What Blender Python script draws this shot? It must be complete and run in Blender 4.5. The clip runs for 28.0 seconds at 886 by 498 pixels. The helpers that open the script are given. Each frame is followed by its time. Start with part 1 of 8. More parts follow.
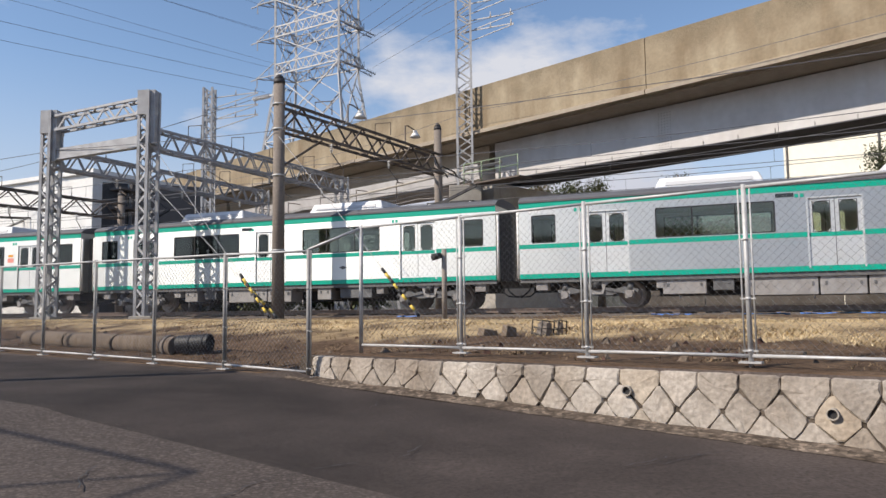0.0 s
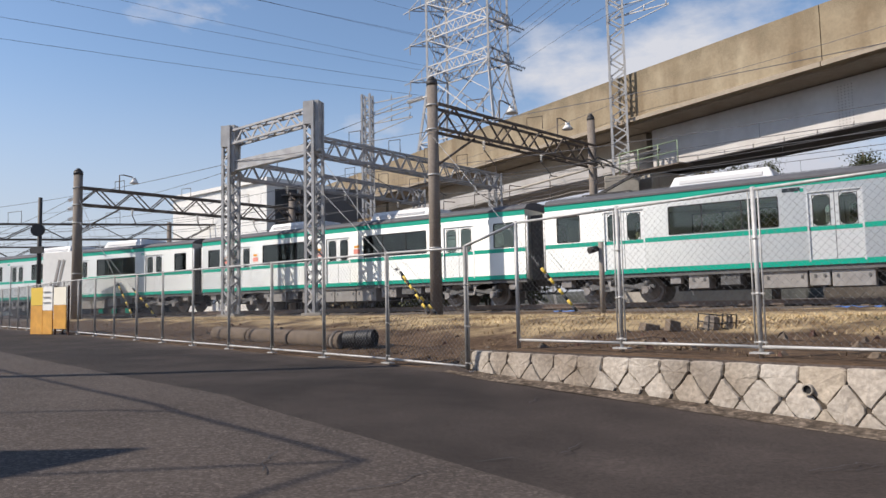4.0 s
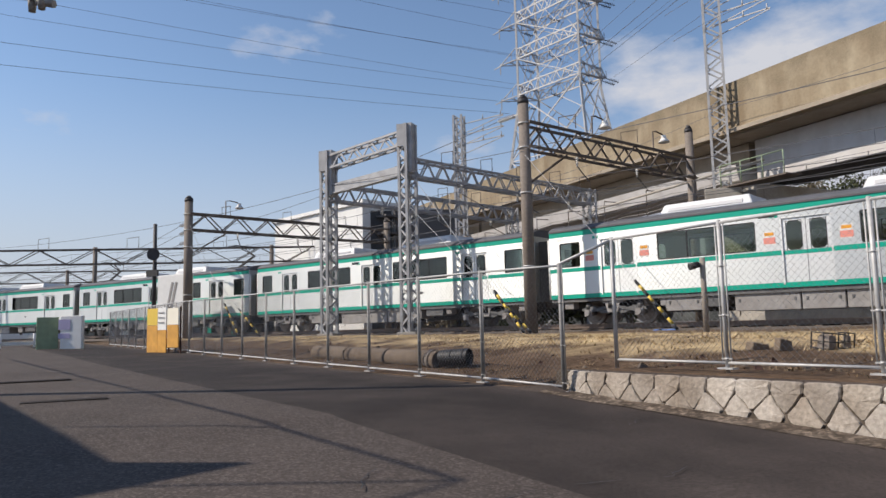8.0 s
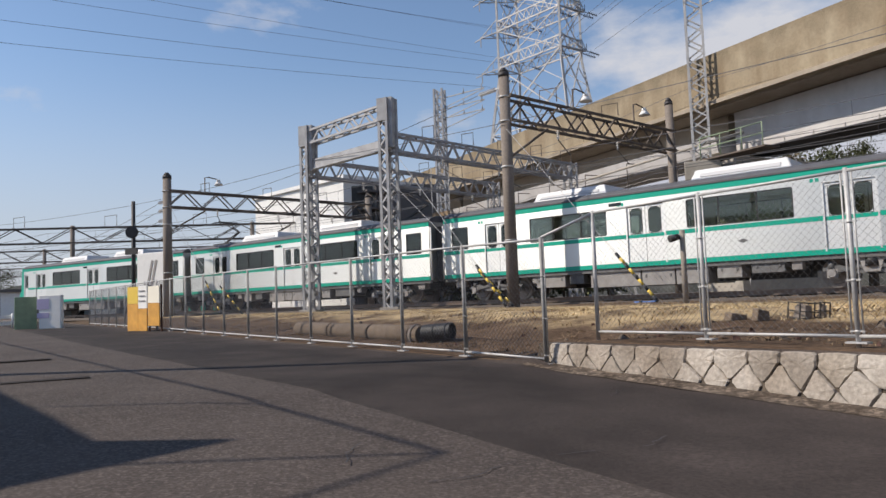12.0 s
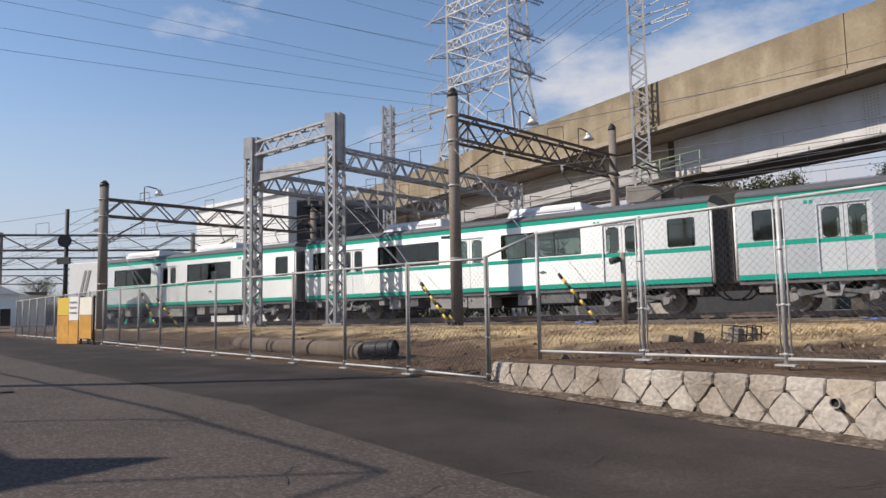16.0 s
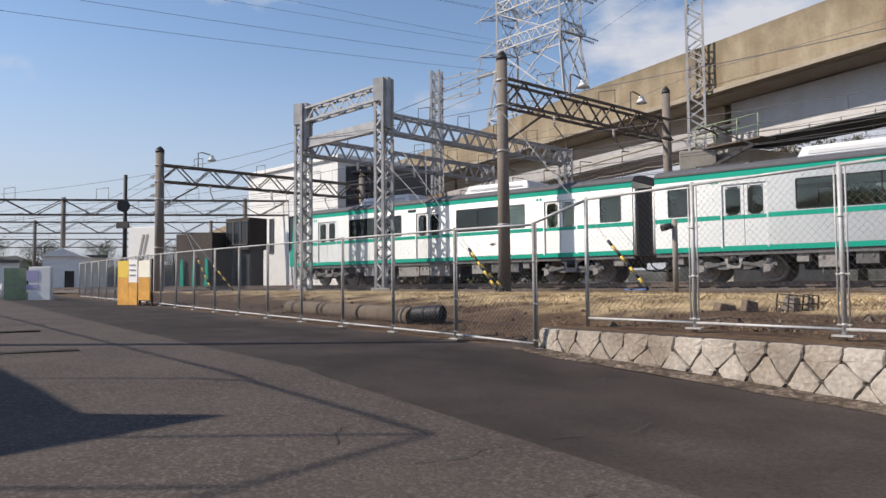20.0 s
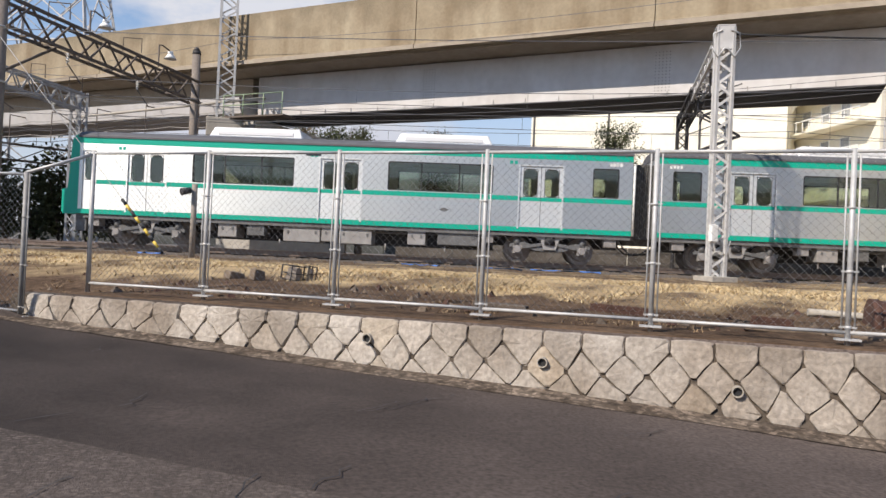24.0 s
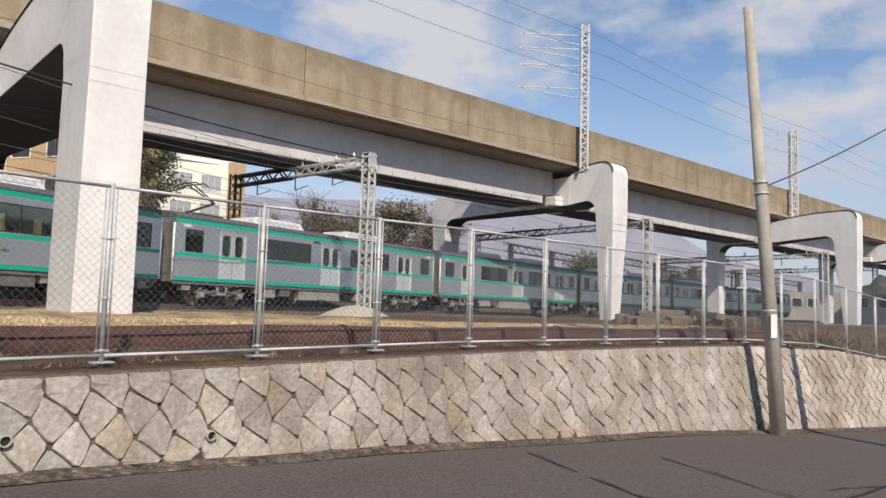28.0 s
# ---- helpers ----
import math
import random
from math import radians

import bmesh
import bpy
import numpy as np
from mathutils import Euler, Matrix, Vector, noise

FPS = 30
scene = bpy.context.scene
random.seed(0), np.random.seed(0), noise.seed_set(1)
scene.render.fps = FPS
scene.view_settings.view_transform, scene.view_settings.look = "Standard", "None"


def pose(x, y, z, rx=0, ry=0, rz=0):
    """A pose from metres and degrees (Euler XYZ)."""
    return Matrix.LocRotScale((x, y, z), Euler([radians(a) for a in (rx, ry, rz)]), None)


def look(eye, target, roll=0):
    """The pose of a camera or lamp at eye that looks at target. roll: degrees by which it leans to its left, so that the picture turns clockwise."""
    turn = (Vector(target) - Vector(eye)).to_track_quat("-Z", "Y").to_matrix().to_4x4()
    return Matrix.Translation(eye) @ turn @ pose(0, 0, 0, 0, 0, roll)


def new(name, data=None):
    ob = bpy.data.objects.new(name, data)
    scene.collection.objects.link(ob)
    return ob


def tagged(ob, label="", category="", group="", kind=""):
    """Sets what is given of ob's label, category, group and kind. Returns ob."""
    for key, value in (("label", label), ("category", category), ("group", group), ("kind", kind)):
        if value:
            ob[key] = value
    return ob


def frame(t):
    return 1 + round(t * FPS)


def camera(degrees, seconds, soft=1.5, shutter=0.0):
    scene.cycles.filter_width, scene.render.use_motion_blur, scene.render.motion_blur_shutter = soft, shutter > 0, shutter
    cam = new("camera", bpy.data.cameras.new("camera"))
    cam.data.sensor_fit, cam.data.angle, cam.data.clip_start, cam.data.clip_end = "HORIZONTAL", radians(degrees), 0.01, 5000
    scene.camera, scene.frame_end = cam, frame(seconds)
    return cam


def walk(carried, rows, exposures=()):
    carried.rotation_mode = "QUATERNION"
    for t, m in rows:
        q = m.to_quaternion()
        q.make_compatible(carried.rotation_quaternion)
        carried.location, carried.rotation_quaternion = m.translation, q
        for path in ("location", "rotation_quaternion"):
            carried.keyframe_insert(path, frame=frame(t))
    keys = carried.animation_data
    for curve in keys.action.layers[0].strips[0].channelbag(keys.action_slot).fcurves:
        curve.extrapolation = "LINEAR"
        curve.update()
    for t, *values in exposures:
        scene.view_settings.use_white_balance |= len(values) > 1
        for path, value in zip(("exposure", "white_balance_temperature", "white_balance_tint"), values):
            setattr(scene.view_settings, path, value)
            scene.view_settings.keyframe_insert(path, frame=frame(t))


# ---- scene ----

EYE = 1.5
cam = camera(63.6, 28.0, soft=1.5)
# seconds, yaw to the left, pitch up, roll, and the step aside with the last turn
PATH = [
    (0, 2.37, 4.69, -0.67, 0, 0, 0),
    (0.5, 5.53, 4.69, -1.04, 0, 0, 0),
    (1, 8.36, 4.19, -1.57, 0, 0, 0),
    (1.5, 10.04, 3.49, -1.54, 0, 0, 0),
    (2, 10.80, 2.80, -1.09, 0, 0, 0),
    (2.5, 11.04, 2.27, -0.36, 0, 0, 0),
    (3, 11.63, 2.02, -0.06, 0, 0, 0),
    (3.5, 12.87, 2.95, -0.76, 0, 0, 0),
    (4, 14.79, 4.51, -1.27, 0, 0, 0),
    (4.5, 16.30, 5.94, -1.42, 0, 0, 0),
    (6.5, 20.89, 5.56, -1.48, 0, 0, 0),
    (7, 21.03, 5.91, -1.04, 0, 0, 0),
    (7.5, 21.59, 6.09, -1.20, 0, 0, 0),
    (8, 22.26, 6.19, -1.43, 0, 0, 0),
    (8.5, 21.70, 6.12, -0.92, 0, 0, 0),
    (9, 19.93, 5.91, -0.85, 0, 0, 0),
    (9.5, 18.91, 5.67, -1.33, 0, 0, 0),
    (10, 18.80, 5.25, -2.09, 0, 0, 0),
    (10.5, 19.24, 4.82, -2.37, 0, 0, 0),
    (11, 19.80, 4.56, -2.35, 0, 0, 0),
    (11.5, 20.33, 4.34, -2.24, 0, 0, 0),
    (12, 20.87, 4.13, -2.15, 0, 0, 0),
    (12.5, 21.43, 4.07, -2.13, 0, 0, 0),
    (14.5, 21.93, 4.79, -1.10, 0, 0, 0),
    (15, 16.86, 4.69, -0.94, 0, 0, 0),
    (15.5, 15.19, 4.92, -1.08, 0, 0, 0),
    (16, 16.43, 5.40, -1.15, 0, 0, 0),
    (16.5, 18.39, 5.98, -1.04, 0, 0, 0),
    (17, 19.14, 6.24, -0.51, 0, 0, 0),
    (17.5, 19.74, 5.81, -0.14, 0, 0, 0),
    (18, 20.06, 4.91, -0.16, 0, 0, 0),
    (18.5, 20.07, 4.04, -0.26, 0, 0, 0),
    (19, 19.91, 3.43, -0.38, 0, 0, 0),
    (19.5, 20.01, 3.03, -0.63, 0, 0, 0),
    (20, 20.31, 2.72, -0.57, 0, 0, 0),
    (20.5, 20.47, 2.56, -0.45, 0, 0, 0),
    (22.5, 5.92, 2.85, 0.80, 0.08, -0.02, 0.04),
    (23, -1.91, 2.46, 1.97, 0.06, -0.01, 0.04),
    (23.5, -9.26, 1.61, 2.68, 0.08, 0.01, 0.03),
    (24, -16.80, 0.54, 2.54, 0.1, 0.02, 0.04),
    (24.5, -24.47, -0.04, 2.69, 0.12, 0.02, 0.03),
    (25, -31.40, -0.35, 2.67, 0.16, 0, 0.04),
    (25.5, -38.81, -0.54, 2.77, 0.22, 0.01, 0.05),
    (26, -48.51, -0.36, 3.70, 0.27, 0.01, 0.04),
    (26.5, -57.97, 0.02, 3.71, 0.38, 0.02, 0.04),
    (27, -68.69, 1.22, 3.29, 0.43, 0.06, 0.05),
    (27.5, -77.33, 2.71, 2.34, 0.46, 0.08, 0.06),
    (28, -82.74, 4.80, 1.67, 0.44, 0.05, 0.07),
]
walk(cam, [(t, pose(x, y, EYE + z, 90 + pitch, 0, yaw) @ pose(0, 0, 0, 0, 0, roll)) for t, yaw, pitch, roll, x, y, z in PATH],
     exposures=[(0, 0.09), (3, 0.07), (6.5, -0.04), (12.5, -0.08), (18, 0.01), (21, 0.04), (23, 0.11), (25, 0.17), (26, 0.13), (27, 0.03), (28, -0.07)])

# ---------- sky and sun ----------
SUN_EL, SUN_X, SUN_Y = radians(40), -0.912, -0.410
world = bpy.data.worlds.new("sky")
scene.world = world
world.use_nodes = True
wn, wl = world.node_tree.nodes, world.node_tree.links
sky = wn.new("ShaderNodeTexSky")
sky.sky_type, sky.sun_disc = "NISHITA", False
sky.sun_elevation, sky.sun_rotation = SUN_EL, math.atan2(SUN_X, SUN_Y)
sky.air_density, sky.dust_density, sky.ozone_density = 1.1, 0.3, 2.8
wco = wn.new("ShaderNodeTexCoord")
wmap = wn.new("ShaderNodeMapping")
wmap.inputs["Scale"].default_value = (2.1, 2.1, 4.6)
wl.new(wco.outputs["Generated"], wmap.inputs["Vector"])
wnoise = wn.new("ShaderNodeTexNoise")
wnoise.inputs["Scale"].default_value, wnoise.inputs["Detail"].default_value, wnoise.inputs["Roughness"].default_value = 1.9, 8.0, 0.58
wl.new(wmap.outputs["Vector"], wnoise.inputs["Vector"])
# more cloud towards +x, clear towards -x
wsep = wn.new("ShaderNodeSeparateXYZ")
wl.new(wco.outputs["Generated"], wsep.inputs["Vector"])
wadd = wn.new("ShaderNodeMath")
wadd.operation = "MULTIPLY_ADD"
wadd.inputs[1].default_value = 0.03
wl.new(wsep.outputs["X"], wadd.inputs[0])
wl.new(wnoise.outputs["Fac"], wadd.inputs[2])
wramp = wn.new("ShaderNodeValToRGB")
wramp.color_ramp.elements[0].position, wramp.color_ramp.elements[1].position = 0.56, 0.74
# a bank of cloud low over the viaduct's far end
wdot = wn.new("ShaderNodeVectorMath")
wdot.operation = "DOT_PRODUCT"
wdot.inputs[1].default_value = (0.07, 0.975, 0.21)
wl.new(wco.outputs["Generated"], wdot.inputs[0])
wbank = wn.new("ShaderNodeMapRange")
for key, value in (("From Min", 0.955), ("From Max", 0.995), ("To Min", -0.03), ("To Max", 0.27)):
    wbank.inputs[key].default_value = value
wl.new(wdot.outputs["Value"], wbank.inputs["Value"])
wsum = wn.new("ShaderNodeMath")
wl.new(wadd.outputs[0], wsum.inputs[0])
wl.new(wbank.outputs["Result"], wsum.inputs[1])
# two heaps of cumulus over the viaduct and wisps beside them
wlast = wsum
for direction, near, gain in (((0.922, 0.174, 0.345), 0.972, 0.125), ((0.875, -0.390, 0.300), 0.985, 0.11), ((0.950, -0.220, 0.220), 0.990, 0.05), ((-0.558, 0.753, 0.350), 0.9988, 0.07)):
    wd = wn.new("ShaderNodeVectorMath")
    wd.operation = "DOT_PRODUCT"
    wd.inputs[1].default_value = direction
    wl.new(wco.outputs["Generated"], wd.inputs[0])
    wr = wn.new("ShaderNodeMapRange")
    for key, value in (("From Min", near), ("From Max", 1 - (1 - near) * 0.1), ("To Min", 0.0), ("To Max", gain)):
        wr.inputs[key].default_value = value
    wl.new(wd.outputs["Value"], wr.inputs["Value"])
    wa = wn.new("ShaderNodeMath")
    wl.new(wlast.outputs[0], wa.inputs[0])
    wl.new(wr.outputs["Result"], wa.inputs[1])
    wlast = wa
wl.new(wlast.outputs[0], wramp.inputs["Fac"])
wmix = wn.new("ShaderNodeMixRGB")
wmix.inputs["Color2"].default_value = (5.5, 5.6, 6.1, 1)
wl.new(wramp.outputs["Color"], wmix.inputs["Fac"])
wtint = wn.new("ShaderNodeMixRGB")
wtint.blend_type = "MULTIPLY"
wtint.inputs["Fac"].default_value = 1.0
wtint.inputs["Color2"].default_value = (1.18, 1.15, 1.17, 1)
wl.new(sky.outputs["Color"], wtint.inputs["Color1"])
wl.new(wtint.outputs["Color"], wmix.inputs["Color1"])
whz = wn.new("ShaderNodeMapRange")
whz.interpolation_type = "SMOOTHSTEP"
for key, value in (("From Min", 0.0), ("From Max", 0.34), ("To Min", 0.86), ("To Max", 0.0)):
    whz.inputs[key].default_value = value
wl.new(wsep.outputs["Z"], whz.inputs["Value"])
whaze = wn.new("ShaderNodeMixRGB")
whaze.inputs["Color2"].default_value = (4.35, 4.5, 5.3, 1)
wl.new(whz.outputs["Result"], whaze.inputs["Fac"])
wl.new(wmix.outputs["Color"], whaze.inputs["Color1"])
wbg = wn["Background"]
wbg.inputs["Strength"].default_value = 0.120
wl.new(whaze.outputs["Color"], wbg.inputs["Color"])

sun = new("sun", bpy.data.lights.new("sun", "SUN"))
sun.data.energy, sun.data.angle, sun.data.color = 5.0, radians(0.53), (1.0, 0.90, 0.78)
sun.matrix_world = look((0, 0, 0), (-SUN_X * math.cos(SUN_EL), -SUN_Y * math.cos(SUN_EL), -math.sin(SUN_EL)))


# ---------- materials ----------
def mat(name, color, rough=0.7, metal=0.0, grain=40.0, vary=0.12, blotch=0.0, blotch_scale=0.8, dark=(0.5, 0.45, 0.4), bump=0.0, bump_scale=60.0,
        world_space=False, per_piece=0.0, aniso=0.0, stretch=(1, 1, 1), spec=0.5, streak=0.0, fleck=0.0, fleck_scale=55.0, fade=None, tint=None, per_island=0.0):
    m = bpy.data.materials.new(name)
    m.use_nodes = True
    n, l = m.node_tree.nodes, m.node_tree.links
    b = n["Principled BSDF"]
    b.inputs["Roughness"].default_value, b.inputs["Metallic"].default_value = rough, metal
    b.inputs["Specular IOR Level"].default_value = spec
    if world_space:
        src = n.new("ShaderNodeNewGeometry").outputs["Position"]
    else:
        src = n.new("ShaderNodeTexCoord").outputs["Object"]
    mp = n.new("ShaderNodeMapping")
    mp.inputs["Scale"].default_value = stretch
    l.new(src, mp.inputs["Vector"])
    src = mp.outputs["Vector"]

    def noise_tex(scale, detail=4.0, squash=None):
        t = n.new("ShaderNodeTexNoise")
        t.inputs["Scale"].default_value, t.inputs["Detail"].default_value = scale, detail
        vec = src
        if squash:
            sq = n.new("ShaderNodeMapping")
            sq.inputs["Scale"].default_value = squash
            l.new(src, sq.inputs["Vector"])
            vec = sq.outputs["Vector"]
        l.new(vec, t.inputs["Vector"])
        return t.outputs["Fac"]

    def scaled(fac, lo, hi):
        r = n.new("ShaderNodeMapRange")
        r.inputs["From Min"].default_value, r.inputs["From Max"].default_value = 0.3, 0.7
        r.inputs["To Min"].default_value, r.inputs["To Max"].default_value = lo, hi
        l.new(fac, r.inputs["Value"])
        return r.outputs["Result"]

    def times(col, fac):
        v = n.new("ShaderNodeVectorMath")
        v.operation = "SCALE"
        l.new(col, v.inputs[0])
        l.new(fac, v.inputs["Scale"])
        return v.outputs["Vector"]

    rgb = n.new("ShaderNodeRGB")
    rgb.outputs[0].default_value = (*color, 1)
    col = rgb.outputs[0]
    if blotch:
        mx = n.new("ShaderNodeMixRGB")
        mx.blend_type = "MULTIPLY"
        mx.inputs["Color2"].default_value = (*dark, 1)
        l.new(scaled(noise_tex(blotch_scale, 6.0), 0.0, blotch), mx.inputs["Fac"])
        l.new(col, mx.inputs["Color1"])
        col = mx.outputs["Color"]
    if vary:
        col = times(col, scaled(noise_tex(grain), 1 - vary, 1 + vary))
    if streak:
        # rain streaks that run down the face
        mx = n.new("ShaderNodeMixRGB")
        mx.blend_type = "MULTIPLY"
        mx.inputs["Color2"].default_value = (*dark, 1)
        l.new(scaled(noise_tex(1.0, 6.0, (1, 1, 0.16)), -0.5 * streak, 1.2 * streak), mx.inputs["Fac"])
        mx.use_clamp = True
        l.new(col, mx.inputs["Color1"])
        col = mx.outputs["Color"]
    if fleck:
        # single light stones in the binder
        vo = n.new("ShaderNodeTexVoronoi")
        vo.inputs["Scale"].default_value = fleck_scale
        l.new(src, vo.inputs["Vector"])
        sp = n.new("ShaderNodeSeparateColor")
        l.new(vo.outputs["Color"], sp.inputs["Color"])
        r = n.new("ShaderNodeMapRange")
        for key, value in (("From Min", 0.55), ("From Max", 1.0), ("To Min", 1 - 0.25 * fleck), ("To Max", 1 + fleck)):
            r.inputs[key].default_value = value
        l.new(sp.outputs["Red"], r.inputs["Value"])
        col = times(col, r.outputs["Result"])
    if fade:
        # another tone where the named share of the mesh says so, broken up by noise
        name_of, other, lo, hi, rough_edge = fade
        at = n.new("ShaderNodeAttribute")
        at.attribute_name = name_of
        ad = n.new("ShaderNodeMath")
        ad.operation = "ADD"
        l.new(at.outputs["Fac"], ad.inputs[0])
        l.new(scaled(noise_tex(0.9, 7.0), -rough_edge, rough_edge), ad.inputs[1])
        r = n.new("ShaderNodeMapRange")
        r.inputs["From Min"].default_value, r.inputs["From Max"].default_value = lo, hi
        l.new(ad.outputs[0], r.inputs["Value"])
        o2 = n.new("ShaderNodeRGB")
        o2.outputs[0].default_value = (*other, 1)
        mx = n.new("ShaderNodeMixRGB")
        l.new(r.outputs["Result"], mx.inputs["Fac"])
        l.new(col, mx.inputs["Color1"])
        l.new(times(o2.outputs[0], scaled(noise_tex(30.0), 0.6, 1.4)), mx.inputs["Color2"])
        col = mx.outputs["Color"]
    if tint:
        # some pieces of another hue
        info = n.new("ShaderNodeObjectInfo")
        r = n.new("ShaderNodeMapRange")
        r.inputs["From Min"].default_value, r.inputs["From Max"].default_value = 0.86, 1.12
        wv = n.new("ShaderNodeMath")
        wv.operation = "PINGPONG"
        wv.inputs[1].default_value = 0.13
        l.new(info.outputs["Random"], wv.inputs[0])
        sc = n.new("ShaderNodeMath")
        sc.operation = "DIVIDE"
        sc.inputs[1].default_value = 0.13
        l.new(wv.outputs[0], sc.inputs[0])
        l.new(sc.outputs[0], r.inputs["Value"])
        mx = n.new("ShaderNodeMixRGB")
        mx.blend_type = "MULTIPLY"
        mx.inputs["Color2"].default_value = (*tint, 1)
        l.new(r.outputs["Result"], mx.inputs["Fac"])
        l.new(col, mx.inputs["Color1"])
        col = mx.outputs["Color"]
    if per_piece:
        info = n.new("ShaderNodeObjectInfo")
        r = n.new("ShaderNodeMapRange")
        r.inputs["To Min"].default_value, r.inputs["To Max"].default_value = 1 - per_piece, 1 + per_piece
        l.new(info.outputs["Random"], r.inputs["Value"])
        col = times(col, r.outputs["Result"])
    if per_island:
        geo = n.new("ShaderNodeNewGeometry")
        r = n.new("ShaderNodeMapRange")
        r.inputs["To Min"].default_value, r.inputs["To Max"].default_value = 1 - per_island, 1 + per_island
        l.new(geo.outputs["Random Per Island"], r.inputs["Value"])
        col = times(col, r.outputs["Result"])
    l.new(col, b.inputs["Base Color"])
    if bump:
        bp = n.new("ShaderNodeBump")
        bp.inputs["Strength"].default_value, bp.inputs["Distance"].default_value = bump, 0.02
        l.new(noise_tex(bump_scale, 5.0), bp.inputs["Height"])
        l.new(bp.outputs["Normal"], b.inputs["Normal"])
    if aniso:
        b.inputs["Anisotropic"].default_value, b.inputs["Anisotropic Rotation"].default_value = aniso, 0.25
        tg = n.new("ShaderNodeTangent")
        tg.direction_type, tg.axis = "RADIAL", "Z"
        l.new(tg.outputs["Tangent"], b.inputs["Tangent"])
    return m


def glass(name, tint, through_share):
    m = bpy.data.materials.new(name)
    m.use_nodes = True
    n, l = m.node_tree.nodes, m.node_tree.links
    out = n["Material Output"]
    n.remove(n["Principled BSDF"])
    tr, gl, mx, fr = (n.new("ShaderNode" + k) for k in ("BsdfTransparent", "BsdfGlossy", "MixShader", "Fresnel"))
    tr.inputs["Color"].default_value = (*[c * through_share for c in tint], 1)
    gl.inputs["Roughness"].default_value = 0.04
    gl.inputs["Color"].default_value = (0.9, 0.95, 0.95, 1)
    fr.inputs["IOR"].default_value = 1.75
    l.new(fr.outputs["Fac"], mx.inputs["Fac"])
    l.new(tr.outputs[0], mx.inputs[1])
    l.new(gl.outputs[0], mx.inputs[2])
    l.new(mx.outputs[0], out.inputs["Surface"])
    return m


ASPHALT_NEW = mat("asphalt_new", (0.030, 0.0238, 0.0208), 0.85, spec=0.2, grain=70, vary=0.28, blotch=0.28, blotch_scale=0.8, dark=(0.72, 0.70, 0.68), bump=0.35, bump_scale=120, world_space=True, fleck=0.35, fleck_scale=70, fade=("dust", (0.124, 0.098, 0.086), 0.0, 1.2, 0.22))
ASPHALT_OLD = mat("asphalt_old", (0.078, 0.0635, 0.0555), 0.85, spec=0.2, grain=45, vary=0.36, blotch=0.45, blotch_scale=0.6, dark=(0.68, 0.66, 0.64), bump=0.4, bump_scale=80, world_space=True, fleck=0.8, fleck_scale=45, fade=("dust", (0.124, 0.099, 0.086), 0.0, 1.2, 0.22))
EARTH = mat("earth", (0.128, 0.084, 0.053), 0.95, spec=0.2, grain=11, vary=0.45, blotch=0.8, blotch_scale=1.6, dark=(0.38, 0.34, 0.31), bump=1.0, bump_scale=18, world_space=True, fade=("straw", (0.46, 0.345, 0.195), 0.25, 0.95, 0.55))
GUTTER = mat("gutter_soil", (0.17, 0.135, 0.105), 0.95, spec=0.2, grain=11, vary=0.5, blotch=0.9, blotch_scale=3.0, dark=(0.32, 0.29, 0.27), bump=1.0, bump_scale=20, world_space=True, fleck=0.8, fleck_scale=24)
STRAW = mat("straw", (0.60, 0.47, 0.275), 0.9, grain=1.3, vary=0.42, world_space=True)
DEAD_WEED = mat("dead_weed", (0.24, 0.165, 0.095), 0.9, grain=2, vary=0.45, world_space=True)
WEED = mat("weed", (0.10, 0.10, 0.035), 0.9, grain=3, vary=0.3, world_space=True)
BALLAST = mat("ballast", (0.12, 0.10, 0.085), 0.95, grain=22, vary=0.5, bump=1.0, bump_scale=26, world_space=True)
CONCRETE = mat("concrete", (0.42, 0.385, 0.335), 0.9, grain=9, vary=0.10, blotch=0.5, blotch_scale=1.3, dark=(0.6, 0.56, 0.5), bump=0.2)
CONCRETE_POLE_OLD = mat("sooty_concrete_pole", (0.235, 0.20, 0.172), 0.9, grain=12, vary=0.14, blotch=0.5, blotch_scale=0.7, dark=(0.6, 0.57, 0.53), bump=0.15, bump_scale=40)
CONCRETE_POLE = mat("concrete_pole", (0.33, 0.29, 0.25), 0.9, grain=12, vary=0.12, blotch=0.5, blotch_scale=0.7, dark=(0.6, 0.57, 0.53), bump=0.15, bump_scale=40)
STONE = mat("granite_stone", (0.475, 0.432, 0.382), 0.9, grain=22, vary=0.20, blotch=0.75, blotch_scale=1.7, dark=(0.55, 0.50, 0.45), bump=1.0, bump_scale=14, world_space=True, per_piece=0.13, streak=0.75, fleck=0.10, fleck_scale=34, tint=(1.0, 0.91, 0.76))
# paler copy of the granite: the far run's brightness is put into the colour
STONE_FAR = mat("granite_stone_far_bright", (0.55, 0.50, 0.445), 0.9, grain=22, vary=0.20, blotch=0.75, blotch_scale=1.7, dark=(0.60, 0.55, 0.50), bump=1.0, bump_scale=14, world_space=True, per_island=0.15, streak=0.75, fleck=0.10, fleck_scale=34)
# dark tone of the wall added behind the gap under the train
GAP_BACKING = mat("gap_backing", (0.13, 0.115, 0.10), 0.9, grain=3, vary=0.2, blotch=0.7, blotch_scale=0.7, world_space=True)
MORTAR = mat("dark_joint", (0.125, 0.100, 0.078), 0.95, grain=14, vary=0.4, blotch=0.9, blotch_scale=1.8, dark=(0.40, 0.37, 0.34), bump=0.8, bump_scale=30, world_space=True)
PARAPET = mat("parapet_concrete", (0.365, 0.302, 0.208), 0.9, grain=7, vary=0.09, blotch=0.7, blotch_scale=0.5, dark=(0.62, 0.56, 0.50), bump=0.1, world_space=True, streak=0.7, fade=("moss", (0.20, 0.160, 0.105), 0.45, 1.5, 0.55))
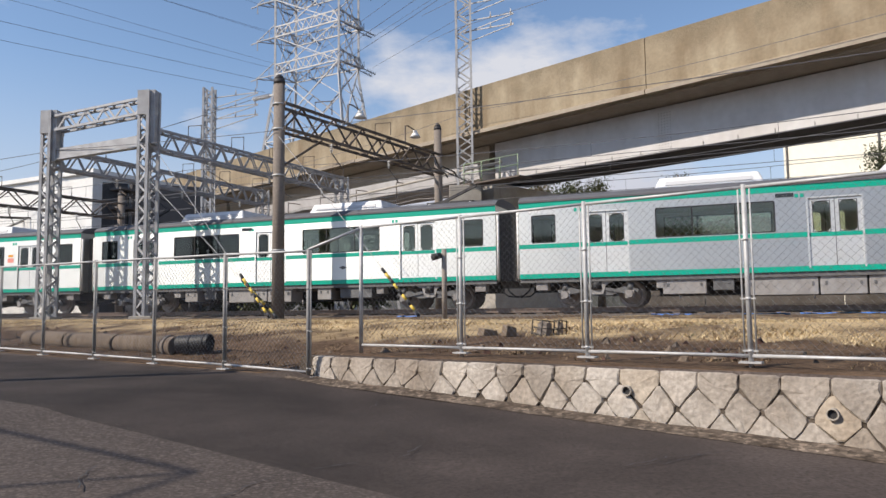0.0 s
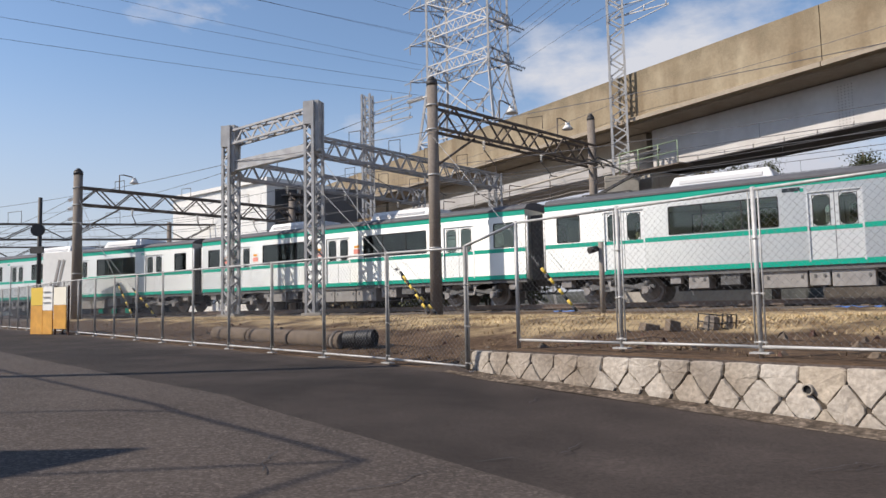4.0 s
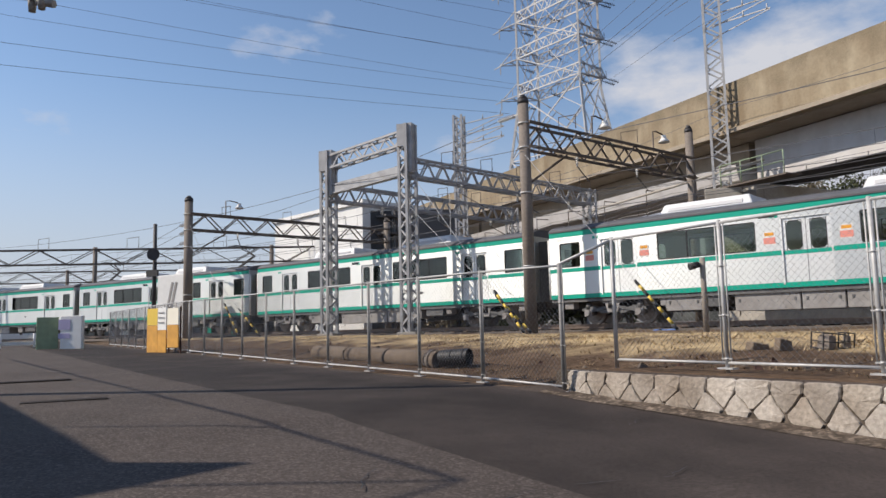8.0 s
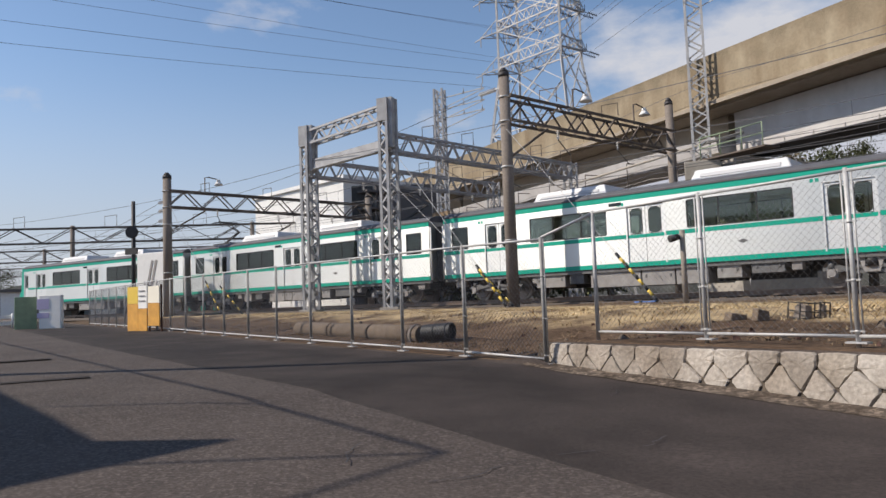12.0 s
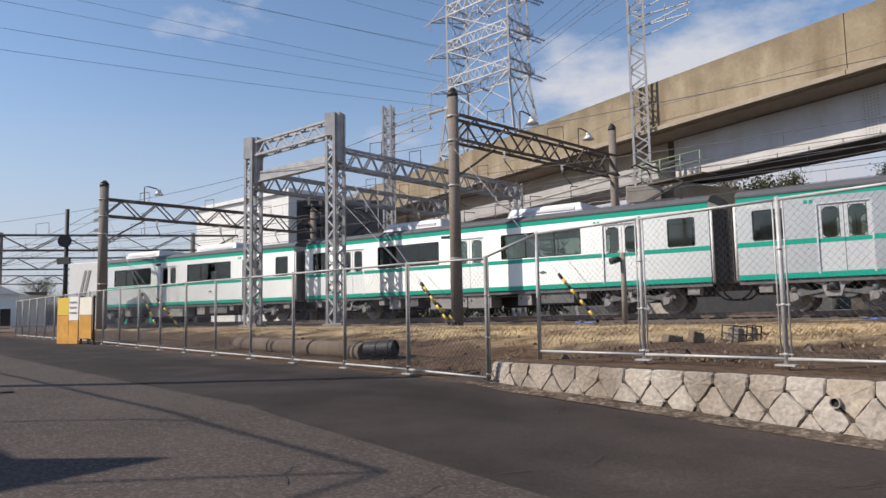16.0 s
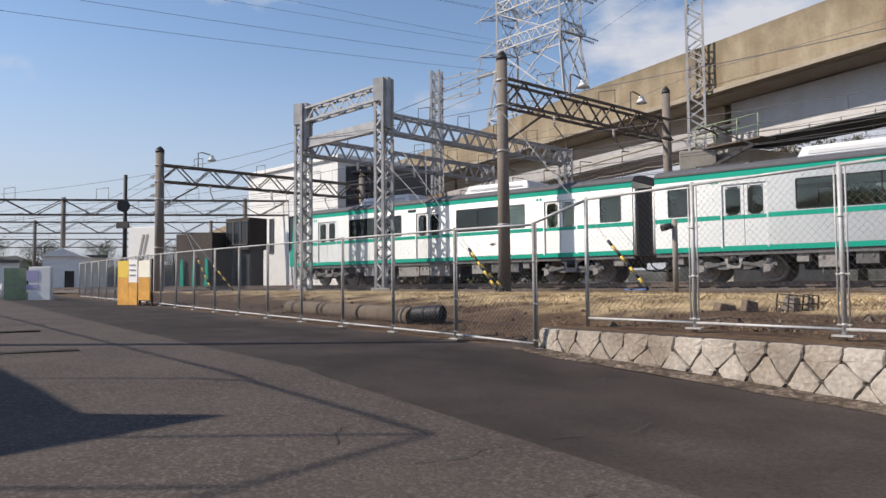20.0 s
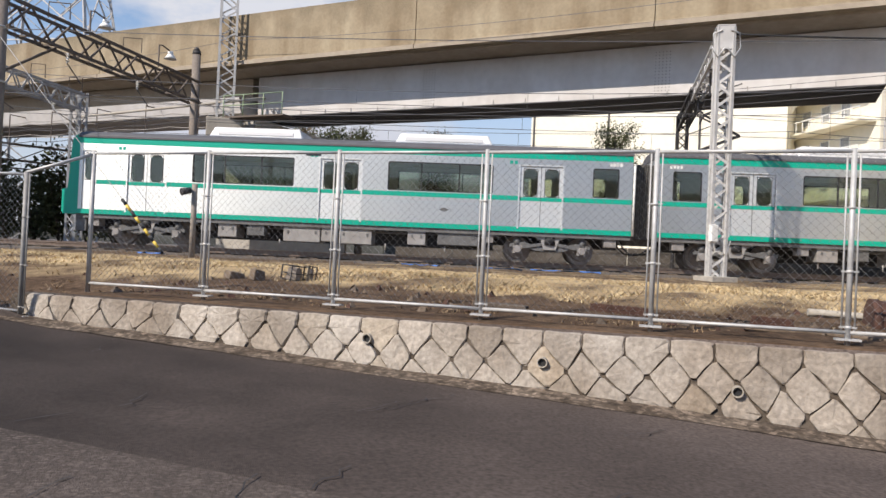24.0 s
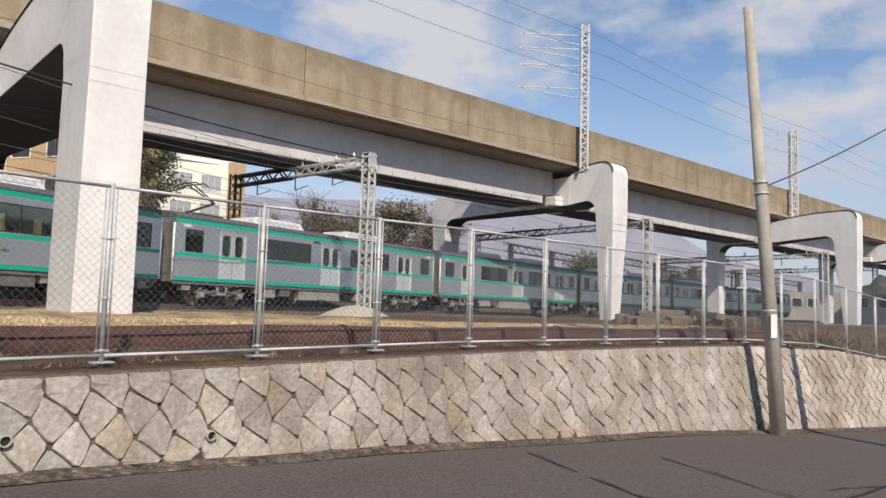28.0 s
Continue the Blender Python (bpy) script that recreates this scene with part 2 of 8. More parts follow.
DECK = mat("deck_concrete", (0.36, 0.305, 0.24), 0.9, grain=4, vary=0.08, blotch=0.5, blotch_scale=0.7, dark=(0.65, 0.6, 0.55), world_space=True)
GIRDER = mat("girder_paint", (0.575, 0.555, 0.545), 0.55, grain=3, vary=0.05, blotch=0.4, blotch_scale=0.5, dark=(0.78, 0.74, 0.70), world_space=True, streak=0.35)
# underside shade of the pale steelwork, put into a dark colour
UNDERSIDE_SHADE = mat("underside_shade", (0.06, 0.056, 0.058), 0.8, grain=3, vary=0.1, world_space=True)
PIER = mat("pier_paint", (0.76, 0.735, 0.715), 0.6, grain=5, vary=0.05, blotch=0.45, blotch_scale=0.6, dark=(0.76, 0.74, 0.72), world_space=True, streak=0.35)
# lower fence posts: their shaded side is put into this darker grey
GALV_SHADED = mat("shaded_galvanised_steel", (0.31, 0.307, 0.303), 0.65, 0.2, grain=12, vary=0.2, blotch=0.4, blotch_scale=3.0)
GALV = mat("galvanised_steel", (0.47, 0.465, 0.46), 0.55, 0.25, grain=12, vary=0.15)
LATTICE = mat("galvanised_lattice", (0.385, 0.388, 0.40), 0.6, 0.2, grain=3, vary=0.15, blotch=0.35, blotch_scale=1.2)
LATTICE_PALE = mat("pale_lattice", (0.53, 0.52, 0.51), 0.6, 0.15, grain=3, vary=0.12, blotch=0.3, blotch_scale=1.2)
PALE_GLASS = mat("pale_window", (0.36, 0.37, 0.37), 0.15, vary=0.1)
LATTICE_OLD = mat("weathered_lattice", (0.145, 0.118, 0.098), 0.7, 0.3, grain=3, vary=0.15, blotch=0.4, blotch_scale=1.0)
DARK_STEEL = mat("dark_steel", (0.055, 0.052, 0.052), 0.6, 0.4, grain=5, vary=0.2)
RUST = mat("rusty_steel", (0.092, 0.045, 0.032), 0.85, grain=9, vary=0.35, blotch=0.7, blotch_scale=1.6, dark=(0.45, 0.38, 0.34), bump=0.3, world_space=True)
RAIL = mat("rail_steel", (0.22, 0.17, 0.14), 0.5, 0.6, grain=8, vary=0.2)
WIRE = mat("wire", (0.10, 0.10, 0.11), 0.6, 0.3, vary=0)
STAINLESS = mat("stainless_side", (0.685, 0.70, 0.685), 0.45, 0.87, grain=1.2, vary=0.03, aniso=0.6)
DOOR_STEEL = mat("door_leaf_steel", (0.745, 0.755, 0.745), 0.46, 0.55, grain=1.5, vary=0.02, aniso=0.5)
GREEN = mat("green_band", (0.0, 0.37, 0.255), 0.4, grain=2, vary=0.04)
ROOF = mat("roof_grey", (0.10, 0.10, 0.11), 0.7, grain=3, vary=0.12)
GRILLE = mat("cooler_grille", (0.52, 0.52, 0.53), 0.6, vary=0.05)
AC_WHITE = mat("cooler_casing", (0.70, 0.70, 0.70), 0.5, grain=3, vary=0.05)
BOGIE_GREY = mat("bogie_grey", (0.34, 0.325, 0.315), 0.6, 0.15, grain=5, vary=0.2, blotch=0.6, blotch_scale=2.0, dark=(0.45, 0.38, 0.32))
PINK = mat("pink_print", (0.80, 0.30, 0.24), 0.6, vary=0.05)
STEEL_PALE = mat("pale_mesh", (0.30, 0.30, 0.30), 0.6, 0.2, vary=0)
WHEEL = mat("wheel_steel", (0.27, 0.24, 0.22), 0.5, 0.5, grain=6, vary=0.2)
UNDER = mat("underframe_grey", (0.16, 0.16, 0.16), 0.65, 0.2, grain=5, vary=0.2, blotch=0.4, blotch_scale=1.5)
BOX_GREY = mat("equipment_box_grey", (0.36, 0.345, 0.33), 0.55, 0.1, grain=4, vary=0.12, blotch=0.45, blotch_scale=1.5, dark=(0.55, 0.48, 0.42))
BLACK = mat("black_rubber", (0.02, 0.02, 0.022), 0.6, vary=0.1)
INSIDE = mat("cream_interior", (0.50, 0.49, 0.42), 0.7, vary=0.05)
SEAT = mat("green_seat", (0.06, 0.22, 0.14), 0.9, vary=0.1)
PANE = glass("window_glass", (0.95, 1.0, 0.92), 0.78)
WHITE = mat("white_paint", (0.80, 0.79, 0.76), 0.6, grain=3, vary=0.04, blotch=0.2, blotch_scale=0.4, dark=(0.85, 0.83, 0.8))
CREAM = mat("cream_wall", (0.84, 0.79, 0.66), 0.75, grain=2, vary=0.04, blotch=0.25, blotch_scale=0.2, dark=(0.88, 0.85, 0.8))
BROWN = mat("brown_tile_wall", (0.42, 0.29, 0.165), 0.8, grain=5, vary=0.12)
GREY_SIDING = mat("grey_siding", (0.11, 0.10, 0.095), 0.7, grain=3, vary=0.1, stretch=(1, 1, 6))
DARK_GLASS = mat("dark_window", (0.03, 0.035, 0.04), 0.12, vary=0)
YELLOW = mat("yellow_plastic", (0.72, 0.50, 0.07), 0.5, vary=0.08)
ORANGE = mat("orange_panel", (0.80, 0.36, 0.03), 0.55, grain=3, vary=0.06)
WORKSHOP = mat("brown_sheet_siding", (0.062, 0.047, 0.040), 0.75, grain=4, vary=0.25, blotch=0.5, blotch_scale=0.8, stretch=(6, 6, 1))
BOARD_ORANGE = mat("orange_board", (0.66, 0.335, 0.06), 0.6, grain=5, vary=0.1, blotch=0.4, blotch_scale=1.5)
GANGWAY = mat("gangway_grey", (0.11, 0.105, 0.10), 0.75, grain=6, vary=0.15)
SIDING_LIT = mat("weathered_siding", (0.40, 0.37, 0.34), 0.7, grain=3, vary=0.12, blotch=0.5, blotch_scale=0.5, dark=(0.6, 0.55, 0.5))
TAR = mat("road_tar", (0.018, 0.016, 0.015), 0.7, grain=30, vary=0.3, world_space=True)
PALE_GREEN = mat("green_container", (0.25, 0.32, 0.20), 0.6, grain=4, vary=0.1)
DIRTY_CONCRETE = mat("dirty_concrete", (0.20, 0.155, 0.115), 0.95, grain=8, vary=0.25, blotch=0.7, blotch_scale=1.2, dark=(0.5, 0.45, 0.4), bump=0.3)
WOOD_BOARD = mat("weathered_board", (0.36, 0.25, 0.15), 0.8, grain=6, vary=0.2, blotch=0.5, blotch_scale=2.0)
TARP = mat("blue_tarpaulin", (0.05, 0.20, 0.62), 0.5, grain=6, vary=0.15, bump=0.6, bump_scale=6)
PORCELAIN = mat("white_porcelain", (0.75, 0.74, 0.72), 0.3, vary=0)
LEAF = mat("evergreen_leaf", (0.062, 0.070, 0.026), 0.75, grain=2, vary=0.35, world_space=True)
LEAF_DRY = mat("brownish_leaf", (0.145, 0.118, 0.072), 0.85, grain=2, vary=0.35, world_space=True)
BARK = mat("bark", (0.12, 0.095, 0.075), 0.95, grain=10, vary=0.3, bump=0.5)
# horizon haze, put into a grey-lilac base colour
HAZE_BACKDROP = mat("haze_backdrop", (0.245, 0.240, 0.285), 1.0, grain=0.012, vary=0.10, world_space=True)
HILL = mat("wooded_hill", (0.085, 0.085, 0.075), 1.0, grain=0.06, vary=0.4, world_space=True)


# ---------- building blocks ----------
class Shape:
    """Collects vertices and faces for one mesh."""

    def __init__(self):
        self.v, self.f, self.m, self.s = [], [], [], []

    def face(self, idx, mi=0, smooth=False):
        self.f.append(idx), self.m.append(mi), self.s.append(smooth)

    def poly(self, pts, mi=0):
        k = len(self.v)
        self.v += [tuple(p) for p in pts]
        self.face(tuple(range(k, k + len(pts))), mi)
        return self

    def hexa(self, p, mi=0):
        """A solid from 8 corners: four below, then four above, both counterclockwise from above."""
        k = len(self.v)
        self.v += [tuple(q) for q in p]
        for f in ((3, 2, 1, 0), (4, 5, 6, 7), (0, 1, 5, 4), (1, 2, 6, 5), (2, 3, 7, 6), (3, 0, 4, 7)):
            self.face(tuple(k + i for i in f), mi)
        return self

    def box(self, x0, x1, y0, y1, z0, z1, mi=0):
        return self.hexa([(x0, y0, z0), (x1, y0, z0), (x1, y1, z0), (x0, y1, z0), (x0, y0, z1), (x1, y0, z1), (x1, y1, z1), (x0, y1, z1)], mi)

    def bar(self, p, q, w, h=None, mi=0):
        """A straight bar of section w x h from p to q."""
        h = h or w
        p, q = Vector(p), Vector(q)
        d = (q - p).normalized()
        side = d.cross(Vector((0, 0, 1)))
        side = side.normalized() if side.length > 1e-3 else Vector((1, 0, 0))
        up = side.cross(d).normalized()
        a, b = side * (w / 2), up * (h / 2)
        return self.hexa([p - a - b, p + a - b, q + a - b, q - a - b, p - a + b, p + a + b, q + a + b, q - a + b], mi)

    def tube(self, p, q, r0, r1=None, n=10, mi=0, caps=True):
        r1 = r0 if r1 is None else r1
        p, q = Vector(p), Vector(q)
        d = (q - p).normalized()
        side = d.cross(Vector((0, 0, 1)))
        side = side.normalized() if side.length > 1e-3 else Vector((1, 0, 0))
        up = side.cross(d)
        k = len(self.v)
        for c, r in ((p, r0), (q, r1)):
            for i in range(n):
                a = 2 * math.pi * i / n
                self.v.append(tuple(c + side * (r * math.cos(a)) + up * (r * math.sin(a))))
        for i in range(n):
            j = (i + 1) % n
            self.face((k + j, k + i, k + n + i, k + n + j), mi, n > 5)
        if caps:
            self.face(tuple(k + i for i in range(n)), mi)
            self.face(tuple(k + n + i for i in reversed(range(n))), mi)
        return self

    def path_tube(self, pts, r, n=4, mi=0):
        """A tube along many points."""
        pts = [Vector(p) for p in pts]
        k = len(self.v)
        for i, p in enumerate(pts):
            d = (pts[min(i + 1, len(pts) - 1)] - pts[max(i - 1, 0)]).normalized()
            side = d.cross(Vector((0, 0, 1)))
            side = side.normalized() if side.length > 1e-3 else Vector((1, 0, 0))
            up = side.cross(d)
            for j in range(n):
                a = 2 * math.pi * (j + 0.5) / n
                self.v.append(tuple(p + side * (r * math.cos(a)) + up * (r * math.sin(a))))
        for i in range(len(pts) - 1):
            for j in range(n):
                jj = (j + 1) % n
                self.face((k + i * n + jj, k + i * n + j, k + (i + 1) * n + j, k + (i + 1) * n + jj), mi, n > 5)
        return self

    def extrude(self, outline, a, b, mi=0):
        """Sweeps a closed outline, given as 3D points, from offset a to offset b."""
        a, b = Vector(a), Vector(b)
        k, n = len(self.v), len(outline)
        self.v += [tuple(Vector(p) + a) for p in outline] + [tuple(Vector(p) + b) for p in outline]
        self.face(tuple(k + i for i in reversed(range(n))), mi)
        self.face(tuple(k + n + i for i in range(n)), mi)
        for i in range(n):
            j = (i + 1) % n
            self.face((k + i, k + j, k + n + j, k + n + i), mi)
        return self

    def mesh(self, name, *mats):
        me = bpy.data.meshes.new(name)
        me.from_pydata(self.v, [], self.f)
        for m in mats:
            me.materials.append(m)
        me.polygons.foreach_set("material_index", self.m)
        me.polygons.foreach_set("use_smooth", self.s)
        me.update()
        return me


def part(name, shape, material, parent=None, label="", bevel=0.0, at=None):
    """One mesh object under a thing or a part (or a thing of its own)."""
    data = shape
    if isinstance(shape, Shape):
        data = shape.mesh(name, *(material if isinstance(material, (list, tuple)) else (material,)))
    ob = new(name, data)
    if parent:
        ob.parent = parent
    if at is not None:
        ob.matrix_basis = at
    if label:
        ob["label"] = label
    if bevel:
        mod = ob.modifiers.new("bevel", "BEVEL")
        mod.width, mod.segments, mod.limit_method = bevel, 2, "ANGLE"
    return ob


def thing(name, label, category, group="", at=None, kind=""):
    ob = new(name)
    if at is not None:
        ob.matrix_basis = at
    return tagged(ob, label, category, group, kind)


def bearing(az, dist, z=0.0):
    """A place from the camera's stand: azimuth to the left of +y in degrees, level distance, height above the eye."""
    return Vector((-math.sin(radians(az)) * dist, math.cos(radians(az)) * dist, EYE + z))


def lerp(table, x):
    xs, ys = zip(*table)
    return float(np.interp(x, xs, ys))


class Curve:
    """A plan curve from headings (degrees) along its length; s = 0 lies at origin."""

    def __init__(self, origin, headings, lo, hi, step=0.25):
        self.s = np.arange(lo, hi + step / 2, step)
        h = np.radians([lerp(headings, s) for s in self.s])
        x, y = np.concatenate([[0], np.cumsum(np.cos(h[:-1]) * step)]), np.concatenate([[0], np.cumsum(np.sin(h[:-1]) * step)])
        self.x, self.y, self.h = x - np.interp(0, self.s, x) + origin[0], y - np.interp(0, self.s, y) + origin[1], h

    def at(self, s, off=0.0):
        """The point at s, moved off metres to the left of the way, and the heading."""
        x, y, h = (float(np.interp(s, self.s, c)) for c in (self.x, self.y, self.h))
        return x - math.sin(h) * off, y + math.cos(h) * off, h


# near face of the train along its track, the fence on its wall, the long straight of the viaduct
TRACK = Curve((0.0, 25.14), [(-140, -6), (-60, -7), (-42, -11.5), (-21, -18.0), (-3, -20.3), (22, -20.7), (28, -22.2), (33, -24.2), (36, -25.6), (45, -27.6), (57, -30.0), (69, -32.0), (85, -33.9), (160, -39)], -160, 200)
FENCE = Curve((-1.65, 10.49), [(-60, -36), (-20, -33.5), (-6, -31.5), (-0.6, -31.5), (0, -34.3), (9, -34.5), (10, -35.3), (12, -36.8), (13.5, -39), (15, -40.2), (21, -40.7), (23, -43), (27, -44.5), (32, -47.5), (40, -52), (60, -56)], -60, 62)
RAIL_Z = EYE - 0.06
VIA_AZ, VIA_D = -41.7, 30.0
VIA_N = Vector((-math.sin(radians(VIA_AZ)), math.cos(radians(VIA_AZ)), 0))
VIA_U = Vector((VIA_N.y, -VIA_N.x, 0))


def via(u, n, z):
    """A place by the viaduct: along it to the right, behind its face, height above the eye."""
    p = VIA_U * u + VIA_N * (VIA_D + n)
    return Vector((p.x, p.y, EYE + z))


def road_z(s):
    return EYE + lerp([(-60, -0.45), (-20, -0.70), (-0.8, -0.97), (0.1, -1.03), (2, -1.10), (3.8, -1.18), (5.8, -1.26), (7.5, -1.33), (10, -1.46), (12.5, -1.62), (14.4, -1.715), (17.65, -1.94), (20, -2.06), (25, -2.44), (30.6, -2.80), (62, -4.6)], s)


def bank_z(s):
    """The ground's height at the fence."""
    if s < -0.9:
        return road_z(s) + 0.02
    return EYE + lerp([(-0.9, -0.96), (-0.1, -0.65), (9, -0.64), (12.6, -0.60), (16.2, -0.54), (21.6, -0.53), (25, -0.55), (27, -0.63), (29, -0.70), (30.6, -0.86), (32.4, -1.07), (36, -1.35), (62, -2.4)], s)


# ---------- ground ----------
def build_ground():
    """One sheet: old and new asphalt, bank, turf and the level ground of the yard out to the horizon."""
    ss = [-60, -56, -52, -48, -44, -40, -36, -33, -30] + [-28 + 0.7 * i for i in range(91)] + [38, 42, 46, 50, 56, 62]
    ns = [-34, -24, -17, -12, -9, -6.5, -4.2, -3.0, -1.8, -0.9, -0.73, -0.71, -0.45, -0.44, -0.2, 0.0, 0.4, 0.9, 1.5, 2.2, 3.0, 4.0, 5.0, 6.0, 7.0, 8.5, 10, 13, 17, 24]
    g = Shape()
    straw, dust = [], []
    W = len(ns)
    for s in ss:
        for n in ns:
            x, y, _ = FENCE.at(s, n)
            wall = s > -0.6
            edge = -0.445 if wall else -0.72
            if n <= edge:
                z = road_z(s) + 0.012 * noise.noise((x * 0.35, y * 0.35, 0))
            else:
                b, top = bank_z(s), EYE - 0.33
                n += 0.0 if wall else 0.65
                k = min(max(n / lerp([(-30, 3.5), (0, 5.5), (10, 6.0), (40, 7)], s), 0.0), 1.0)
                k = k * k * (3 - 2 * k)
                z = b + (top - b) * k + (0.08 * noise.noise((x * 0.9, y * 0.9, 3)) + 0.05 * noise.noise((x * 2.6, y * 2.6, 7))) * min(1.0, max(0.0, n * 2))
            g.v.append((x, y, z))
            straw.append(lerp([(0.2, -0.6), (1.5, -0.35), (2.2, -0.1), (2.9, 0.5), (3.6, 0.75), (6.5, 0.85), (8.0, 0.5), (10, 0.3)], n) - (0.12 if s < -1 else 0.0) + lerp([(9, 0.0), (14, 0.5), (22, 0.4), (27, -0.7)], s) * (1 if n > 2.2 else 0))
            dust.append(lerp([(-4, 0.0), (2, 0.06), (6, 0.42), (11, 1.15), (30, 1.4)], s) + lerp([(-9, 0.25), (-3.5, 0.1), (-1.6, 0.0), (-0.8, 0.35)], n))
    for i in range(len(ss) - 1):
        for j in range(W - 1):
            nm, s = (ns[j] + ns[j + 1]) / 2, (ss[i] + ss[i + 1]) / 2
            if nm < -4.2:
                mi = 1
            elif nm < (-0.44 if s > -0.6 else -0.7):
                mi = 1 if s > 13.4 else 0
            else:
                mi = 2
            a = i * W + j
            g.face((a, a + W, a + W + 1, a + 1), mi, True)
    # out to the horizon
    k = len(g.v)
    ring = []
    rim = [(i * W) for i in range(len(ss))] + [((len(ss) - 1) * W + j) for j in range(1, W)] + [(i * W + W - 1) for i in reversed(range(len(ss) - 1))] + [j for j in reversed(range(1, W - 1))]
    for a in rim:
        x, y, z = g.v[a]
        d = Vector((x + 2, y - 6, 0)).normalized()
        g.v.append((x + d.x * 160, y + d.y * 160, EYE - 0.9 if z < EYE - 0.5 else EYE - 0.4))
        g.v.append((d.x * 2600, d.y * 2600, EYE - 1.2))
    for i in range(len(rim)):
        j = (i + 1) % len(rim)
        g.face((rim[i], k + 2 * i, k + 2 * j, rim[j]), 3)
        g.face((k + 2 * i, k + 2 * i + 1, k + 2 * j + 1, k + 2 * j), 3)
    data = g.mesh("ground", ASPHALT_NEW, ASPHALT_OLD, EARTH, BALLAST)
    for key, values in (("straw", straw), ("dust", dust)):
        layer = data.attributes.new(key, "FLOAT", "POINT")
        layer.data.foreach_set("value", values + [0.0] * (len(g.v) - len(values)))
    tagged(part("ground", data, None), "asphalt road and earth bank with dry turf below the tracks", "ground", kind="structure")


def build_tracks():
    """Ballast bed, rails and sleepers of the train's track and two more behind it."""
    bed = Shape()
    ss = list(range(-140, 171, 3))
    outline = [(-0.55, EYE - 0.42), (0.0, EYE - 0.27), (3.0, EYE - 0.25), (12.0, EYE - 0.25), (13.5, EYE - 0.45)]
    for s in ss:
        for off, z in outline:
            x, y, _ = TRACK.at(s, off)
            bed.v.append((x, y, z + 0.02 * noise.noise((x, y, 1))))
    W = len(outline)
    for i in range(len(ss) - 1):
        for j in range(W - 1):
            a = i * W + j
            bed.face((a, a + W, a + W + 1, a + 1), 0, True)
    tagged(part("ballast_bed", bed, BALLAST), "brown stone ballast bed under the tracks", "ballast", kind="structure")
    sleeper = Shape().box(-0.11, 0.11, -1.0, 1.0, -0.12, 0.03).mesh("sleeper", DIRTY_CONCRETE)
    for t, off in enumerate((1.39, 5.4, 9.4)):
        track = thing("railway_track", "railway track with brown steel rails on concrete sleepers in ballast", "railway track", "tracks", kind="structure")
        for side in (-0.5335, 0.5335):
            r = Shape()
            pts = [TRACK.at(s, off + side) for s in range(-120, 151, 2)]
            for dx, w, z0, z1 in ((0, 0.035, -0.0, -0.04), (0, 0.009, -0.04, -0.12), (0, 0.06, -0.12, -0.15)):
                for p, q in zip(pts, pts[1:]):
                    r.bar((p[0], p[1], RAIL_Z + (z0 + z1) / 2), (q[0], q[1], RAIL_Z + (z0 + z1) / 2), 2 * w, z0 - z1)
            part("rail", r, RAIL, track)
        near = range(-38, 70) if t == 0 else range(-10, 40)
        for i in near:
            x, y, h = TRACK.at(i * 0.75, off)
            part("sleeper", sleeper, None, track, at=pose(x, y, RAIL_Z - 0.205, 0, 0, math.degrees(h)))


def build_gap_backing():
    """Low dark wall added behind the tracks, to darken the gap under the train."""
    wall = thing("gap_backing_wall", "added low dark wall that backs the gap under the train", "wall", kind="structure")
    for k in range(0, 50):
        a, b = TRACK.at(4 + 3 * k, 13.9), TRACK.at(6.96 + 3 * k, 13.9)
        part("panel", Shape().bar((a[0], a[1], EYE + 0.1), (b[0], b[1], EYE + 0.1), 0.12, 1.5), GAP_BACKING, wall)


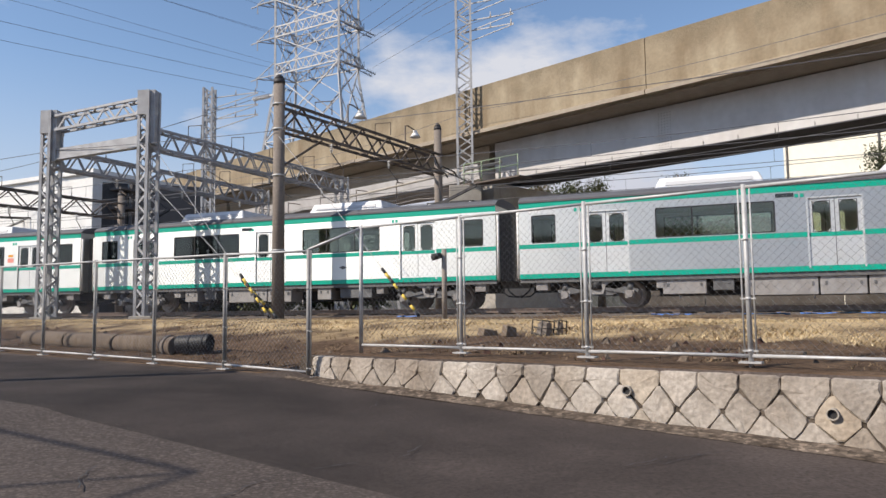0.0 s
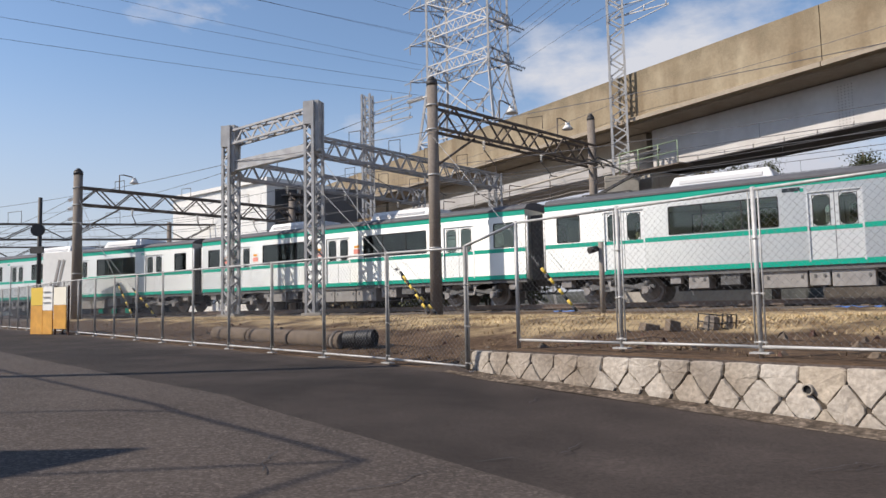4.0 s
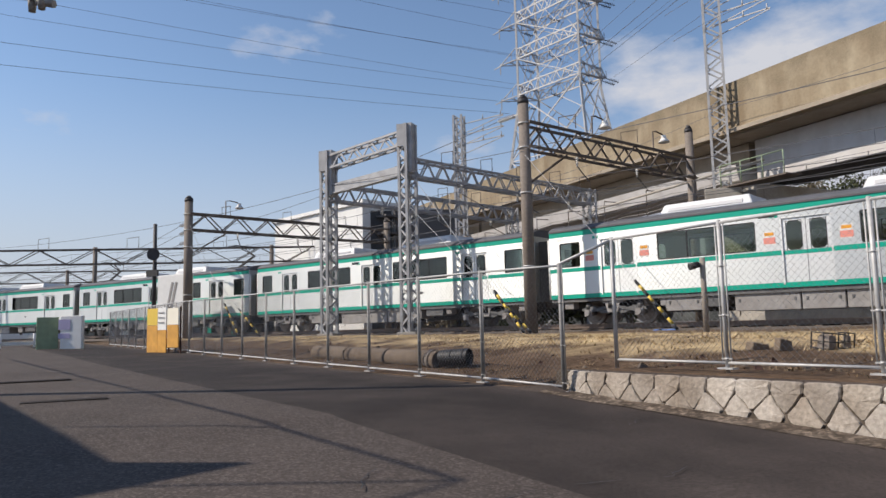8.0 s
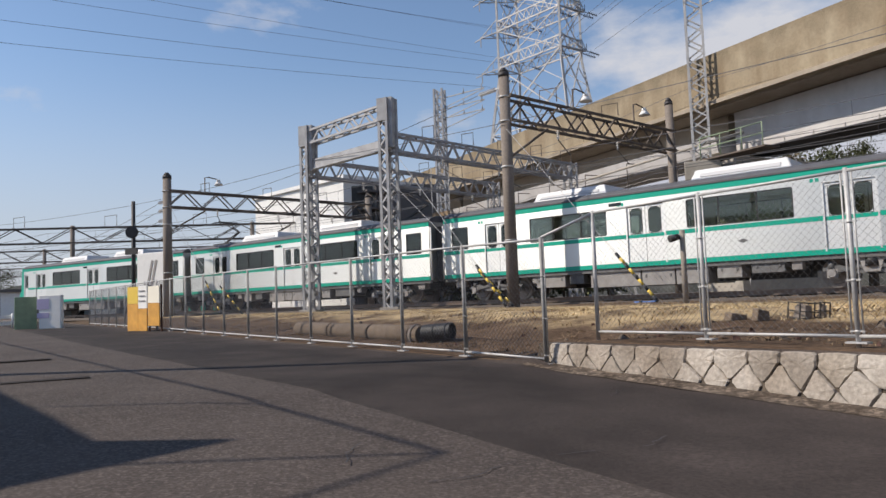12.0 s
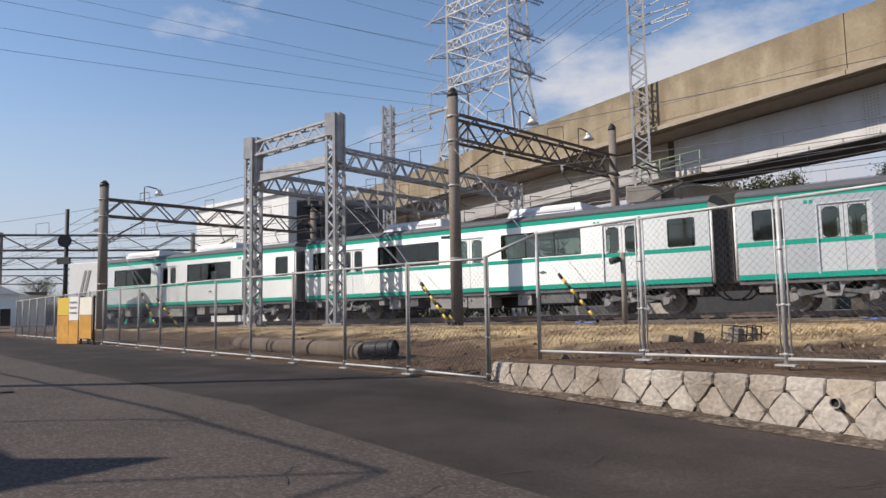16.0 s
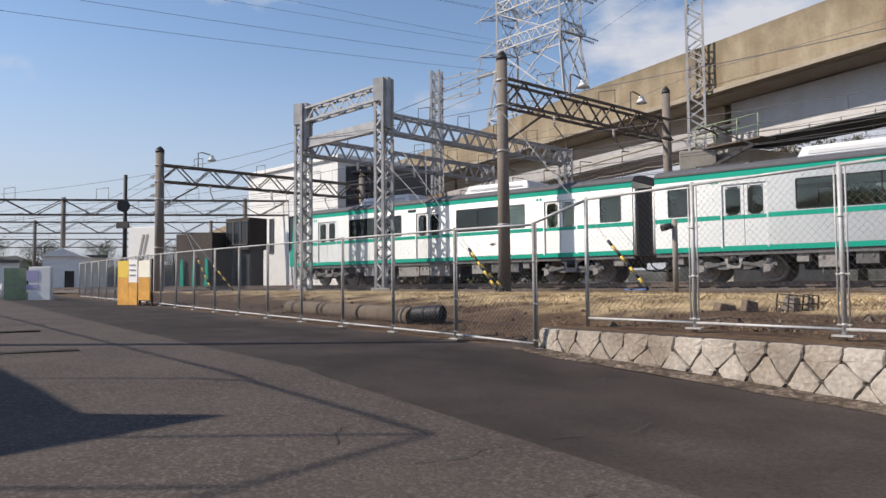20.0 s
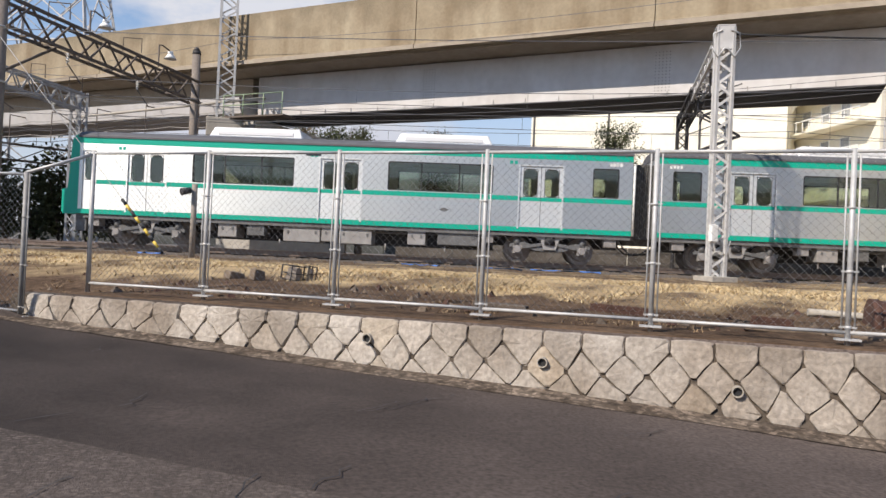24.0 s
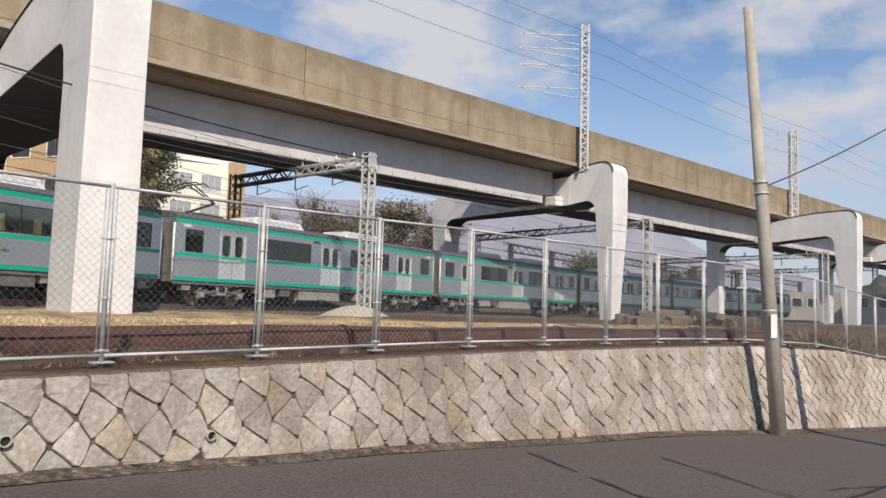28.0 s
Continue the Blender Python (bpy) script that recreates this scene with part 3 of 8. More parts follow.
# ---------- stone wall ----------
def build_wall():
    """Retaining wall of diamond-laid granite stones, with a dark bed behind them and drain pipes."""
    wall = thing("retaining_wall", "low retaining wall of pale granite stones laid as diamonds", "stone wall", kind="structure")
    back = Shape()
    ss = [-0.75 + 0.25 * i for i in range(171)]

    def face_at(s, z, out=0.0):
        """On the wall's face, which leans back a little towards its top."""
        top = bank_z(max(s, 0.0)) - 0.02
        off = -0.47 - 0.20 * (top - z) - out
        x, y, _ = FENCE.at(s, off)
        return (x, y, z)

    for s in ss:
        top = bank_z(max(s, 0.0)) - 0.02
        back.v += [face_at(s, road_z(s) - 0.1, -0.006), face_at(s, top - 0.015, -0.006), FENCE.at(s, -0.1)[:2] + (top - 0.015,)]
    for i in range(len(ss) - 1):
        for j in range(2):
            a = 3 * i + j
            back.face((a, a + 3, a + 4, a + 1), 0)
    part("mortar_bed", back, MORTAR, wall, "dark recessed joints")
    rng = random.Random(4)
    w, h = 0.395, 0.45

    def jitter(i, j):
        q = random.Random(i * 9176 + j * 131)
        far = min(max((i * 0.1975 - 8.5) / 4, 0.0), 1.0)
        lean = (-0.028 * math.cos(math.pi * j / 2) * (1 - far) - 0.062 * (-1) ** j * far) * (1.0 + 0.5 * noise.noise((i * 0.09, j * 0.4, 8)))
        k = 0.028 - 0.013 * far
        return lean + q.uniform(-k, k), q.uniform(-k, k) + 0.020 * noise.noise((i * 0.2, j, 3))

    count = 0
    rest = Shape()
    for i in range(-1, int(42 / (w / 2)) + 2):
        for row in range(0, 20):
            if (i + row) % 2:
                continue
            sc = i * w / 2 - 0.3
            if sc < -0.7 or sc > 41:
                continue
            top = bank_z(max(sc, 0.0)) - 0.02
            zc = top - 0.14 - row * h / 2
            low = road_z(sc) + 0.01

            def corner(di, dr):
                a, b = jitter(i + di, row + dr)
                return (sc + di * w / 2 + a, zc - dr * h / 2 + b)
            if row == 0:
                l, b, r = corner(-1, 0), corner(0, 1), corner(1, 0)
                pts = [l, b, r, (r[0], top), (l[0], top)]
            else:
                pts = [corner(-1, 0), corner(0, 1), corner(1, 0), corner(0, -1)]
            # cut at the road
            cut = []
            for p, q in zip(pts, pts[1:] + pts[:1]):
                if p[1] >= low:
                    cut.append(p)
                if (p[1] - low) * (q[1] - low) < 0:
                    k = (low - p[1]) / (q[1] - p[1])
                    cut.append((p[0] + k * (q[0] - p[0]), low))
            if len(cut) < 3:
                continue
            area = abs(sum(p[0] * q[1] - q[0] * p[1] for p, q in zip(cut, cut[1:] + cut[:1]))) / 2
            if area < 0.012:
                continue
            cx, cz = sum(p[0] for p in cut) / len(cut), sum(p[1] for p in cut) / len(cut)
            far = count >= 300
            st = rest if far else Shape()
            n = len(cut)
            base = len(st.v)
            q = random.Random(count)
            lift = q.uniform(-0.007, 0.010)
            tip, tilt = (q.uniform(-0.02, 0.02), q.uniform(-0.02, 0.02)) if far else (q.uniform(-0.04, 0.04), q.uniform(-0.04, 0.04))
            # rounded corners: each corner becomes two
            ring = []
            for a in range(n):
                p0, p, p1 = cut[a - 1], cut[a], cut[(a + 1) % n]
                ring += [tuple(p[c] + (p0[c] - p[c]) * q.uniform(0.05, 0.16) for c in (0, 1)), tuple(p[c] + (p1[c] - p[c]) * q.uniform(0.05, 0.16) for c in (0, 1)), tuple(p[c] + (p1[c] - p[c]) * 0.5 + q.uniform(-0.008, 0.008) for c in (0, 1))]
            n = len(ring)
            for shrink, out in ((0.95 if far else 0.975, -0.05), ((0.905 if far else 0.976) + (q.uniform(-0.02, 0.02) if far else q.uniform(-0.03, 0.015)), 0.002), (0.88, 0.019)):
                for p in ring:
                    o = out + lift + (q.uniform(-0.007, 0.009) + tip * (p[0] - cx) + tilt * (p[1] - cz) if out > 0 else 0)
                    if out == 0.019:
                        shrink = (0.85 if far else 0.92) + q.uniform(-0.05, 0.04)
                    st.v.append(face_at(cx + (p[0] - cx) * shrink, cz + (p[1] - cz) * shrink, o))
            for lay in range(2):
                for a in range(n):
                    b2 = (a + 1) % n
                    st.face((base + lay * n + a, base + lay * n + b2, base + (lay + 1) * n + b2, base + (lay + 1) * n + a))
            mid = len(st.v)
            st.v.append(face_at(cx + q.uniform(-0.03, 0.03), cz + q.uniform(-0.03, 0.03), 0.025 + lift + q.uniform(-0.005, 0.005)))
            for a in range(n):
                st.face((base + 2 * n + a, base + 2 * n + (a + 1) % n, mid))
            count += 1
            if not far:
                part("stone", st, STONE, wall)
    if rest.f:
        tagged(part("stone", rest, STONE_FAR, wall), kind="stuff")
    # drain pipes
    for az, tan in ((-11.7, -0.1142), (-25.5, -0.135), (-40.16, -0.151), (-53.9, -0.152), (-66.3, -0.156)):
        best = min((abs(math.degrees(math.atan2(-FENCE.at(s, -0.6)[0], FENCE.at(s, -0.6)[1])) - az), s) for s in [0.1 * k for k in range(300)])[1]
        d = math.hypot(*FENCE.at(best, -0.6)[:2])
        z = EYE + tan * d
        a, b = Vector(face_at(best, z, 0.075)), Vector(face_at(best, z, -0.15))
        p = Shape()
        p.tube(a, b, 0.052, n=16, caps=False).tube(b, a, 0.042, n=16, caps=False)
        p.tube(a, a + (b - a) * 0.001, 0.052, 0.042, n=16, caps=False)
        drain = part("drain_pipe", p, CONCRETE, wall, "grey plastic drain pipe end")
        # black disc paints the shade inside the pipe's mouth
        c = a + (b - a) * 0.14
        part("silt", Shape().tube(c, c + (b - a) * 0.02, 0.0425, n=16), BLACK, drain, "black disc that paints the shade inside the pipe")
    # gutter strip at the foot
    gut = Shape()
    for s in ss:
        x, y, _ = FENCE.at(s, -0.5 - 0.2 * (bank_z(max(s, 0)) - road_z(s)) - 0.02)
        x2, y2, _ = FENCE.at(s, -0.5 - 0.2 * (bank_z(max(s, 0)) - road_z(s)) - 0.30 - 0.05 * noise.noise((s * 1.7, 0, 0)))
        gut.v += [(x, y, road_z(s) + 0.05 + 0.02 * noise.noise((s * 2, 1, 0))), (x2, y2, road_z(s) + 0.008)]
    for i in range(len(ss) - 1):
        gut.face((2 * i, 2 * i + 1, 2 * i + 3, 2 * i + 2), 0, True)
    tagged(part("gutter_soil", gut, GUTTER), "strip of brown soil along the foot of the wall", "soil", kind="structure")


# ---------- fence ----------
def build_fence():
    """Chain-link panels with galvanised posts, 1.8 m apart, on the bank and on the wall."""
    H, step = 1.8, 1.8

    def panel(f, s0, s1, z0, z1, double, first, off=0.0):
        x0, y0, _ = FENCE.at(s0, off)
        x1, y1, _ = FENCE.at(s1, off)
        a, b = Vector((x0, y0, z0)), Vector((x1, y1, z1))
        up = Vector((0, 0, 1))
        d = (b - a).normalized()
        steel = GALV if double else GALV_SHADED
        part("post", Shape().tube(b - up * 0.05, b + up * (H + 0.03), 0.026 if double else 0.030, n=10), steel, f)
        for o in (0.057, -0.057) if double else (0.05,):
            part("tension_bar", Shape().tube(b + d * o + up * 0.05, b + d * o + up * (H + 0.01), 0.0095, n=6), steel, f)
        if first:
            part("post", Shape().tube(a - up * 0.05, a + up * (H + 0.03), 0.030, n=10), steel, f)
        part("top_rail", Shape().tube(a + up * H, b + up * H, 0.019, n=7), GALV, f)
        part("bottom_rail", Shape().tube(a + up * 0.07, b + up * 0.07, 0.019, n=7), GALV, f)
        bp = Shape()
        bp.box(-0.11, 0.11, -0.06, 0.06, 0, 0.018)
        part("base_plate", bp, GALV, f, at=pose(b.x, b.y, b.z - 0.005, 0, 0, math.degrees(math.atan2(d.y, d.x))))
        for z in (0.12, 0.65, 1.26):
            c = Shape().tube(b + up * (z - 0.014), b + up * (z + 0.014), 0.031, n=10)
            c.bar(b - d * (0.075 if double else 0.03) + up * z, b + d * 0.075 + up * z, 0.022, 0.016)
            part("clamp", c, steel, f)
        net = Shape()
        L, z_lo, z_hi, pitch = (b - a).length, 0.08, H - 0.01, 0.085
        hgt = z_hi - z_lo
        r = 0.0021
        perp = Vector((-d.y, d.x, 0)) * r
        k = -int(hgt / pitch) - 1
        while k * pitch < L:
            for sign in (1, -1):
                # a wire that rises at 45 degrees (sign 1) or falls
                t0, t1 = max(0.0, -k * pitch), min(hgt, L - k * pitch)
                if t1 > t0:
                    q = []
                    for t in (t0, t1):
                        zz = z_lo + t if sign > 0 else z_hi - t
                        q.append(a + (b - a) * ((k * pitch + t) / L) + up * zz)
                    n0 = len(net.v)
                    off = up * r
                    net.v += [tuple(q[0] - off), tuple(q[0] + perp + off * 0.5), tuple(q[0] - perp + off * 0.5), tuple(q[1] - off), tuple(q[1] + perp + off * 0.5), tuple(q[1] - perp + off * 0.5)]
                    for u, v in ((0, 1), (1, 2), (2, 0)):
                        net.face((n0 + u, n0 + v, n0 + v + 3, n0 + u + 3))
            k += 1
        tagged(part("mesh", net, STEEL_PALE, f), kind="stuff")

    upper = thing("wire_fence", "galvanised chain-link fence with steel posts on the stone wall", "fence", "chain-link fences")
    lower = thing("wire_fence", "galvanised chain-link fence with steel posts beside the road", "fence", "chain-link fences")
    for i in range(20):
        panel(upper, i * step, (i + 1) * step, bank_z(i * step) + 0.05, bank_z((i + 1) * step) + 0.05, True, i == 0)
    for i in range(19):
        s1, s0 = -0.45 - i * 1.83, -0.45 - (i + 1) * 1.83
        panel(lower, s0, s1, road_z(s0) + 0.03, road_z(s1) + 0.03, False, i == 18, -0.63)
    # the short sloping rail between the two runs
    x0, y0, _ = FENCE.at(-0.45, -0.63)
    x1, y1, _ = FENCE.at(0)
    part("link_rail", Shape().tube((x0, y0, road_z(-0.79) + 1.83), (x1, y1, bank_z(0) + 1.84), 0.022, n=7), GALV, upper)


# ---------- train ----------
CAR, HALF = 19.65, 1.39
MID = [("w", 0.88, 1.80, 1), ("d", 2.72, 4.10), ("w", 4.95, 8.33, 3), ("d", 9.14, 10.52), ("w", 11.32, 14.70, 3), ("d", 15.55, 16.93), ("w", 17.85, 18.77, 1)]
CAB = [("c", 0.74, 1.24), ("d", 2.33, 3.65), ("w", 4.57, 8.06, 3), ("d", 8.95, 10.33), ("w", 11.22, 14.71, 3), ("d", 15.59, 16.97), ("w", 17.95, 18.80, 1)]


def side_boxes(shape, x0, x1, z0, z1, y_in, y_out, holes, mi=0):
    """A wall plate with rectangular holes, in one piece."""
    xs = sorted({x0, x1, *[v for h in holes for v in h[:2]]})
    zs = sorted({z0, z1, *[v for h in holes for v in h[2:]]})
    k, nz = len(shape.v), len(zs)
    for y in (y_in, y_out):
        shape.v += [(x, y, z) for x in xs for z in zs]
    half = len(xs) * nz

    def solid(i, j):
        if not (0 <= i < len(xs) - 1 and 0 <= j < nz - 1):
            return False
        x, z = (xs[i] + xs[i + 1]) / 2, (zs[j] + zs[j + 1]) / 2
        return not any(a < x < b and c < z < d for a, b, c, d in holes)
    for i in range(len(xs) - 1):
        for j in range(nz - 1):
            if not solid(i, j):
                continue
            a, b, c, d = k + i * nz + j, k + (i + 1) * nz + j, k + (i + 1) * nz + j + 1, k + i * nz + j + 1
            shape.face((a, b, c, d), mi)
            shape.face((d + half, c + half, b + half, a + half), mi)
            for (di, dj), (p, q) in (((0, -1), (a, b)), ((1, 0), (b, c)), ((0, 1), (c, d)), ((-1, 0), (d, a))):
                if not solid(i + di, j + dj):
                    shape.face((q, p, p + half, q + half), mi)


def corners(x0, x1, z0, z1, r, ya, yb):
    """Four fillets that round the corners of an opening, each a shape of its own."""
    found = []
    for cx, cz, sx, sz in ((x0, z0, 1, 1), (x1, z0, -1, 1), (x1, z1, -1, -1), (x0, z1, 1, -1)):
        ol = [(cx, cz)] + [(cx + sx * r * (1 - math.sin(a)), cz + sz * r * (1 - math.cos(a))) for a in [math.pi / 2 * i / 5 for i in range(6)]]
        found.append(Shape().extrude([(x, ya, z) for x, z in ol], (0, 0, 0), (0, yb - ya, 0)))
    return found


def bogie():
    """Frame and wheels of one bogie, and the paler pieces on its sides, as shapes by name."""
    f = Shape()
    side = []
    for y in (-1.12, 1.12):
        o = 1 if y > 0 else -1
        pts = [(-1.32, 0.50), (-0.85, 0.54), (-0.45, 0.40), (0.45, 0.40), (0.85, 0.54), (1.32, 0.50), (1.32, 0.60), (0.85, 0.68), (0.45, 0.56), (-0.45, 0.56), (-0.85, 0.68), (-1.32, 0.60)]
        f.extrude([(x, y - 0.08, z) for x, z in pts], (0, 0, 0), (0, 0.16, 0))
        # hanger plate that narrows downwards from the car's floor, with three holes
        ya, yb = y + o * 0.10, y + o * 0.14
        hang = [(-0.70, 0.99), (-0.66, 0.90), (-0.30, 0.76), (-0.20, 0.44), (0.20, 0.44), (0.30, 0.76), (0.66, 0.90), (0.70, 0.99)]
        side.append(("hanger_plate", Shape().extrude([(x, min(ya, yb), z) for x, z in hang], (0, 0, 0), (0, 0.04, 0)), BOX_GREY))
        # the holes' shade is painted on as black discs
        for x in (-0.30, 0.0, 0.30):
            side.append(("hanger_hole", Shape().tube((x, yb, 0.90), (x, yb + o * 0.006, 0.90), 0.035, n=10), BLACK))
        for x in (-1.05, 1.05):
            k = 1 if x > 0 else -1
            box = Shape().box(x - 0.15, x + 0.15, *sorted((y - o * 0.05, y + o * 0.13)), 0.30, 0.56)
            box.tube((x, y + o * 0.13, 0.43), (x, y + o * 0.19, 0.43), 0.13, 0.11, n=14)
            side.append(("axle_box", box, BOGIE_GREY))
            arm = Shape().bar((x - k * 0.12, y + o * 0.10, 0.50), (x - k * 0.80, y + o * 0.10, 0.62), 0.05, 0.10)
            side.append(("link_arm", arm, UNDER))
            side.append(("spring", Shape().tube((x + k * 0.02, y, 0.56), (x + k * 0.02, y, 0.80), 0.12, n=12), UNDER))
    f.box(-0.3, 0.3, -0.95, 0.95, 0.42, 0.66)
    wh = []
    for x in (-1.05, 1.05):
        for y in (-0.56, 0.56):
            w = Shape()
            o = 1 if y > 0 else -1
            w.tube((x, y, 0.43), (x, y + 0.10 * o, 0.43), 0.43, n=28)
            w.tube((x, y - 0.03 * o, 0.43), (x, y, 0.43), 0.455, n=28)
            w.tube((x, y + 0.10 * o, 0.43), (x, y + 0.13 * o, 0.43), 0.32, 0.30, n=24)
            wh.append(w)
    return f, side, wh


def pantograph(parent, x):
    p = part("pantograph", Shape().box(x - 0.9, x + 0.9, -0.62, -0.55, 3.92, 3.99).box(x - 0.9, x + 0.9, 0.55, 0.62, 3.92, 3.99).box(x - 0.9, x - 0.82, -0.6, 0.6, 3.92, 3.99).box(x + 0.82, x + 0.9, -0.6, 0.6, 3.92, 3.99), DARK_STEEL, parent, "dark single-arm pantograph raised to the wire")
    part("lower_arm", Shape().bar((x - 0.7, 0, 3.98), (x + 0.85, 0, 4.62), 0.10), DARK_STEEL, p)
    part("upper_arm", Shape().bar((x + 0.85, -0.03, 4.62), (x - 0.45, -0.2, 5.28), 0.05).bar((x + 0.85, 0.03, 4.62), (x - 0.45, 0.2, 5.28), 0.05), DARK_STEEL, p)
    head = Shape()
    for dx in (-0.2, 0.2):
        head.path_tube([(x - 0.45 + dx, -0.9, 5.18), (x - 0.45 + dx, -0.62, 5.32), (x - 0.45 + dx, 0.62, 5.32), (x - 0.45 + dx, 0.9, 5.18)], 0.03, 5)
    part("collector_head", head, DARK_STEEL, p)
    for a in (-0.8, 0.8):
        for b in (-0.58, 0.58):
            part("insulator", Shape().tube((x + a, b, 3.70), (x + a, b, 3.93), 0.06, n=8), PORCELAIN, p)


def build_car(layout, rear_cab=False, front_cab=False, pantos=(), posters=False):
    """One car: origin at its rear coupling on the rail, +x forward."""
    label = "stainless steel commuter railcar with green bands and dark windows"
    car = thing("railcar", label, "railcar", "cars of the green and silver train")
    x0, x1 = (0.56 if rear_cab else 0.42), CAR - (0.56 if front_cab else 0.42)
    rows = [(a, b, 2.20, 3.16) for k, a, b, *_ in layout if k == "w"] + [(a, b, 1.10, 3.16) for k, a, b, *_ in layout if k in "dc"]
    for sgn in (-1, 1):
        sides = Shape()
        side_boxes(sides, x0, x1, 1.0, 3.64, min(sgn * HALF, sgn * (HALF - 0.06)), max(sgn * HALF, sgn * (HALF - 0.06)), rows)
        part("side_wall", sides, STAINLESS, car)
    for xe in (x0, x1 - 0.06):
        ends = Shape()
        ol = [(-HALF + 0.06, 1.0), (-0.42, 1.0), (-0.42, 3.05), (0.42, 3.05), (0.42, 1.0), (HALF - 0.06, 1.0), (HALF - 0.06, 3.64), (-HALF + 0.06, 3.64)]
        ends.extrude([(xe, y, z) for y, z in ol], (0, 0, 0), (0.06, 0, 0))
        part("end_wall", ends, STAINLESS, car)
    # rounded roof
    roof = Shape()
    prof = [(-HALF, 3.62), (-HALF + 0.04, 3.70), (-HALF + 0.18, 3.80), (-HALF + 0.5, 3.88), (-0.45, 3.93), (0.45, 3.93), (HALF - 0.5, 3.88), (HALF - 0.18, 3.80), (HALF - 0.04, 3.70), (HALF, 3.62)]
    roof.extrude([(x0 - 0.02, y, z) for y, z in reversed(prof)], (0, 0, 0), (x1 - x0 + 0.04, 0, 0))
    part("roof", roof, ROOF, car, "dark grey rounded roof")
    for sgn in (-1, 1):
        gut = Shape().box(x0, x1, min(sgn * HALF, sgn * (HALF + 0.03)), max(sgn * HALF, sgn * (HALF + 0.03)), 3.60, 3.66)
        part("rain_gutter", gut, ROOF, car)
    part("floor", Shape().box(x0, x1, -HALF + 0.06, HALF - 0.06, 0.98, 1.10), INSIDE, car)
    part("ceiling_panel", Shape().box(x0 + 0.06, x1 - 0.06, -HALF + 0.06, HALF - 0.06, 3.3, 3.36), INSIDE, car)
    for sgn in (-1, 1):
        for z0, z1, nm in ((1.0, 1.16, "lower"), (2.02, 2.17, "belt"), (3.40, 3.60, "upper")):
            a = x0 + (1.08 if rear_cab and nm == "belt" else 0)
            y = sgn * (HALF + 0.003)
            cuts = [(p, q) for k, p, q, *_ in layout if k in "dc"] if nm == "belt" else []
            xs = a
            for p, q in cuts:
                if p > xs:
                    part("green_band", Shape().box(xs, p, min(y, y - sgn * 0.02), max(y, y - sgn * 0.02), z0, z1), GREEN, car, "green stripe along the side")
                xs = q
            part("green_band", Shape().box(xs, x1, min(y, y - sgn * 0.02), max(y, y - sgn * 0.02), z0, z1), GREEN, car, "green stripe along the side")
    for k, a, b, *_ in layout:
        if k != "w":
            continue
        for sgn in (-1, 1):
            w = sgn * (HALF - 0.07)
            ol = [(w, 1.1), (w - sgn * 0.52, 1.1), (w - sgn * 0.52, 1.52), (w - sgn * 0.12, 1.5), (w - sgn * 0.10, 2.12), (w, 2.12)]
            seat = Shape().extrude([(a - 0.1, y, z) for y, z in ol], (0, 0, 0), (b - a + 0.2, 0, 0))
            part("seat", seat, SEAT, car, "long green bench seat seen through the window")
    for sgn in (-1, 1):
        face = sgn * HALF
        for k, a, b, *pn in layout:
            if k == "w":
                fr = Shape()
                yo, yi = face - sgn * 0.005, face - sgn * 0.05
                lo, hi = min(yo, yi), max(yo, yi)
                for u0, u1, w0, w1 in ((a, b, 2.20, 2.235), (a, b, 3.125, 3.16), (a, a + 0.035, 2.2, 3.16), (b - 0.035, b, 2.2, 3.16)):
                    fr.box(u0, u1, lo, hi, w0, w1)
                win = part("window", fr, BLACK, car, "dark rubber-edged window")
                n = pn[0]
                cuts = [a + (b - a) * q for q in ((0, 1) if n == 1 else (0, 0.32, 0.68, 1))]
                for u0, u1 in zip(cuts, cuts[1:]):
                    yp = face - sgn * 0.028
                    pane = part("pane", Shape().box(u0 + 0.02, u1 - 0.02, yp - 0.004, yp + 0.004, 2.22, 3.14), PANE, win)
                    pane.visible_shadow = False
                if n > 1:
                    for u in cuts[1:-1]:
                        part("mullion", Shape().box(u - 0.02, u + 0.02, lo, hi, 2.2, 3.16), BLACK, win)
                for fillet in corners(a, b, 2.2, 3.16, 0.07, face, face - sgn * 0.03):
                    part("corner_fillet", fillet, STAINLESS, win)
            else:
                leaves = ((a, (a + b) / 2 - 0.008), ((a + b) / 2 + 0.008, b)) if k == "d" else ((a, b),)
                for u0, u1 in leaves:
                    lf = Shape()
                    yo, yi = face - sgn * 0.035, face - sgn * 0.065
                    m = (u1 - u0) * 0.18
                    side_boxes(lf, u0, u1, 1.10, 3.16, min(yo, yi), max(yo, yi), [(u0 + m, u1 - m, 2.17, 3.06)])
                    leaf = part("door_leaf", lf, DOOR_STEEL, car, "brushed steel sliding door leaf" if k == "d" else "narrow cab door")
                    yp = face - sgn * 0.05
                    pane = part("pane", Shape().box(u0 + m, u1 - m, yp - 0.004, yp + 0.004, 2.17, 3.06), PANE, leaf)
                    pane.visible_shadow = False
                    rim = Shape()
                    for c in ((u0 + m - 0.02, u1 - m + 0.02, 2.15, 2.18), (u0 + m - 0.02, u1 - m + 0.02, 3.05, 3.08), (u0 + m - 0.02, u0 + m, 2.15, 3.08), (u1 - m, u1 - m + 0.02, 2.15, 3.08)):
                        rim.box(c[0], c[1], min(yo, yo + sgn * 0.004), max(yo, yo + sgn * 0.004), c[2], c[3])
                    part("window_rim", rim, BLACK, leaf)
                    for fillet in corners(u0 + m, u1 - m, 2.17, 3.06, 0.11, yo + sgn * 0.005, yi):
                        part("corner_fillet", fillet, DOOR_STEEL, leaf)
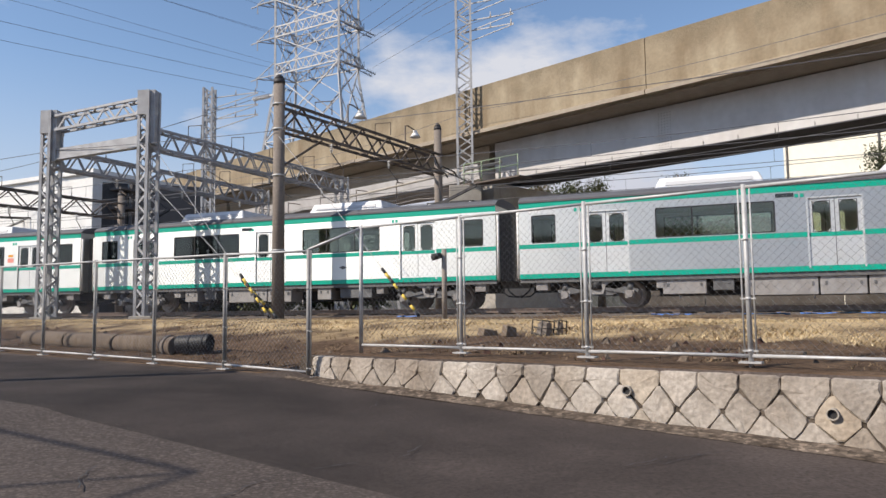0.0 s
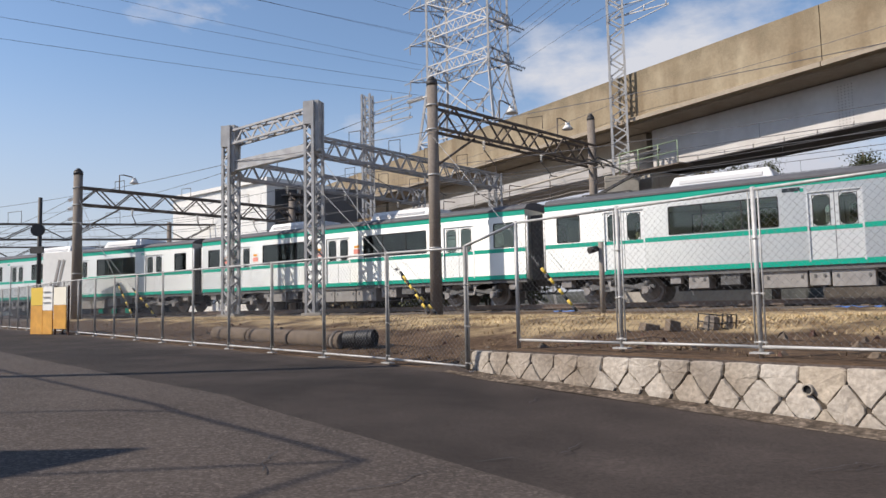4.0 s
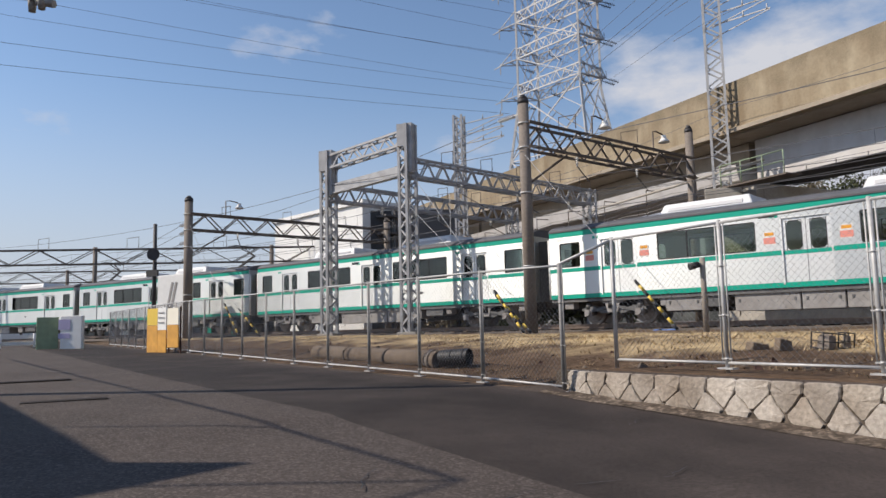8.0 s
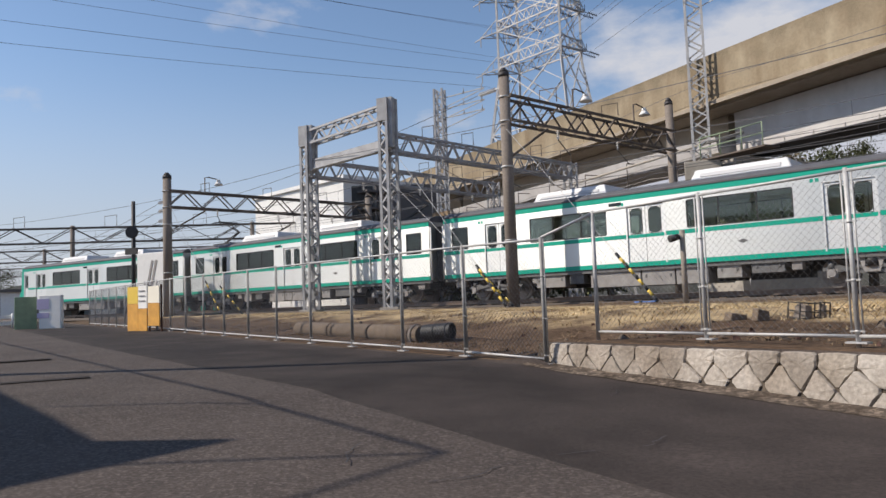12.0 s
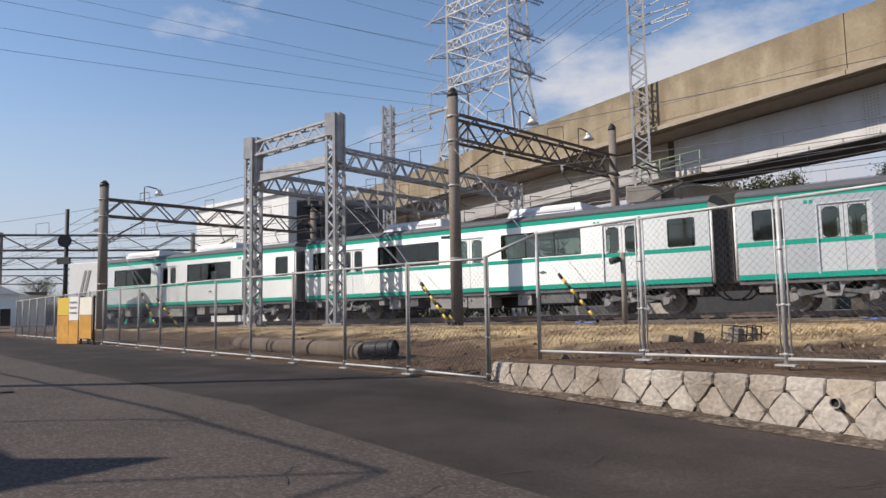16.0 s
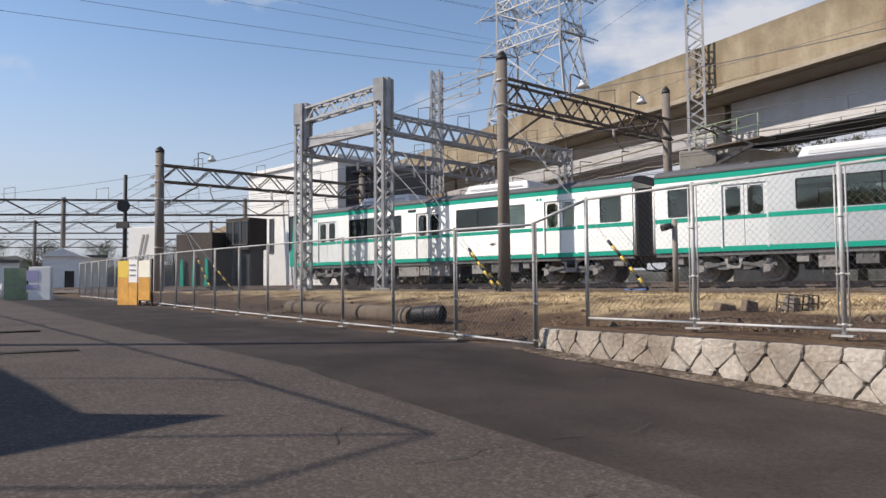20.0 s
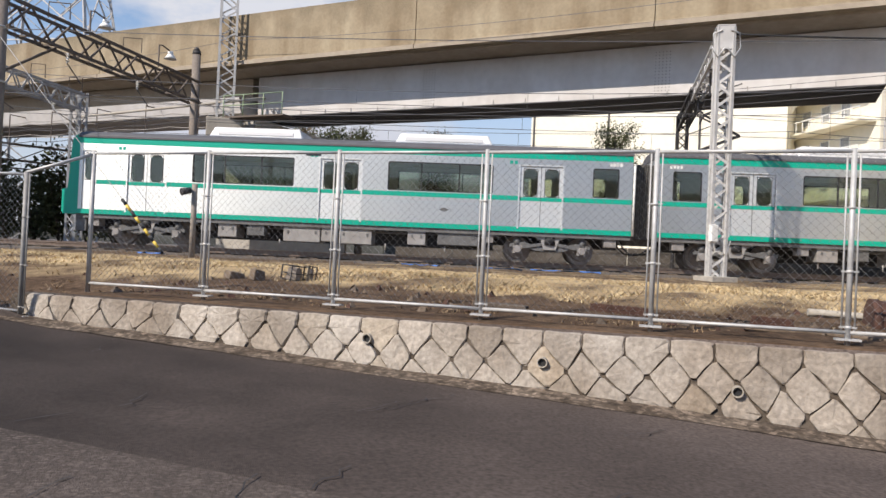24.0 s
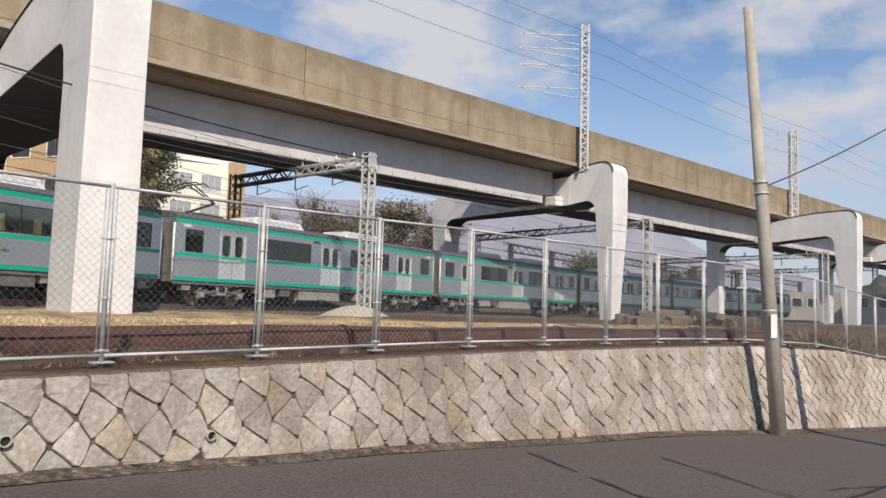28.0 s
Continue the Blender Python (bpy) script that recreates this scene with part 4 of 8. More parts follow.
                    if k == "d":
                        part("belt_stripe", Shape().box(u0, u1, min(yo, yo + sgn * 0.004), max(yo, yo + sgn * 0.004), 2.02, 2.14), GREEN, leaf)
                if k == "d":
                    fr = Shape()
                    yo = face + sgn * 0.006
                    for u0, u1, w0, w1 in ((a - 0.05, b + 0.05, 3.16, 3.20), (a - 0.05, a, 1.1, 3.16), (b, b + 0.05, 1.1, 3.16)):
                        fr.box(u0, u1, min(yo, face - sgn * 0.06), max(yo, face - sgn * 0.06), w0, w1)
                    part("door_frame", fr, DOOR_STEEL, car)
                    sm = Shape()
                    c = (a + b) / 2
                    sm.box(c - 0.008, c + 0.008, min(face - sgn * 0.034, face - sgn * 0.07), max(face - sgn * 0.034, face - sgn * 0.07), 1.1, 3.16)
                    part("door_seal", sm, BLACK, car)
        # small green marks beside the doors and the number's bars at the car's ends
        for k, a, b, *_ in layout:
            if k == "d":
                for u in (a - 0.35, a - 0.20):
                    part("door_mark", Shape().box(u, u + 0.10, *sorted((face, face + sgn * 0.004)), 3.21, 3.32), GREEN, car, "small green square mark")
        for u in (x0 + 0.35, x1 - 0.75):
            for m in range(4):
                part("number_bar", Shape().box(u + 0.11 * m, u + 0.11 * m + 0.07, *sorted((face, face + sgn * 0.004)), 3.24, 3.35), WHITE, car)
        # small plates: a mark low on the side, a side destination display
        part("display", Shape().box(8.45, 8.95, min(face, face + sgn * 0.006), max(face, face + sgn * 0.006), 3.24, 3.36), DARK_GLASS, car)
        dia = Shape()
        y = face + sgn * 0.004
        dia.extrude([(12.95, y, 1.62), (13.13, y, 1.55), (13.31, y, 1.62), (13.13, y, 1.69)] if sgn < 0 else [(13.31, y, 1.62), (13.13, y, 1.55), (12.95, y, 1.62), (13.13, y, 1.69)], (0, 0, 0), (0, sgn * 0.004, 0))
        part("emblem", dia, UNDER, car, "small dark diamond-shaped plate")
        if posters and sgn < 0:
            for u in (2.22, 4.45, 8.75, 10.95, 15.1):
                po = part("door_notice", Shape().box(u - 0.18, u + 0.18, face - 0.005, face, 2.36, 2.80), WHITE, car, "white and pink notice sheet with unreadable writing")
                part("notice_bar", Shape().box(u - 0.18, u + 0.18, face - 0.008, face - 0.005, 2.40, 2.60), PINK, po)
                part("notice_bar", Shape().box(u - 0.14, u + 0.14, face - 0.008, face - 0.005, 2.66, 2.76), ORANGE, po)
    # coolers
    for xc in (6.55, 13.0):
        a = Shape()
        L2, W2 = 1.65, 1.0
        k = [(-L2, -W2, 3.82), (L2, -W2, 3.82), (L2, W2, 3.82), (-L2, W2, 3.82), (-L2 + 0.16, -W2 + 0.16, 4.20), (L2 - 0.16, -W2 + 0.16, 4.20), (L2 - 0.16, W2 - 0.16, 4.20), (-L2 + 0.16, W2 - 0.16, 4.20)]
        a.hexa([(xc + p[0], p[1], p[2]) for p in k])
        ac = part("cooler", a, AC_WHITE, car, "white rooftop cooling unit", bevel=0.05)
        gr = Shape()
        gr.hexa([(xc + p, q, z) for z, e in ((3.93, 0.0), (4.05, 0.05)) for p, q in ((-1.3, -W2 + 0.02 + e), (1.3, -W2 + 0.02 + e), (1.3, -W2 + 0.08 + e), (-1.3, -W2 + 0.08 + e))])
        part("grille", gr, GRILLE, ac)
    # underframe
    part("sole_bar", Shape().box(x0, x1, -HALF + 0.05, -HALF + 0.2, 0.86, 1.0).box(x0, x1, HALF - 0.2, HALF - 0.05, 0.86, 1.0), UNDER, car)
    for x, l in ((4.9, 0.35), (14.5, 0.3), (0.95, 0.4), (18.4, 0.4)):
        part("valve_box", Shape().box(x, x + l, -HALF + 0.12, -HALF + 0.5, 0.60, 0.92), BOGIE_GREY, car, "small grey valve box", bevel=0.015)
    for x in (5.6, 7.6, 9.4, 11.2, 13.2):
        part("drain_stub", Shape().tube((x, -HALF + 0.25, 0.20), (x, -HALF + 0.25, 0.42), 0.025, n=6), BOX_GREY, car)
    boxes = [(5.5, 6.15, 0.42), (6.5, 7.1, 0.5), (7.75, 9.0, 0.36), (9.05, 9.6, 0.40), (9.65, 10.75, 0.36), (11.95, 12.55, 0.42), (12.95, 14.3, 0.46)] if pantos or rear_cab else [(5.1, 6.4, 0.40), (6.6, 7.2, 0.5), (7.5, 9.5, 0.32), (9.55, 10.75, 0.32), (10.8, 11.9, 0.32), (12.2, 13.0, 0.45), (13.3, 14.3, 0.55)]
    for i, (a, b, z) in enumerate(boxes):
        for sgn in (-1, 1):
            bx = Shape().box(a, b, *sorted((sgn * (HALF - 0.12), sgn * 0.45)), z, 0.90)
            eb = part("equipment_box", bx, BOX_GREY if i not in (1, 6) else UNDER, car, "grey underfloor equipment box", bevel=0.02)
            for u in (a + 0.12, b - 0.18):
                part("latch", Shape().box(u, u + 0.06, *sorted((sgn * (HALF - 0.12), sgn * (HALF - 0.10))), (z + 0.9) / 2, (z + 0.9) / 2 + 0.10), UNDER, eb)
    # black core added under the floor, standing for shade between the equipment
    cm = Shape()
    cm.box(4.9, 14.8, -0.42, 0.42, 0.36, 0.95).box(0.6, 4.9, -0.30, 0.30, 0.55, 0.95).box(14.8, 19.0, -0.30, 0.30, 0.55, 0.95)
    part("centre_sill", cm, BLACK, car, "black core that stands for the shade under the car")
    pip = Shape()
    for y in (-0.9, 0.9):
        pip.tube((4.6, y, 0.80), (15.0, y, 0.80), 0.05, n=6)
    pip.tube((13.9, 0, 0.62), (14.6, 0, 0.62), 0.2, n=10)
    part("air_pipe", pip, UNDER, car)
    for xb in (3.0, 16.65):
        fr, side, wheels = bogie()
        bg = part("bogie", fr, UNDER, car, "dark two-axle bogie frame with pale hanger plates", at=pose(xb, 0, 0))
        for name, shape, material in side:
            part(name, shape, material, bg)
        for y in (-1.08, 1.08):
            part("air_spring", Shape().tube((0, y, 0.60), (0, y, 0.92), 0.26, 0.24, n=14), BLACK, bg)
        for x in (-1.05, 1.05):
            part("axle", Shape().tube((x, -0.9, 0.43), (x, 0.9, 0.43), 0.085, n=10), UNDER, bg)
        for w in wheels:
            part("wheel", w, WHEEL, bg)
    # gangway and ends
    for xe, cab in ((0.3 if rear_cab else 0.0, rear_cab), (CAR - (0.3 if front_cab else 0.0), front_cab)):
        s = 1 if xe < 1 else -1
        if not cab:
            zig = [(xe + s * (0.036 * i + 0.004), -0.92 + 0.06 * (i % 2)) for i in range(13)]
            gw = Shape().extrude([(x, y, 0.95) for x, y in zig + [(x, -y) for x, y in reversed(zig)]], (0, 0, 0), (0, 0, 2.45))
            part("gangway", gw, GANGWAY, car, "dark grey folded gangway bellows")
            for y in (-HALF + 0.05, HALF - 0.05):
                part("end_pipe", Shape().tube((xe + s * 0.36, y, 1.0), (xe + s * 0.36, y, 3.35), 0.045, n=8), WHITE, car, "white pipe at the car's end")
        else:
            # a raked nose: its lower half stands out, its windscreen leans back
            nose = [(0.26, 0.98), (-0.20, 0.98), (-0.25, 1.08), (-0.25, 1.80), (-0.06, 1.86), (0.05, 3.50), (0.14, 3.66), (0.26, 3.70)]
            y = HALF - 0.004
            cf = Shape().extrude([(xe + s * x, -y, z) for x, z in (nose if s > 0 else nose[::-1])], (0, 0, 0), (0, 2 * y, 0))
            part("cab_front", cf, GREEN, car, "green raked cab front")
            ws = [(-0.085, 1.90), (-0.045, 1.90), (0.055, 3.40), (0.015, 3.40)]
            part("windscreen", Shape().extrude([(xe + s * x, -y + 0.05, z) for x, z in (ws if s > 0 else ws[::-1])], (0, 0, 0), (0, 2 * y - 0.1, 0)), DARK_GLASS, car, "dark raked windscreen")
            for sgn in (-1, 1):
                y = sgn * (HALF + 0.004)
                part("corner_stripe", Shape().box(*sorted((xe + s * 0.24, xe + s * 0.32)), *sorted((y, y - sgn * 0.03)), 1.0, 3.6), GREEN, car)
            part("skirt", Shape().box(*sorted((xe + s * 0.25, xe + s * 0.6)), -HALF + 0.1, HALF - 0.1, 0.42, 1.0), UNDER, car)
    for a, b in ((0, 0.9), (CAR - 0.9, CAR)):
        part("coupler", Shape().box(a, b, -0.12, 0.12, 0.72, 0.96), UNDER, car)
    for xe, s in ((0, 1), (CAR, -1)):
        for y in (-0.5, 0.4):
            part("hose", Shape().path_tube([(xe + s * 0.62, y, 0.95), (xe + s * 0.5, y, 0.62), (xe + s * 0.28, y, 0.44), (xe, y, 0.40)], 0.03, 5), BLACK, car)
    for x in pantos:
        pantograph(car, x)
    return car


TRAIN = []


def build_train():
    for k in range(6):
        if k == 0:
            c = build_car(CAB, rear_cab=True)
        elif k == 5:
            mirror = [(q[0], CAR - q[2], CAR - q[1], *q[3:]) for q in reversed(CAB)]
            c = build_car(mirror, front_cab=True)
        else:
            c = build_car(MID, pantos=((2.5, 17.2) if k in (1, 4) else ()), posters=(k == 3))
        TRAIN.append(c)


# the train's rear end along its track, by the clock
TAIL = [(0, -96.95), (2, -89.95), (4, -82.25), (9, -62.65), (11, -55.15), (15, -40.55), (17, -33.4), (19, -25.9), (20, -21.85), (23, -9.75), (24.5, -3.8), (26.5, 4.05), (28, 9.9)]


def car_pose(s):
    """A car stands with both bogies over the track."""
    a, b = TRACK.at(s + 3.0, HALF), TRACK.at(s + 16.65, HALF)
    h = math.atan2(b[1] - a[1], b[0] - a[0])
    return pose(a[0] - 3.0 * math.cos(h), a[1] - 3.0 * math.sin(h), RAIL_Z, 0, 0, math.degrees(h))


def motions():
    for k, car in enumerate(TRAIN):
        walk(car, [(t, car_pose(lerp(TAIL, t) + CAR * k)) for t in [0.5 * i for i in range(57)]])


# ---------- viaduct ----------
TOP_Z, WALL_Z, SOFF_Z, GIRD_Z = 12.48, 9.75, 9.68, 7.34


def build_viaduct():
    v = thing("viaduct", "long railway viaduct with brown concrete parapet on pale steel box girders", "viaduct", kind="structure")
    joints = [-186, -152, -120, -89, -57.5, -26.8, 6.3, 38.5, 69.0, 99.5, 130, 161, 192]
    # parapet in lengths with open joints, each with a lip at its foot
    for a0, b0 in zip(joints, joints[1:]):
        n = max(1, round((b0 - a0) / 11.3))
        for k in range(n):
            a, b = a0 + (b0 - a0) * k / n + 0.02, a0 + (b0 - a0) * (k + 1) / n - 0.02
            p = Shape()
            out = [via(0, 0.0, TOP_Z), via(0, 0.25, TOP_Z), via(0, 0.25, WALL_Z + 0.4), via(0, 0.55, WALL_Z + 0.4), via(0, 0.55, WALL_Z), via(0, -0.14, WALL_Z), via(0, -0.14, WALL_Z + 0.22), via(0, 0, WALL_Z + 0.30)]
            p.extrude(out, VIA_U * a, VIA_U * b)
            data = p.mesh("parapet_panel", PARAPET)
            layer = data.attributes.new("moss", "FLOAT", "POINT")
            layer.data.foreach_set("value", [1.25 if q[2] > EYE + TOP_Z - 0.1 else -0.35 for q in p.v])
            part("parapet_panel", data, None, v)
            p = Shape()
            p.extrude([via(0, -0.139, WALL_Z + 0.215), via(0, -0.139, WALL_Z + 0.003), via(0, -0.165, WALL_Z + 0.003), via(0, -0.165, WALL_Z + 0.20)], VIA_U * a, VIA_U * b)
            part("drip_edge", p, DECK, v, "pale drip edge")
            p = Shape()
            p.extrude([via(0, 5.6, TOP_Z), via(0, 5.85, TOP_Z), via(0, 5.85, WALL_Z), via(0, 5.6, WALL_Z)], VIA_U * a, VIA_U * b)
            part("parapet_panel", p, PARAPET, v)
        d = Shape()
        d.extrude([via(0, 0.3, WALL_Z + 0.38), via(0, 5.6, WALL_Z + 0.38), via(0, 5.6, SOFF_Z - 0.1), via(0, 0.3, SOFF_Z - 0.02)], VIA_U * (a0 + 0.02), VIA_U * (b0 - 0.02))
        part("deck", d, DECK, v)
        steel = a0 > -27.5
        if not steel:
            lo = Shape()
            lo.extrude([via(0, 0.9, 8.3), via(0, 5.0, 8.3), via(0, 5.0, 7.45), via(0, 1.1, 7.45)], VIA_U * (a0 + 0.25), VIA_U * (b0 - 0.25))
            part("lower_slab", lo, GIRDER, v, "pale lower slab of a concrete span")
            for q in (a0, ):
                co = Shape()
                co.extrude([via(q - 1.4, 1.6, -0.5), via(q + 1.4, 1.6, -0.5), via(q + 1.4, 4.4, -0.5), via(q - 1.4, 4.4, -0.5)], (0, 0, 0), (0, 0, 8.0))
                part("column", co, DECK, v, "concrete column")
        for n0, n1 in ((1.92, 4.7),) if steel else ((2.0, 4.0),):
            g = Shape()
            zb = GIRD_Z if steel else 8.25
            ends = {6.3: 1.62}
            ga, gb = (a0 + ends.get(a0, 0.95), b0 - ends.get(b0, 0.95)) if steel else (a0 + 0.25, b0 - 0.25)
            if a0 == -26.8:
                ga = a0 + 0.25
            notch = 1.0 if steel else 0.0
            na = notch if ga > a0 + 0.5 else 0.0
            zn = zb + 0.60
            ol = [(ga, SOFF_Z - 0.1), (ga, zn), (ga + na, zn), (ga + na, zb), (gb - notch, zb), (gb - notch, zn), (gb, zn), (gb, SOFF_Z - 0.1)]
            g.extrude([via(q, n0, z) for q, z in ol], (0, 0, 0), VIA_N * (n1 - n0))
            gird = part("girder", g, GIRDER if steel else DECK, v, "pale painted steel box girder" if steel else "concrete girder")
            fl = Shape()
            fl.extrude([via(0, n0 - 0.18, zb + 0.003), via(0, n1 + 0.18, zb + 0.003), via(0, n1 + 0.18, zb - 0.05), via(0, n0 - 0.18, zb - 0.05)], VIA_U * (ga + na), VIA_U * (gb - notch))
            part("bottom_flange", fl, UNDERSIDE_SHADE if steel else DECK, gird, "bottom flange, on steel spans with its shade in the colour")
            if steel and n0 < 2:
                st = Shape()
                k = a0 + 3.2
                while k < b0 - 3:
                    st.box(-0.02, 0.02, -0.04, 0.0, 0, 0.22)
                    m = Matrix(((VIA_U.x, VIA_N.x, 0, 0), (VIA_U.y, VIA_N.y, 0, 0), (0, 0, 1, 0), (0, 0, 0, 1)))
                    for i in range(len(st.v) - 8, len(st.v)):
                        q = m @ Vector(st.v[i]) + via(k, n0, zb + 0.01)
                        st.v[i] = tuple(q)
                    k += 1.6
                part("inspection_lug", st, BOX_GREY, gird)
                for k in (a0 + (b0 - a0) * 0.33, a0 + (b0 - a0) * 0.67):
                    sp = Shape()
                    for i in range(5):
                        for j in range(14):
                            q = via(k - 0.3 + i * 0.15, n0 - 0.012, SOFF_Z - 0.4 - j * 0.14)
                            sp.bar(q, q + VIA_N * 0.012, 0.05)
                    part("splice_bolts", sp, BOX_GREY, gird, "rows of bolts at a girder splice")
    return v


def portal_pier(u, near, foot_near, d_top, d_foot, far, far_d, w_foot, w_top, w_arm, knee, under, base):
    """A steel portal: tapered near leg, rounded knee, arm that widens and sinks towards the girders, and a far leg.
    Offsets near, foot_near and far count from the parapet's face; knee and under are the heights of the knee's top and of the soffit inside it."""
    p = thing("portal_pier", "pale painted steel portal pier with a rounded knee and long arm", "bridge pier", "portal piers of the viaduct", kind="structure")
    r, k1, za = 0.75, 0.8, GIRD_Z - 0.12
    # stations: outer point, inner point, half-width
    st = [((foot_near, base), (foot_near + d_foot, base), w_foot / 2), ((near, under - k1 - 0.4), (near + d_top, under - k1 - 0.4), w_top / 2 - 0.03), ((near, knee - r), (near + d_top, under - k1), w_top / 2)]
    for k in range(1, 7):
        a = math.pi / 2 * k / 6
        st.append(((near + r * (1 - math.cos(a)), knee - r + r * math.sin(a)), (near + d_top + k1 * (1 - math.cos(a)), under - k1 + k1 * math.sin(a)), w_top / 2))
    n0, end = near + d_top + k1, 0.6
    for k in range(1, 9):
        f = k / 8
        n = n0 + (end - n0) * f
        top = near + r + (end - near - r) * f
        st.append(((top, knee - (knee - 9.15) * f ** 2.2), (n, under + (za - under) * f), w_top / 2 + (w_arm - w_top) / 2 * f))
    st += [((5.6, 9.15), (5.2, za), w_arm / 2), ((far - far_d - 1.0, 9.1), (far - far_d - 1.4, za), w_top / 2)]
    for k in range(0, 5):
        a = math.pi / 2 * k / 4
        st.append(((far - r + r * math.sin(a), 9.1 - r + r * math.cos(a)), (far - far_d - 1.0 + 1.0 * math.sin(a), za - 1.0 + 1.0 * math.cos(a)), w_top / 2))
    st.append(((far, base), (far - far_d, base), w_foot / 2))
    body = Shape()
    for (no, zo), (ni, zi), hw in st:
        body.v += [tuple(via(u - hw, no, zo)), tuple(via(u + hw, no, zo)), tuple(via(u + hw, ni, zi)), tuple(via(u - hw, ni, zi))]
    for k in range(len(st) - 1):
        for c in range(4):
            a, b = 4 * k + c, 4 * k + (c + 1) % 4
            # soffit faces of the arm take the painted underside shade
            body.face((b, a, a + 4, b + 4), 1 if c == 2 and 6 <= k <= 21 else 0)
    body.face((0, 1, 2, 3))
    k = 4 * len(st) - 4
    body.face((k + 3, k + 2, k + 1, k))
    part("portal_frame", body.mesh("portal_frame", PIER, UNDERSIDE_SHADE), None, p, "", bevel=0.03)
    # seats beside the arm that carry the girders' notched ends
    for side in (-1, 1):
        for n in (1.55, 3.9):
            a, b = sorted((u + side * (w_arm / 2 - 0.05), u + side * (w_arm / 2 + 0.7)))
            seat = Shape().extrude([via(a, n - 0.45, za), via(b, n - 0.45, za), via(b, n + 0.45, za), via(a, n + 0.45, za)], (0, 0, 0), (0, 0, 0.62))
            seat = part("girder_seat", seat, PIER, p, "seat block beside the arm")
            c = u + side * (w_arm / 2 + 0.38)
            bear = Shape().extrude([via(c - 0.26, n - 0.3, za + 0.625), via(c + 0.26, n - 0.3, za + 0.625), via(c + 0.26, n + 0.3, za + 0.625), via(c - 0.26, n + 0.3, za + 0.625)], (0, 0, 0), (0, 0, 0.09))
            part("bearing", bear, DARK_STEEL, seat, "dark bearing under the girder's end")
    seam = Shape()
    for z in (under - 1.6, under - 2.0, under - 4.8):
        seam.bar(via(u - w_top / 2 + 0.03, near - 0.004, z), via(u + w_top / 2 - 0.03, near - 0.004, z), 0.012, 0.02)
    part("seam", seam, PIER, p)
    # dark trim that runs up the leg's edges and along the arm
    for side in (-1, 1):
        edge = Shape()
        edge.path_tube([via(u + side * (hw + 0.006), no, zo + 0.02) for (no, zo), _, hw in st[2:17]], 0.045, 5)
        part("edge_trim", edge, DARK_STEEL, p, "dark trim on the arm's upper edges")
    return p


# ---------- lattice steelwork ----------
def lattice_column(shape, base, top, w, leg=0.09, lace=0.05, cell=None, d=None, yaw=0.0):
    """A square column of four angle legs with zigzag lacing."""
    base, top = Vector(base), Vector(top)
    d = d or w
    c, s = math.cos(yaw), math.sin(yaw)
    cell = cell or w * 1.05
    n = max(2, round((top - base).length / cell))

    def corner(t, i):
        x, y = ((-w / 2, -d / 2), (w / 2, -d / 2), (w / 2, d / 2), (-w / 2, d / 2))[i % 4]
        p = base.lerp(top, t)
        return p + Vector((c * x - s * y, s * x + c * y, 0))
    for i in range(4):
        shape.bar(corner(0, i), corner(1, i), leg)
        for k in range(n):
            a, b = (i, i + 1) if k % 2 else (i + 1, i)
            shape.bar(corner(k / n, a), corner((k + 1) / n, b), 0.02, lace)
    return shape


def truss_beam(shape, a, b, h, w, leg=0.07, lace=0.045, cell=None):
    """A box truss between two points: four chords with lacing on all sides."""
    a, b = Vector(a), Vector(b)
    d = (b - a).normalized()
    side = d.cross(Vector((0, 0, 1))).normalized() * (w / 2)
    up = Vector((0, 0, h / 2))
    n = max(2, round((b - a).length / (cell or h * 1.1)))
    offs = [-side - up, side - up, side + up, -side + up]
    for i in range(4):
        shape.bar(a + offs[i], b + offs[i], leg)
        for k in range(n):
            p, q = (offs[i], offs[(i + 1) % 4]) if k % 2 else (offs[(i + 1) % 4], offs[i])
            shape.bar(a.lerp(b, k / n) + p, a.lerp(b, (k + 1) / n) + q, *((0.02, lace) if i % 2 else (lace, 0.02)))
    return shape


def flat_truss(shape, a, b, h, leg=0.09, lace=0.05, cell=1.2):
    """A plane truss with W-shaped struts."""
    a, b = Vector(a), Vector(b)
    up = Vector((0, 0, h))
    shape.bar(a, b, leg), shape.bar(a + up, b + up, leg)
    n = max(2, 2 * round((b - a).length / cell / 2))
    for k in range(n):
        p, q = a.lerp(b, k / n), a.lerp(b, (k + 1) / n)
        shape.bar(p + (up if k % 2 else Vector()), q + (Vector() if k % 2 else up), lace)
    return shape


def footing(parent, p, w=0.9, h=0.5):
    part("footing", Shape().box(p.x - w / 2, p.x + w / 2, p.y - w / 2, p.y + w / 2, p.z - 0.35, p.z - 0.35 + h), CONCRETE, parent, "square concrete footing", bevel=0.02)


def bracket(shape, p, h=0.55, w=0.5):
    """A small raised frame on a beam that carries a wire."""
    p = Vector(p)
    shape.path_tube([p, p + Vector((0, 0, h)), p + Vector((w, -0.15 * w, h)), p + Vector((w, -0.15 * w, 0))], 0.025, 5)


def sag_wire(shape, a, b, sag, r=0.012, n=14):
    a, b = Vector(a), Vector(b)
    shape.path_tube([a.lerp(b, k / n) - Vector((0, 0, 4 * sag * (k / n) * (1 - k / n))) for k in range(n + 1)], r, 4)


